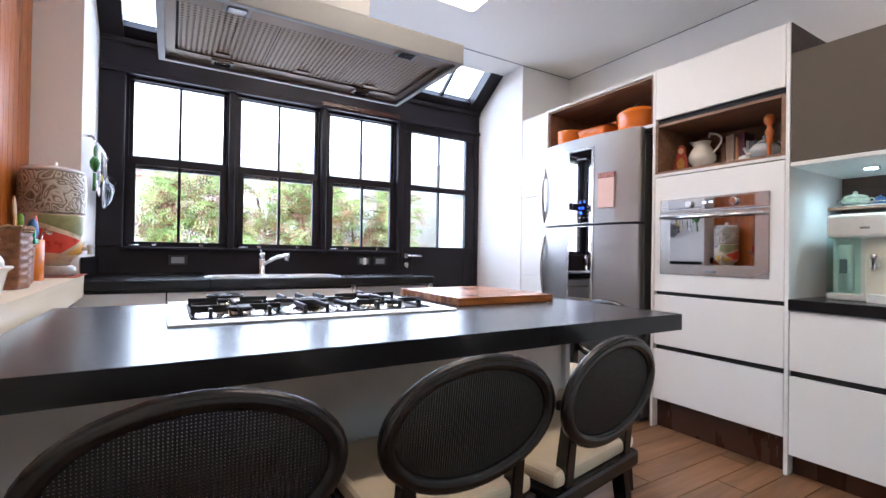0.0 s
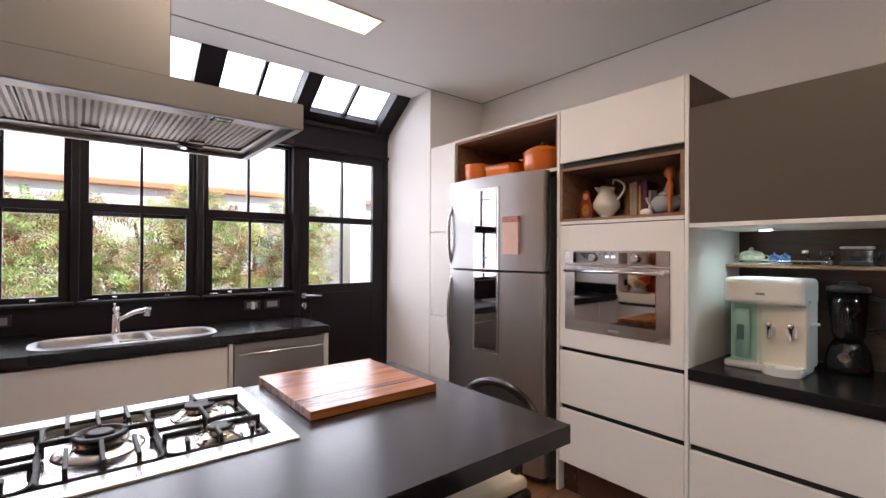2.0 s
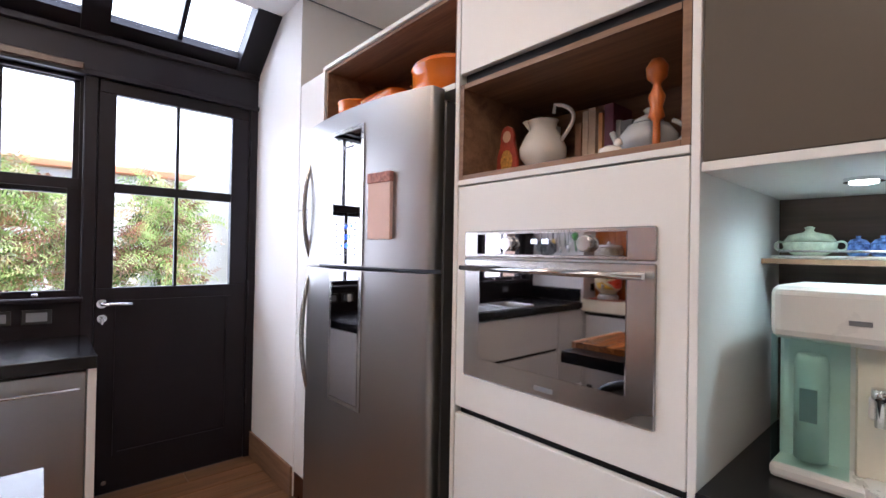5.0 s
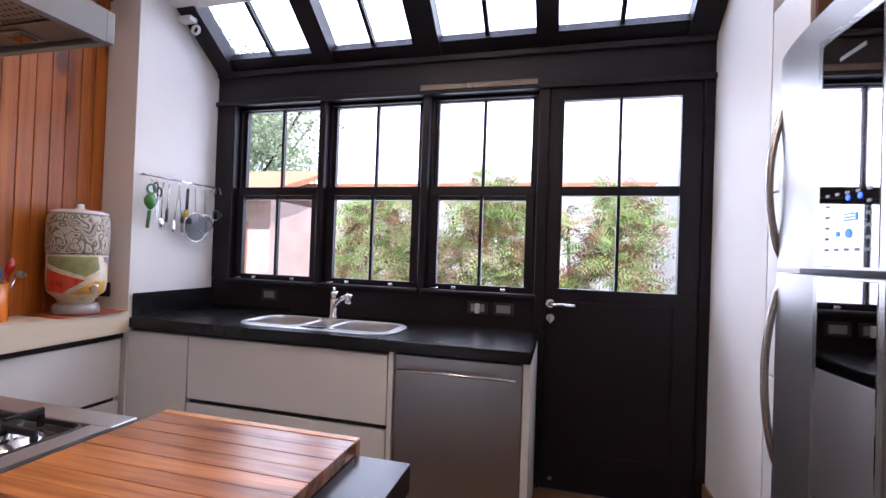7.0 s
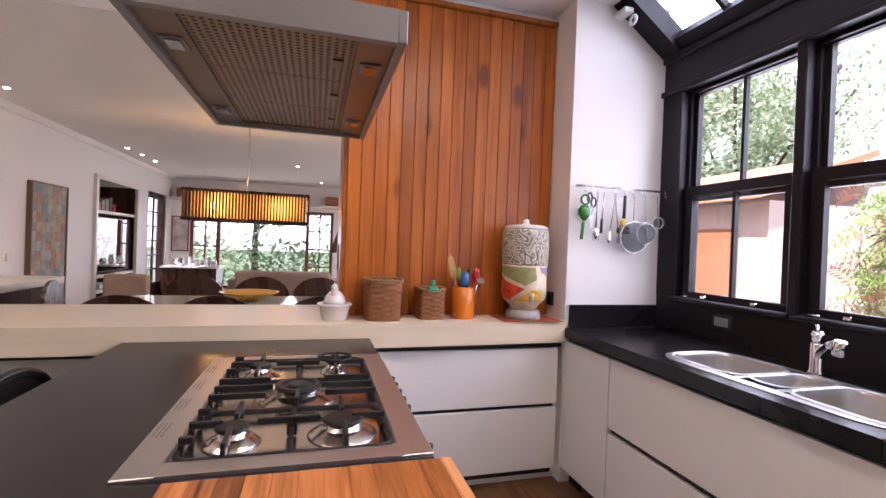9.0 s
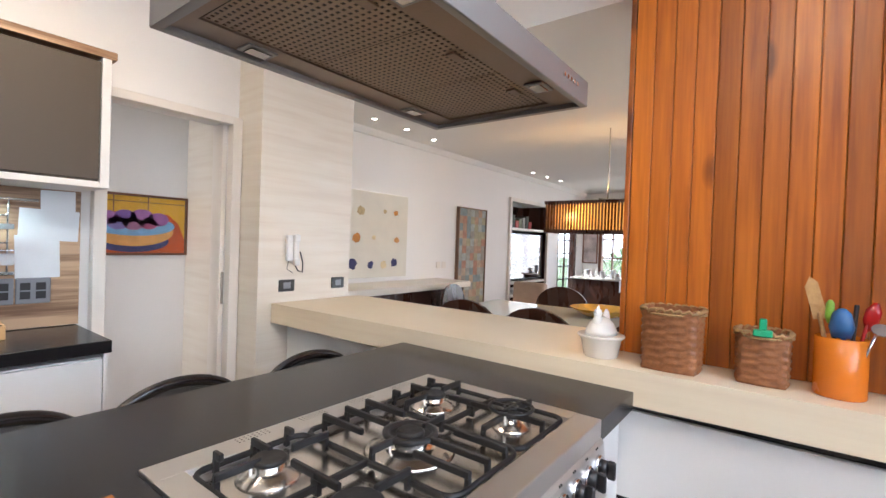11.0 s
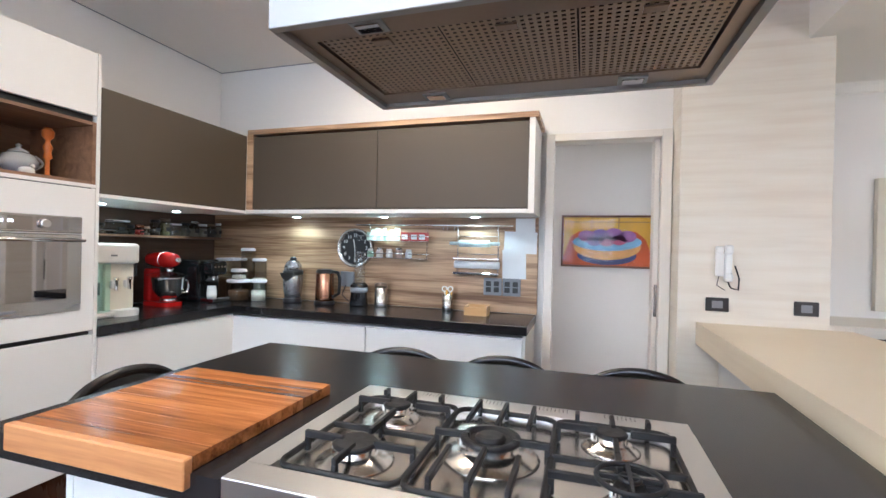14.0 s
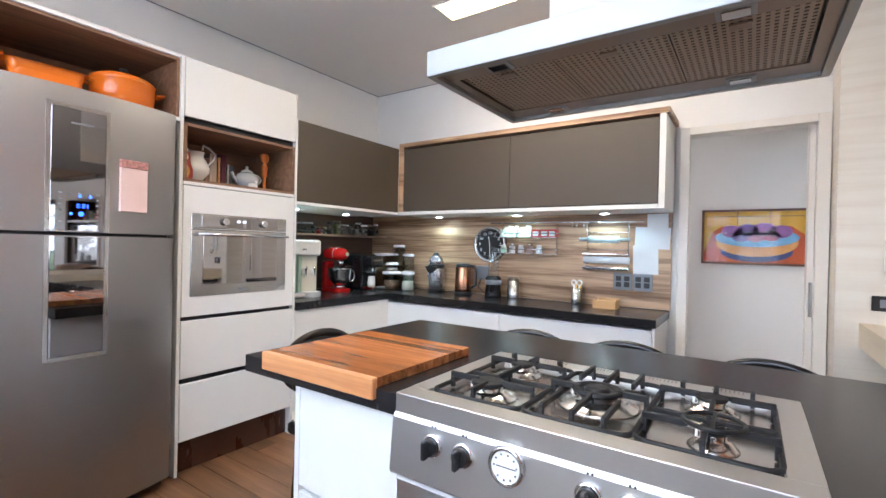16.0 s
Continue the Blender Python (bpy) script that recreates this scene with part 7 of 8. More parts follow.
part("wooden_spatula", merge(tube([(-3.14, -1.25, LZ + 0.03), (-3.15, -1.29, LZ + 0.24)], 0.006), moved(prism([(-0.018, 0), (0.018, 0), (0.016, 0.11), (0.0, 0.13), (-0.018, 0.10)], 0.006, "x", 0), pose(-3.153, -1.285, LZ + 0.22, 14, 0, 0))), M["bamboo"], cup, "wooden spatula")
part("red_spoon", merge(tube([(-3.12, -1.22, LZ + 0.03), (-3.11, -1.185, LZ + 0.22)], 0.005), moved(lathe([(0.004, 0), (0.018, 0.03), (0.018, 0.06), (0.006, 0.085)], (0, 0, 0), 14, 0.4, 1), pose(-3.11, -1.185, LZ + 0.20, -12, 0, 0))), M["red"], cup, "red silicone spoon")
part("blue_brush", merge(tube([(-3.11, -1.24, LZ + 0.03), (-3.10, -1.235, LZ + 0.19)], 0.006), lathe([(0.022, 0), (0.030, 0.03), (0.022, 0.07), (0.008, 0.085)], (-3.105, -1.24, LZ + 0.175), 16, 0.7, 1)), mat("blue_plastic", (0.03, 0.12, 0.30), 0.35), cup, "blue utensil head")
part("dark_handles", merge(tube([(-3.14, -1.22, LZ + 0.03), (-3.145, -1.205, LZ + 0.27)], 0.006), tube([(-3.14, -1.25, LZ + 0.03), (-3.15, -1.255, LZ + 0.25)], 0.005)), M["black_plastic"], cup)
part("green_whisk", lathe([(0.006, 0), (0.012, 0.02), (0.010, 0.06), (0.004, 0.07)], (-3.14, -1.265, LZ + 0.21), 12), mat("lime_plastic", (0.25, 0.48, 0.05), 0.35), cup)
part("ladle", merge(tube([(-3.11, -1.21, LZ + 0.05), (-3.085, -1.165, LZ + 0.21)], 0.004), moved(lathe([(0.006, 0), (0.020, 0.010), (0.022, 0.018)], (0, 0, 0), 14), pose(-3.08, -1.16, LZ + 0.20, 0, 40, 0))), M["chrome"], cup, "steel ladle")
solid("placemat", box(-3.236, -2.985, -1.045, -0.70, LZ, LZ + 0.003), mat("red_mat", (0.36, 0.07, 0.025), 0.8, vary=0.15, scale=50), "rust red mat under the ceramic urn", "mat")

urn = thing("ceramic_water_filter", (-3.13, -0.88, LZ + 0.0035), "hand-painted two-tier ceramic water filter", "water filter")


def scroll_glaze(name):
    """Carved scrolls in pale glaze."""
    m, n, l, b = base(name)
    tc = n.new("ShaderNodeTexCoord")
    t, w, r = n.new("ShaderNodeTexNoise"), n.new("ShaderNodeMath"), ramp(n, [(0.10, (0.20, 0.15, 0.10)), (0.45, (0.50, 0.45, 0.36)), (0.8, (0.60, 0.56, 0.48))])
    t.inputs["Scale"].default_value, t.inputs["Detail"].default_value, t.inputs["Distortion"].default_value = 11.0, 0.0, 1.6
    s = n.new("ShaderNodeMath")
    s.operation, w.operation = "MULTIPLY", "PINGPONG"
    s.inputs[1].default_value, w.inputs[1].default_value = 13.0, 1.0
    l.new(tc.outputs["Object"], t.inputs["Vector"])
    l.new(t.outputs["Fac"], s.inputs[0])
    l.new(s.outputs[0], w.inputs[0])
    l.new(w.outputs[0], r.inputs["Fac"])
    bp = n.new("ShaderNodeBump")
    bp.inputs["Strength"].default_value, bp.inputs["Distance"].default_value = 0.9, 0.004
    l.new(w.outputs[0], bp.inputs["Height"])
    l.new(bp.outputs["Normal"], b.inputs["Normal"])
    l.new(r.outputs["Color"], b.inputs["Base Color"])
    b.inputs["Roughness"].default_value = 0.35
    return m


def facet(corners, material, label):
    """A field of colour on the lower vessel; corners are (degrees, height from 0 to 1)."""
    bm = bmesh.new()
    bm.faces.new([bm.verts.new((d / 100, h, 0)) for d, h in corners])
    bmesh.ops.triangulate(bm, faces=bm.faces[:])
    bmesh.ops.subdivide_edges(bm, edges=bm.edges[:], cuts=9, use_grid_fill=True)
    for v in bm.verts:
        a, z = math.radians(v.co.x * 100), 0.105 + 0.216 * v.co.y
        q = 0.0016 + (0.130 - (0.12 - z) * 1.07 if z < 0.12 else 0.130 + (z - 0.12) * 0.14 if z < 0.17 else 0.137 + (z - 0.17) * 0.0065)
        v.co = (-3.13 + q * math.cos(a), -0.88 + q * math.sin(a), UZ + z)
    bmesh.ops.recalc_face_normals(bm, faces=bm.faces[:])
    for f in bm.faces:
        if f.normal.dot(f.calc_center_median() - Vector((-3.13, -0.88, UZ + 0.2))) < 0:
            f.normal_flip()
        f.smooth = True
    part("painted_facet", bm, material, vessel, label)


UZ = LZ + 0.0035
part("foot", lathe([(0.105, 0), (0.110, 0.01), (0.104, 0.045), (0.088, 0.055)], (-3.13, -0.88, UZ), 36), mat("grey_glaze", (0.34, 0.32, 0.30), 0.3, vary=0.2, scale=20), urn, "grey glazed foot")
vessel = part("lower_vessel", lathe([(0.080, 0.055), (0.085, 0.075), (0.098, 0.09), (0.130, 0.12), (0.137, 0.17), (0.138, 0.325)], (-3.13, -0.88, UZ), 36), mat("cream_glaze", (0.66, 0.56, 0.38), 0.3, vary=0.15, scale=30), urn, "cream lower vessel painted with coloured fields")
part("upper_vessel", lathe([(0.140, 0.326), (0.141, 0.335), (0.145, 0.44), (0.142, 0.52), (0.134, 0.54)], (-3.13, -0.88, UZ), 36), scroll_glaze("carved_glaze"), urn, "upper vessel with carved scroll relief")
part("lid", lathe([(0.134, 0.541), (0.136, 0.552), (0.110, 0.566), (0.03, 0.572), (0.018, 0.582), (0.020, 0.598), (0.008, 0.604)], (-3.13, -0.88, UZ), 36), M["porcelain"], urn, "cream lid with knob")
part("spigot", merge(tube([(-3.0, -0.90, UZ + 0.145), (-2.965, -0.905, UZ + 0.145)], 0.011, 10), lathe([(0.010, 0), (0.010, 0.03), (0.014, 0.034), (0.014, 0.05)], (-2.963, -0.905, UZ + 0.115), 12)), M["porcelain"], urn, "small white tap")
RED_G, SAGE_G = mat("red_glaze", (0.62, 0.06, 0.03), 0.3, vary=0.2, scale=25), mat("sage_glaze", (0.30, 0.31, 0.13), 0.35, vary=0.25, scale=25)
AMBER_G, LILAC_G = mat("amber_glaze", (0.70, 0.40, 0.05), 0.3, vary=0.2, scale=25), mat("lilac_glaze", (0.36, 0.30, 0.48), 0.3, vary=0.2, scale=25)
for turn_by in (0, 180):
    facet([(turn_by - 104, 0.80), (turn_by - 21, 0.47), (turn_by + 8, 0.64), (turn_by + 2, 0.97), (turn_by - 104, 0.97)], SAGE_G, "sage green field")
    facet([(turn_by - 104, 0.10), (turn_by - 65, 0.06), (turn_by - 22, 0.38), (turn_by - 104, 0.67)], RED_G, "red field")
    facet([(turn_by - 54, 0.03), (turn_by + 22, 0.03), (turn_by + 28, 0.30), (turn_by - 2, 0.36)], AMBER_G, "amber field")
    facet([(turn_by + 14, 0.97), (turn_by + 22, 0.84), (turn_by + 46, 0.72), (turn_by + 52, 0.97)], LILAC_G, "lilac field")
facet([(-168, 0.06), (-112, 0.10), (-112, 0.52), (-150, 0.70)], AMBER_G, "amber field")
urn.scale = (0.91, 0.91, 0.925)
urn.location.x, urn.location.y = -3.105, -0.885

# ---- utensil rail on the west pier ----
RX = -2.99
ur = thing("utensil_rail", (RX, -0.33, 1.66), "thin steel rail with hooks on the white pier", "rail")
part("bar", tube([(RX, -0.64, 1.681), (RX, -0.03, 1.681)], 0.0065), M["chrome"], ur)
for y in (-0.62, -0.05):
    part("bracket", tube([(-3.029, y, 1.681), (RX, y, 1.681)], 0.007), M["chrome"], ur)
HOOKS = (-0.595, -0.555, -0.515, -0.475, -0.40, -0.335, -0.285, -0.22, -0.20, -0.15, -0.10, -0.055)
for y in HOOKS:
    part("hook", tube([(RX - 0.008, y, 1.678), (RX, y, 1.690), (RX + 0.009, y, 1.68), (RX + 0.009, y, 1.655), (RX + 0.016, y, 1.644), (RX + 0.024, y, 1.655)], 0.0022, 6), M["chrome"], ur)
KX = RX + 0.014


def hung(name, y, label):
    return thing(name, (KX, y, 1.645), label, "utensil", "hanging utensils")


o = hung("citrus_squeezer", -0.595, "green enamel citrus squeezer on a hook")
part("body", merge(tube([(KX, -0.61, 1.38), (KX, -0.60, 1.48)], 0.009), lathe([(0.01, 0), (0.034, 0.03), (0.036, 0.06), (0.02, 0.085)], (KX, -0.597, 1.485), 18, 0.7, 1), ring((KX, -0.593, 1.602), 0.026, 0.006, "x", 18)), mat("green_enamel", (0.05, 0.22, 0.045), 0.25), o)
o = hung("kitchen_scissors", -0.555, "steel kitchen scissors with dark handles on a hook")
part("handle", ring((KX, -0.565, 1.615), 0.018, 0.005, "x", 16, 0.8, 1.5), M["black_plastic"], o)
part("handle", ring((KX, -0.54, 1.59), 0.018, 0.005, "x", 16, 0.8, 1.5), M["black_plastic"], o)
part("blades", merge(moved(prism([(-0.006, 0), (0.006, 0), (0.0, -0.15)], 0.002, "x", 0), pose(KX, -0.556, 1.57)), moved(prism([(-0.006, 0), (0.006, 0), (0.004, -0.14)], 0.002, "x", 0.002), pose(KX, -0.548, 1.57))), M["steel"], o)
o = hung("pasta_fork", -0.515, "steel pasta fork on a hook")
part("shaft", tube([(KX, -0.515, 1.65), (KX, -0.52, 1.44)], 0.0045), M["steel"], o)
part("head", merge(moved(lathe([(0.006, 0), (0.022, 0.03), (0.016, 0.06)], (0, 0, 0), 14, 0.35, 1), pose(KX, -0.52, 1.385)), *[tube([(KX, -0.54 + 0.012 * k, 1.40), (KX + 0.012, -0.54 + 0.012 * k, 1.375)], 0.002, 5) for k in range(4)]), M["steel"], o)
o = hung("potato_masher", -0.475, "dark-handled masher on a hook")
part("shaft", tube([(KX, -0.475, 1.65), (KX, -0.482, 1.50)], 0.004), M["steel"], o)
part("grip", tube([(KX, -0.482, 1.50), (KX, -0.486, 1.42)], 0.008), M["black_plastic"], o)
o = hung("serving_tongs", -0.40, "steel tongs with two paddles on a hook")
for dy in (-0.018, 0.018):
    part("arm", merge(tube([(KX, -0.40, 1.65), (KX, -0.40 + dy * 0.4, 1.57), (KX, -0.40 + dy * 1.6, 1.43)], 0.004), moved(lathe([(0.004, 0), (0.015, 0.02), (0.015, 0.05), (0.006, 0.075)], (0, 0, 0), 12, 0.3, 1), pose(KX, -0.40 + dy * 1.8, 1.365))), M["steel"], o)
o = hung("basting_brush", -0.335, "black-handled brush with yellow bristles on a hook")
part("handle", tube([(KX, -0.335, 1.64), (KX, -0.338, 1.51)], 0.009), M["black_plastic"], o)
part("bristles", lathe([(0.010, 0.05), (0.022, 0.03), (0.026, 0.0)], (KX, -0.34, 1.46), 14, 0.5, 1), mat("yellow_bristle", (0.60, 0.42, 0.07), 0.7), o)
part("tip", box(KX - 0.012, KX + 0.012, -0.378, -0.302, 1.422, 1.462, 0.004), M["black_plastic"], o)


MESH = clear_glass("steel_mesh", (0.66, 0.67, 0.69), 0.4)


def sieve(y, z, r, name, label):
    s = hung(name, y, label)
    part("rim", ring((KX + 0.012, y, z), r, 0.0045, "x", 26), M["steel"], s)
    part("handle", tube([(KX, y, 1.648), (KX + 0.006, y, z + r)], 0.0028, 6), M["steel"], s)
    part("mesh_bowl", moved(lathe([(r * 0.97, 0), (r * 0.8, 0.02), (r * 0.45, 0.038), (r * 0.1, 0.044)], (0, 0, 0), 22), pose(KX + 0.012, y, z, 0, 90, 0)), MESH, s)


sieve(-0.275, 1.405, 0.092, "sieve", "large steel mesh sieve on a hook")
sieve(-0.195, 1.43, 0.062, "sieve", "medium steel mesh sieve on a hook")
sieve(-0.115, 1.495, 0.036, "sieve", "small steel mesh sieve on a hook")

# ---- south wall: pocket door, hall picture, intercom ----
dr = thing("door_2", (-2.46, -4.16, 0), "white cased doorway with sliding pocket door", "door", kind="structure")
part("casing", merge(box(-2.147, -2.092, -4.172, -4.110, 0.0, 2.060, 0.003), box(-2.845, -2.785, -4.172, -4.110, 0.0, 2.060, 0.003), box(-2.785, -2.147, -4.172, -4.110, 2.012, 2.060, 0.003)), M["trim"], dr)
part("pocket_edge", box(-2.784, -2.754, -4.30, -4.176, 0.003, 2.02, 0.002), M["trim"], dr)
part("flush_pull", box(-2.782, -2.764, -4.175, -4.171, 0.90, 1.10, 0.002), M["steel"], dr, "steel flush pull")
hp = thing("hall_picture", (-2.51, -4.86, 1.175), "framed painting of a fruit bowl in bright colours", "picture")
part("frame", frame_box(-2.85, -2.165, -4.869, -4.845, 1.175, 1.585, 0.016), wood("picture_frame", (0.10, 0.04, 0.02), (0.22, 0.10, 0.05), "x"), hp, "thin dark wood frame")
part("ground_yellow", box(-2.834, -2.181, -4.868, -4.858, 1.191, 1.569), mat("yellow_paint", (0.72, 0.42, 0.03), 0.4, vary=0.12, scale=8), hp)
OV = lambda cx, cz, rx, rz: [(cx + rx * math.cos(2 * math.pi * k / 30), cz + rz * math.sin(2 * math.pi * k / 30)) for k in range(30)]
part("table_red", prism([(-2.834, 1.191), (-2.181, 1.191), (-2.181, 1.26), (-2.24, 1.42), (-2.30, 1.46), (-2.72, 1.46), (-2.79, 1.40), (-2.834, 1.28)], 0.002, "y", -4.858), mat("red_paint", (0.55, 0.10, 0.02), 0.4, vary=0.15, scale=9), hp)
part("bowl_shadow", prism(OV(-2.51, 1.27, 0.22, 0.075), 0.002, "y", -4.856), mat("navy_paint", (0.04, 0.05, 0.16), 0.4, vary=0.2), hp)
part("bowl", prism(OV(-2.51, 1.34, 0.25, 0.105), 0.002, "y", -4.854), mat("peach_paint", (0.70, 0.36, 0.10), 0.4, vary=0.2, scale=14), hp)
part("bowl_band", prism(OV(-2.51, 1.375, 0.255, 0.07), 0.002, "y", -4.852), mat("sky_paint", (0.20, 0.42, 0.66), 0.4, vary=0.2, scale=14), hp)
for cx, cz, r, c in ((-2.66, 1.42, 0.065, (0.30, 0.12, 0.35)), (-2.56, 1.435, 0.07, (0.34, 0.14, 0.40)), (-2.46, 1.43, 0.065, (0.22, 0.12, 0.42)), (-2.36, 1.42, 0.065, (0.36, 0.16, 0.42)), (-2.60, 1.39, 0.055, (0.42, 0.10, 0.22)), (-2.42, 1.385, 0.06, (0.24, 0.20, 0.50)), (-2.51, 1.385, 0.06, (0.45, 0.20, 0.34))):
    part("fruit", prism(OV(cx, cz, r, r * 0.7), 0.0015, "y", -4.850), mat("fruit_paint", c, 0.4, vary=0.2, scale=20), hp)
part("window_bars", merge(box(-2.60, -2.594, -4.857, -4.855, 1.46, 1.569), box(-2.40, -2.394, -4.857, -4.855, 1.46, 1.569), box(-2.834, -2.181, -4.857, -4.855, 1.53, 1.535)), M["walnut"], hp)
gp = part("glazing", box(-2.834, -2.181, -4.8475, -4.8465, 1.191, 1.569), clear_glass("picture_glass", (1, 1, 1), 0.03, 0.012), hp)
gp.visible_shadow = False
ph = thing("intercom_phone", (-3.05, -3.885, 1.14), "white wall intercom handset with black cord", "intercom")
part("cradle", box(-3.085, -3.03, -3.898, -3.87, 1.18, 1.345, 0.008, 2), M["white_plastic"], ph)
part("handset", merge(box(-3.105, -3.068, -3.885, -3.850, 1.155, 1.35, 0.012, 3), box(-3.107, -3.066, -3.872, -3.842, 1.30, 1.352, 0.010, 2), box(-3.107, -3.066, -3.872, -3.842, 1.153, 1.20, 0.010, 2)), M["white_plastic"], ph, "white handset")
part("cord", tube([(-3.087, -3.87, 1.155), (-3.10, -3.86, 1.12), (-3.135, -3.86, 1.11), (-3.14, -3.865, 1.17), (-3.12, -3.868, 1.24)], 0.004, 6), M["black_plastic"], ph, "coiled black cord")
part("wire", tube([(-3.05, -3.89, 1.18), (-3.04, -3.888, 1.13), (-3.08, -3.886, 1.105)], 0.002, 6), M["black_plastic"], ph)
for x0, x1 in ((-3.102, -2.989), (-3.511, -3.401)):
    sp = thing("switch_plate", ((x0 + x1) / 2, -3.895, 0.987), "dark grey socket plate on the travertine pillar", "socket", "pillar sockets")
    part("plate", box(x0, x1, -3.899, -3.890, 0.987, 1.062, 0.003), M["black_plastic"], sp)
    part("insert", box(x0 + 0.03, x1 - 0.03, -3.890, -3.888, 1.005, 1.045, 0.001), M["grey_plastic"], sp)
setting("baseboard", merge(box(0.025, 0.0385, -0.70, -0.05, 0.0, 0.16, 0.002), box(-2.88, -2.862, -4.17, -3.91, 0.0, 0.12)), M["walnut"], "brown wooden baseboard")
ml = thing("wall_sensor", (-2.97, -0.36, 2.64), "small white curtain hook bracket at the sloping glass", "bracket")
part("bracket", merge(box(-3.028, -2.93, -0.42, -0.36, 2.66, 2.69, 0.004), ring((-2.95, -0.35, 2.63), 0.025, 0.009, "y", 16)), M["white_plastic"], ml)

# ---- dining room seen over the ledge ----
side = thing("sideboard", (-4.6, -4.4, 0), "dark brown sideboard with pale stone top", "sideboard")
part("body", box(-5.60, -3.62, -4.735, -4.28, 0.05, 0.84, 0.003), M["brown_wood"], side)
part("stone_top", box(-5.68, -3.61, -4.738, -4.24, 0.842, 0.905, 0.003), M["travertine"], side, "pale stone top")
part("plinth", box(-5.55, -3.66, -4.70, -4.33, 0.0, 0.05), M["black_gap"], side)
p1 = thing("abstract_painting", (-4.56, -4.72, 0.98), "pale canvas with scattered small ochre and indigo blots", "painting")
part("canvas", box(-5.072, -4.142, -4.738, -4.695, 0.955, 1.815, 0.003), mat("cream_canvas", (0.72, 0.68, 0.58), 0.8, vary=0.05, scale=6, bump=0.05), p1)
OCH, IND, TAN, PALE = mat("ochre_blot", (0.52, 0.22, 0.04), 0.6, vary=0.3, scale=30), mat("indigo_blot", (0.035, 0.035, 0.12), 0.6, vary=0.3, scale=30), mat("tan_blot", (0.50, 0.38, 0.20), 0.7, vary=0.3, scale=30), mat("pale_blot", (0.72, 0.60, 0.36), 0.8, vary=0.2, scale=14)
rb = random.Random(3)
for u, v, r, c in ((0.26, 0.77, 0.055, TAN), (0.62, 0.79, 0.025, TAN), (0.80, 0.78, 0.036, OCH), (0.21, 0.46, 0.055, OCH), (0.46, 0.47, 0.03, PALE), (0.82, 0.45, 0.040, OCH), (0.16, 0.17, 0.065, IND), (0.42, 0.15, 0.045, IND), (0.79, 0.17, 0.055, IND), (0.62, 0.15, 0.05, PALE)):
    cx, cz = -4.142 - 0.93 * u, 0.955 + 0.86 * v
    pts = [(cx + r * rb.uniform(0.7, 1.1) * math.cos(2 * math.pi * k / 14), cz + r * rb.uniform(0.65, 1.0) * math.sin(2 * math.pi * k / 14)) for k in range(14)]
    part("blot", prism(pts, 0.0015, "y", -4.695), c, p1)
p2 = thing("mosaic_painting", (-6.45, -4.72, 0.45), "tall painting of muted coloured patches in thin frame", "painting")
part("frame", frame_box(-6.71, -6.05, -4.738, -4.69, 0.42, 1.80, 0.014), wood("thin_frame", (0.12, 0.06, 0.03), (0.25, 0.13, 0.07), "z"), p2)
pc = [mat("patch_%d" % k, c, 0.7, vary=0.25, scale=18) for k, c in enumerate(((0.42, 0.26, 0.17), (0.36, 0.32, 0.20), (0.32, 0.31, 0.26), (0.45, 0.33, 0.22), (0.40, 0.20, 0.13), (0.30, 0.27, 0.22), (0.36, 0.37, 0.33), (0.22, 0.27, 0.26)))]
for i in range(7):
    for j in range(14):
        x0, z0 = -6.696 + 0.632 / 7 * i, 0.434 + 1.352 / 14 * j
        part("patch", box(x0, x0 + 0.632 / 7, -4.737, -4.705 + 0.002 * ((i + j) % 2), z0, z0 + 1.352 / 14), rb.choice(pc), p2)
swd = thing("switch_plate", (-5.75, -4.735, 1.02), "cream switch plates on the dining wall", "switch")
part("plate", merge(box(-5.74, -5.66, -4.739, -4.73, 1.02, 1.10, 0.003), box(-5.85, -5.77, -4.739, -4.73, 1.02, 1.10, 0.003)), M["trim"], swd)
tvn = thing("media_niche", (-8.1, -5.0, 0.30), "white wall niche with shelves round a television", "shelving")
part("surround", merge(box(-7.46, -7.40, -4.74, -4.70, 0.28, 2.06, 0.002), box(-8.82, -8.76, -4.74, -4.70, 0.28, 2.06, 0.002), box(-8.76, -7.46, -4.74, -4.70, 2.0, 2.06, 0.002)), M["trim"], tvn)
part("dark_lining", merge(box(-8.79, -7.43, -5.249, -5.22, 0.30, 2.01), box(-8.798, -8.79, -5.22, -4.76, 0.30, 2.015), box(-7.43, -7.422, -5.22, -4.76, 0.30, 2.015)), M["brown_wood"], tvn)
for z in (0.52, 0.72, 1.57):
    part("shelf", box(-8.79, -7.43, -5.21, -4.75, z, z + 0.04, 0.002), M["trim"], tvn)
tv = thing("television", (-8.1, -4.9, 0.77), "large flat television with glossy dark screen", "television")
part("casing", box(-8.74, -7.48, -4.83, -4.78, 0.785, 1.53, 0.006), M["black_plastic"], tv)
part("screen", box(-8.72, -7.50, -4.78, -4.776, 0.805, 1.51), M["oven_glass"], tv, "glossy reflecting screen")
part("stand", merge(box(-8.2, -8.0, -4.83, -4.79, 0.761, 0.79), box(-8.35, -7.85, -4.90, -4.76, 0.7605, 0.772, 0.004)), M["black_plastic"], tv)
for k in range(9):
    x = -7.55 - 0.12 * k
    solid("book", box(x - 0.05, x + 0.05, -5.10, -4.92, 1.6105, 1.6105 + 0.13 + 0.03 * (k % 4), 0.003), JARC[k % 4], "book on the niche shelf", "book", "niche books")
solid("set_top_box", box(-8.2, -7.85, -5.05, -4.82, 0.5605, 0.62, 0.006), M["white_plastic"], "white media box on the niche shelf", "electronics")
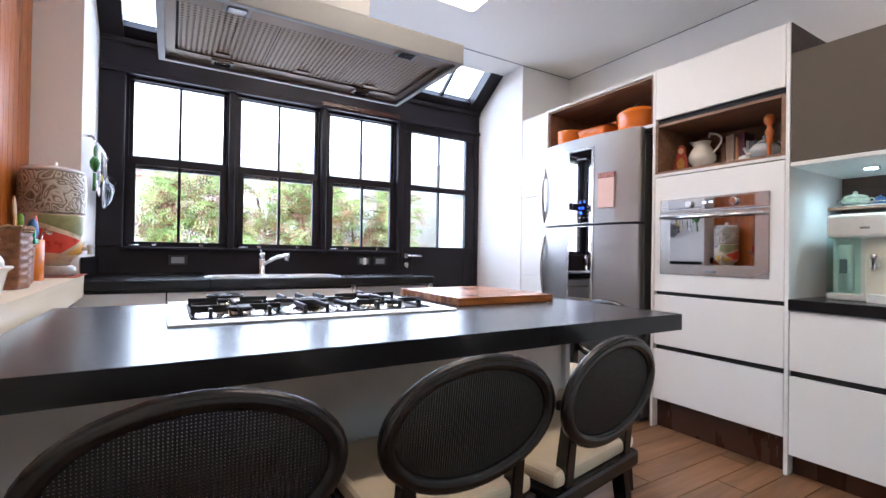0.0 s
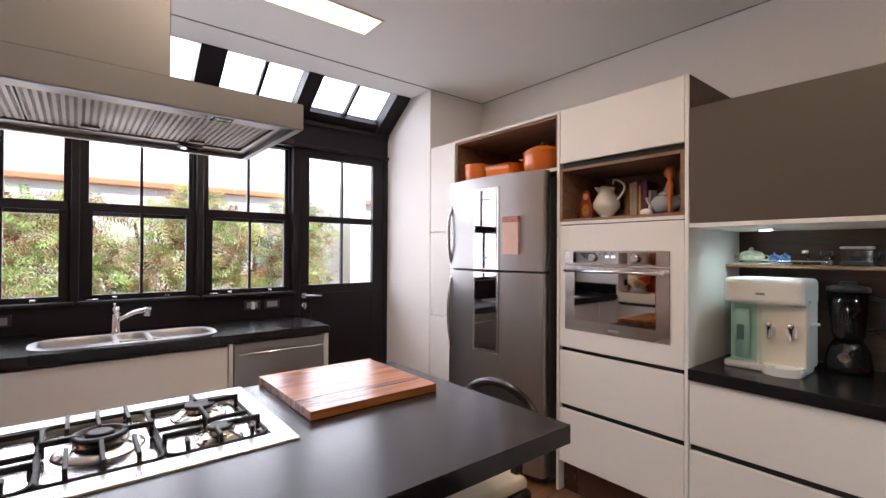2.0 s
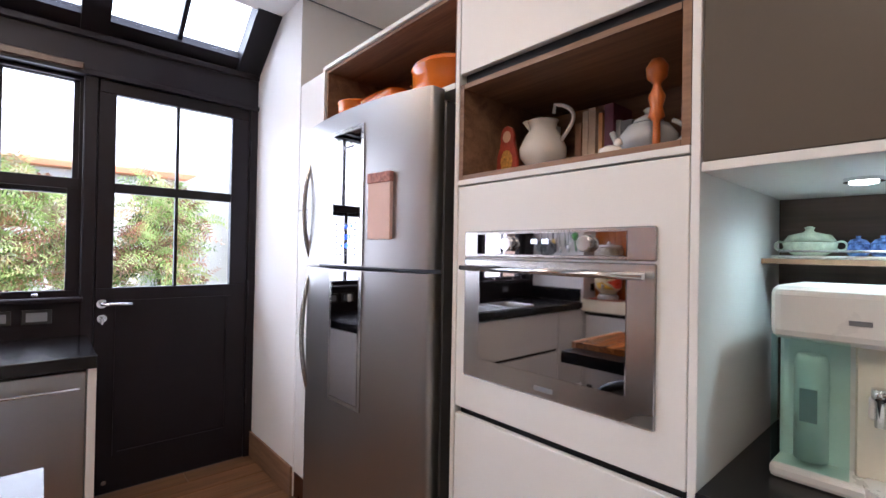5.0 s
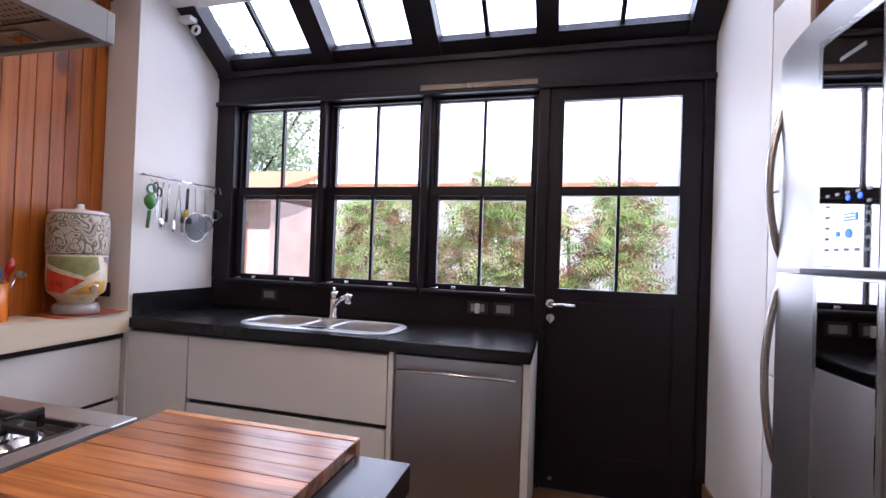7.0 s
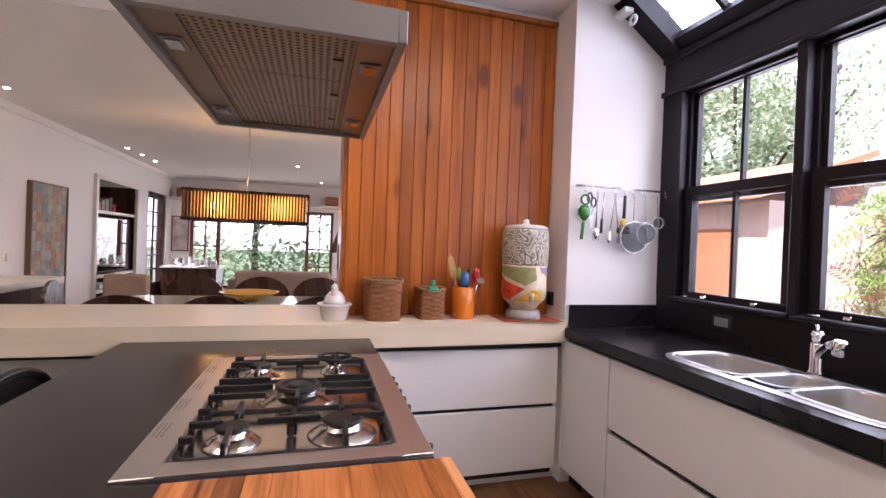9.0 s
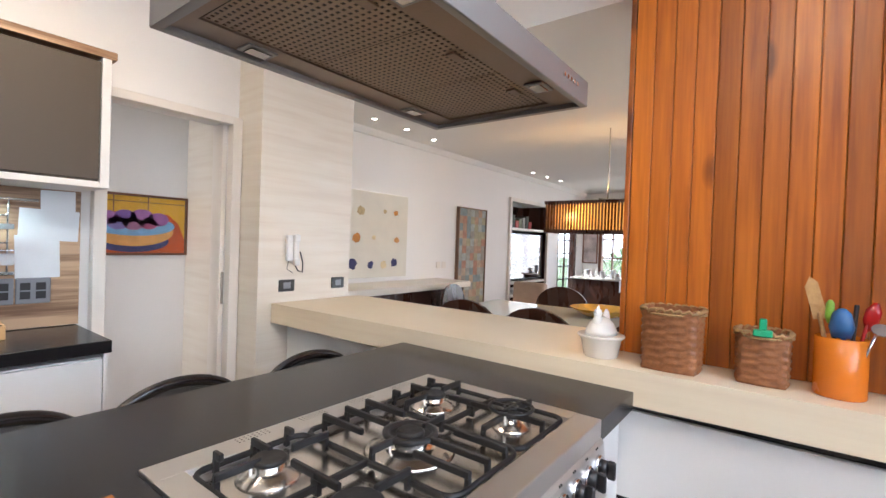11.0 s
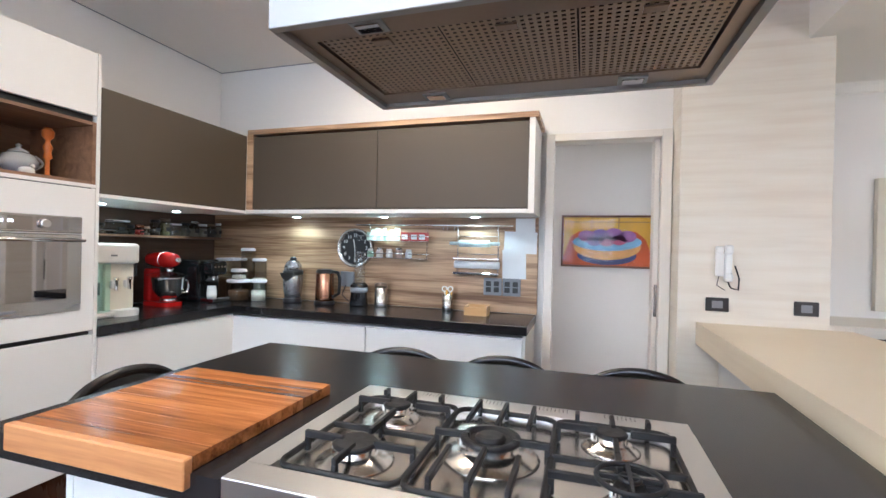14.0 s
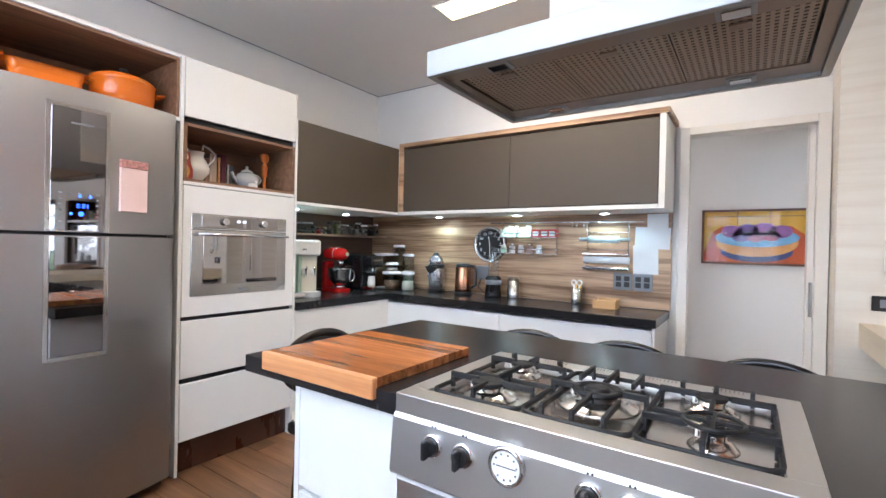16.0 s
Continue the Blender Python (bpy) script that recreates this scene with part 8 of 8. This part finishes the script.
gd = thing("door_3", (-9.77, -4.83, 0), "glazed dark wood door to the garden, small panes", "door", kind="structure")
part("frame", frame_box(-10.25, -9.30, -4.86, -4.76, 0.0, 2.05, 0.09), M["brown_wood"], gd)
part("glazing_bar", merge(*[box(-10.16, -9.39, -4.82, -4.79, 0.45 + 0.25 * k, 0.475 + 0.25 * k) for k in range(6)], box(-9.79, -9.76, -4.82, -4.79, 0.09, 1.96), box(-10.16, -9.39, -4.82, -4.79, 0.09, 0.44)), M["brown_wood"], gd)
gdp = part("pane", box(-10.16, -9.39, -4.808, -4.804, 0.44, 1.96), M["glass"], gd)
gdp.visible_shadow = False
fw_ = thing("window_4", (-10.7, -3.0, 0.30), "wide brown-framed garden window in the far wall", "window", kind="structure")
part("window_frame", frame_box(-10.76, -10.62, -4.42, -1.70, 0.30, 1.92, 0.06, "x"), M["chestnut"], fw_)
for y in (-3.92, -2.22):
    part("mullion", box(-10.74, -10.64, y - 0.035, y + 0.035, 0.36, 1.86, 0.004), M["chestnut"], fw_)
for a, b in ((-4.36, -3.955), (-2.185, -1.76)):
    part("glazing_bar", merge(*[box(-10.72, -10.66, a, b, z, z + 0.028) for z in (0.75, 1.12, 1.50)], box(-10.72, -10.66, (a + b) / 2 - 0.014, (a + b) / 2 + 0.014, 0.36, 1.86)), M["chestnut"], fw_)
for a, b in ((-4.36, -3.955), (-3.885, -2.255), (-2.185, -1.76)):
    p = part("pane", box(-10.70, -10.696, a, b, 0.36, 1.86), M["glass"], fw_)
    p.visible_shadow = False
ws = thing("high_shelf", (-10.4, -2.9, 2.02), "white high shelf along the far wall", "shelf")
part("board", box(-10.598, -10.30, -4.7, -0.2, 2.00, 2.045), M["trim"], ws)
for y, w in ((-4.50, 0.22), (-3.9, 0.25), (-2.6, 0.4), (-1.75, 0.25), (-1.35, 0.22)):
    solid("storage_basket", box(-10.56, -10.34, y - w / 2, y + w / 2, 2.0455, 2.23, 0.02, 2), M["wicker"], "dark storage basket on the high shelf", "basket", "high shelf baskets")
art = thing("framed_picture", (-10.58, -4.58, 1.0), "pale framed print on the far wall", "picture")
part("frame", frame_box(-10.598, -10.57, -4.735, -4.43, 1.02, 1.70, 0.02, "x"), M["chestnut"], art)
part("print", box(-10.596, -10.58, -4.715, -4.45, 1.04, 1.68), mat("pale_print", (0.56, 0.48, 0.46), 0.7, vary=0.5, scale=5), art)
fb = thing("far_cabinet", (-10.2, -4.3, 0), "dark cabinet with crockery on top", "cabinet")
part("body", box(-10.55, -9.95, -4.70, -3.80, 0.02, 0.73, 0.004), M["brown_wood"], fb)
part("top", box(-10.58, -9.92, -4.72, -3.76, 0.732, 0.765, 0.004), M["trim"], fb, "pale top")
for k in range(9):
    r = 0.032 + 0.015 * (k % 3)
    solid("crockery", lathe([(r * 0.6, 0), (r, 0.05), (r * 0.7, 0.10 + 0.02 * (k % 4)), (r * 0.8, 0.11 + 0.02 * (k % 4))], (-10.30 + 0.10 * (k % 3), -4.60 + 0.09 * k, 0.7655), 14), M["porcelain"] if k % 2 else M["chrome"], "pale crockery piece on the far cabinet", "crockery", "far crockery")
BE = mat("beige_fabric", (0.46, 0.33, 0.24), 0.9, vary=0.1, scale=10, bump=0.05)
sofa = thing("sofa", (-9.9, -2.6, 0), "low beige sofa in front of the far window", "sofa")
part("seat", box(-10.3, -9.6, -3.4, -1.75, 0.001, 0.42, 0.05, 3), BE, sofa)
part("backrest", box(-9.62, -9.40, -3.4, -1.75, 0.30, 0.74, 0.06, 3), BE, sofa)
part("arm", box(-10.3, -9.6, -3.55, -3.4, 0.08, 0.58, 0.04, 3), BE, sofa)
part("arm", box(-10.3, -9.6, -1.75, -1.60, 0.08, 0.58, 0.04, 3), BE, sofa)

tb = thing("dining_table", (-5.6, -2.75, 0), "long glass-topped dining table on dark legs", "table")
part("tabletop", box(-5.55, -4.35, -3.80, -1.55, 0.735, 0.75, 0.004), mat("white_glass", (0.62, 0.64, 0.60), 0.08, vary=0.02, bump=0), tb, "pale glass top")
for x in (-5.35, -4.55):
    for y in (-3.60, -1.75):
        part("leg", box(x - 0.05, x + 0.05, y - 0.05, y + 0.05, 0.0, 0.734, 0.006), M["brown_wood"], tb)
by = thing("fruit_bowl", (-5.2, -2.60, 0.7505), "wide shallow yellow bowl on the dining table", "bowl")
part("bowl", lathe([(0.08, 0), (0.13, 0.012), (0.25, 0.075), (0.255, 0.08), (0.24, 0.078), (0.12, 0.02)], (-5.2, -2.60, 0.7505), 36), mat("yellow_glaze", (0.55, 0.33, 0.04), 0.25, vary=0.1), by)


def dining_chair():
    """Faces +y, with a broad rounded bent-wood back."""
    c = thing("dining_chair", (0, 0, 0), "dark brown bent-wood dining chair with round back", "chair", "chairs round the dining table")
    W = M["brown_wood"]
    out = [(-0.255, 0.50)] + [(0.275 * math.cos(math.pi * (1 - k / 14)), 0.72 + 0.20 * math.sin(math.pi * (1 - k / 14))) for k in range(15)] + [(0.255, 0.50)]
    part("backrest", moved(prism(out, 0.025, "y", 0.0), pose(0, 0, 0, 6, 0, 0) @ pose(0, 0.06, 0)), W, c)
    part("seat", box(-0.23, 0.23, 0.03, 0.48, 0.43, 0.47, 0.015, 2), W, c)
    for x in (-0.19, 0.19):
        for y in (0.06, 0.44):
            part("leg", box(x - 0.018, x + 0.018, y - 0.018, y + 0.018, 0.0, 0.429, 0.004), W, c)
    return c


dc = dining_chair()
dc.matrix_basis = pose(-4.12, -3.24, 0, 0, 0, 90)
for m in (pose(-4.12, -2.67, 0, 0, 0, 88), pose(-4.12, -1.97, 0, 0, 0, 92), pose(-5.78, -3.19, 0, 0, 0, -90), pose(-5.78, -2.56, 0, 0, 0, -92), pose(-5.78, -1.98, 0, 0, 0, -88), pose(-5.05, -4.02, 0, 0, 0, 12)):
    copy_thing(dc, m)
lc = thing("side_chair", (-7.2, -4.35, 0), "beige upholstered low chair by the wall", "chair")
part("seat", box(-7.5, -6.95, -4.6, -4.1, 0.001, 0.45, 0.04, 3), BE, lc)
part("backrest", box(-7.5, -7.35, -4.6, -4.1, 0.4, 0.80, 0.04, 3), BE, lc)

cc = thing("china_cabinet", (-8.1, -1.35, 0), "tall dark wood china cabinet with two panelled doors", "cabinet")
part("body", box(-8.35, -7.93, -1.66, -1.02, 0.06, 1.66, 0.006), M["brown_wood"], cc)
part("cornice", merge(box(-8.37, -7.89, -1.69, -0.99, 1.661, 1.70, 0.006), box(-8.38, -7.87, -1.71, -0.97, 1.701, 1.73, 0.008)), M["brown_wood"], cc)
part("plinth", box(-8.34, -7.91, -1.67, -1.01, 0.0, 0.06), M["brown_wood"], cc)
for y0, y1 in ((-1.655, -1.345), (-1.335, -1.025)):
    dd = part("door", frame_box(-7.929, -7.905, y0, y1, 0.10, 1.63, 0.05, "x"), M["brown_wood"], cc)
    part("door_panel", box(-7.929, -7.917, y0 + 0.05, y1 - 0.05, 0.15, 1.58, 0.003), M["brown_wood"], dd)
    part("knob", moved(lathe([(0.006, 0), (0.012, 0.012), (0.008, 0.018)], (0, 0, 0), 12), pose(-7.905, y1 - 0.025 if y0 < -1.5 else y0 + 0.025, 0.90, 0, 90, 0)), M["chrome"], dd)
CRYSTAL = clear_glass("crystal", (0.93, 0.94, 0.95), 0.03, 0.16)
for x, y, k in ((-4.92, -1.74, 1.0), (-4.86, -1.63, 0.85)):
    dec = thing("decanter", (x, y, 0.7505), "clear crystal decanter with stopper on the dining table", "decanter", "decanters")
    part("bottle", lathe([(0.040 * k, 0), (0.045 * k, 0.006), (0.046 * k, 0.09 * k), (0.018 * k, 0.13 * k), (0.015 * k, 0.17 * k), (0.022 * k, 0.175 * k)], (x, y, 0.7505), 14), CRYSTAL, dec)
    part("stopper", lathe([(0.012 * k, 0), (0.024 * k, 0.02 * k), (0.018 * k, 0.045 * k), (0.004, 0.052 * k)], (x, y, 0.751 + 0.175 * k), 12), CRYSTAL, dec)

fl = thing("floor_lamp", (-6.5, -1.74, 0), "slim floor lamp with brown conical shade", "lamp")
part("base", lathe([(0.13, 0), (0.13, 0.012), (0.02, 0.025)], (-6.5, -1.74, 0.0005), 24), M["brown_wood"], fl)
part("pole", tube([(-6.5, -1.74, 0.02), (-6.5, -1.74, 1.45)], 0.010, 8), M["steel"], fl)
part("shade", lathe([(0.13, 0), (0.045, 0.26), (0.042, 0.26), (0.126, 0.002)], (-6.5, -1.74, 1.18), 24), mat("brown_shade", (0.22, 0.11, 0.05), 0.8, vary=0.1), fl, "brown conical shade")
pl = thing("pendant_lamp", (-5.6, -2.74, 1.50), "long rectangular slatted pendant lamp, warmly lit", "pendant lamp")
PX0, PX1, PY0, PY1, PZ0, PZ1 = -5.76, -5.40, -3.24, -2.11, 1.465, 1.765
part("inner_diffuser", box(-5.59, -5.575, PY0 + 0.03, PY1 - 0.03, PZ0 + 0.01, PZ1 - 0.01), mat("amber_diffuser", (0.80, 0.50, 0.20), 0.7, vary=0.04), pl, "amber inner screen")
part("rim", merge(box(PX0, PX1, PY0, PY0 + 0.02, PZ1 - 0.03, PZ1), box(PX0, PX1, PY1 - 0.02, PY1, PZ1 - 0.03, PZ1), box(PX1 - 0.02, PX1, PY0 + 0.02, PY1 - 0.02, PZ1 - 0.03, PZ1), box(PX0, PX0 + 0.02, PY0 + 0.02, PY1 - 0.02, PZ1 - 0.03, PZ1), box(PX1 - 0.02, PX1, PY0 + 0.02, PY1 - 0.02, PZ0, PZ0 + 0.03), box(PX0, PX0 + 0.02, PY0 + 0.02, PY1 - 0.02, PZ0, PZ0 + 0.03), box(PX0, PX1, PY0, PY0 + 0.02, PZ0, PZ0 + 0.03), box(PX0, PX1, PY1 - 0.02, PY1, PZ0, PZ0 + 0.03)), M["brown_wood"], pl)
n_sl = 38
for k in range(n_sl):
    y = PY0 + 0.03 + (PY1 - PY0 - 0.06) * (k + 0.5) / n_sl
    for x in (PX1 - 0.014, PX0 + 0.002):
        part("slat", box(x, x + 0.012, y - 0.009, y + 0.009, PZ0 + 0.03, PZ1 - 0.03), M["brown_wood"], pl)
for k in range(9):
    x = PX0 + 0.035 + (PX1 - PX0 - 0.07) * k / 8
    for y in (PY0 + 0.002, PY1 - 0.014):
        part("slat", box(x - 0.009, x + 0.009, y, y + 0.012, PZ0 + 0.03, PZ1 - 0.03), M["brown_wood"], pl)
for y in (-2.95, -2.38):
    bd_ = bpy.data.lights.new("pendant_bulb", "POINT")
    bd_.energy, bd_.color, bd_.shadow_soft_size = 3.4, (1.0, 0.55, 0.16), 0.05
    new("pendant_bulb", bd_).matrix_world = pose(-5.455, y, 1.615)
part("cord", merge(tube([(-5.58, -2.70, 1.765), (-5.58, -2.70, DCEIL - 0.001)], 0.006), tube([(-5.58, -2.78, 1.79), (-5.58, -2.62, 1.775)], 0.010)), M["steel"], pl)
for x, y in ((-4.24, -4.40), (-4.68, -4.40), (-5.165, -4.44), (-7.6, -4.46), (-8.06, -4.44), (-8.57, -4.43), (-8.0, -2.35), (-9.8, -1.98)):
    ds = thing("downlight", (x, y, DCEIL), "small recessed ceiling downlight, lit", "light", "dining downlights")
    part("rim", disc((x, y, DCEIL - 0.006), 0.030, 0.005, "z", 20), M["white_plastic"], ds)
    part("lens", disc((x, y, DCEIL - 0.008), 0.021, 0.002, "z", 16), M["spot"], ds)
    if y < -4 and x > -7:
        sd = bpy.data.lights.new("downlight_beam", "SPOT")
        sd.energy, sd.spot_size, sd.spot_blend, sd.color, sd.shadow_soft_size = W_SPOT, radians(80), 0.7, (1.0, 0.86, 0.66), 0.04
        sob = new("downlight_beam", sd)
        sob.matrix_world = look((x, y, DCEIL - 0.02), (x, y - 0.12, 0))
setting("trim_cornice", prism([(-4.74, DCEIL), (-4.74, DCEIL - 0.06), (-4.72, DCEIL - 0.055), (-4.69, DCEIL - 0.02), (-4.68, DCEIL)], 7.0, "x", -10.6), M["ceiling"])

# ---- floor boards, laid along x ----
floor_ob = bpy.data.objects["floor"]


def board_mesh(length, w):
    b = box(0, length - 0.002, 0, w - 0.002, -0.015, 0.0)
    for v in b.verts:
        if v.co.z > -0.001:
            v.co.x += 0.0015 if v.co.x < 0.01 else -0.0015
            v.co.y += 0.0015 if v.co.y < 0.01 else -0.0015
    return finish(b, "floor_board", M["floor_wood"])


boards = {}
fr_ = random.Random(12)
for row in range(34):
    y, x, first = -4.86 + 0.142 * row, -3.50, True
    while x < 0.60 and y < -0.02:
        ln = fr_.choice((0.45, 0.75, 1.05, 1.35)) if first else fr_.choice((0.9, 1.2, 1.5, 1.8))
        ln, first = round(min(ln, 0.65 - x), 2), False
        if ln not in boards:
            boards[ln] = board_mesh(ln, 0.142)
        ob = new("floor_board", boards[ln])
        ob.location = (x, y, 0.0)
        ob.parent = floor_ob
        x += ln
far = []
for row in range(36):
    far.append(box(-10.58, -3.502, -4.738 + 0.142 * row, -4.738 + 0.142 * row + 0.140, -0.015, -0.001))
fl = new("far_boards", finish(merge(*far), "far_boards", M["floor_wood"]))
fl.parent = floor_ob
tagged(fl, kind="stuff")
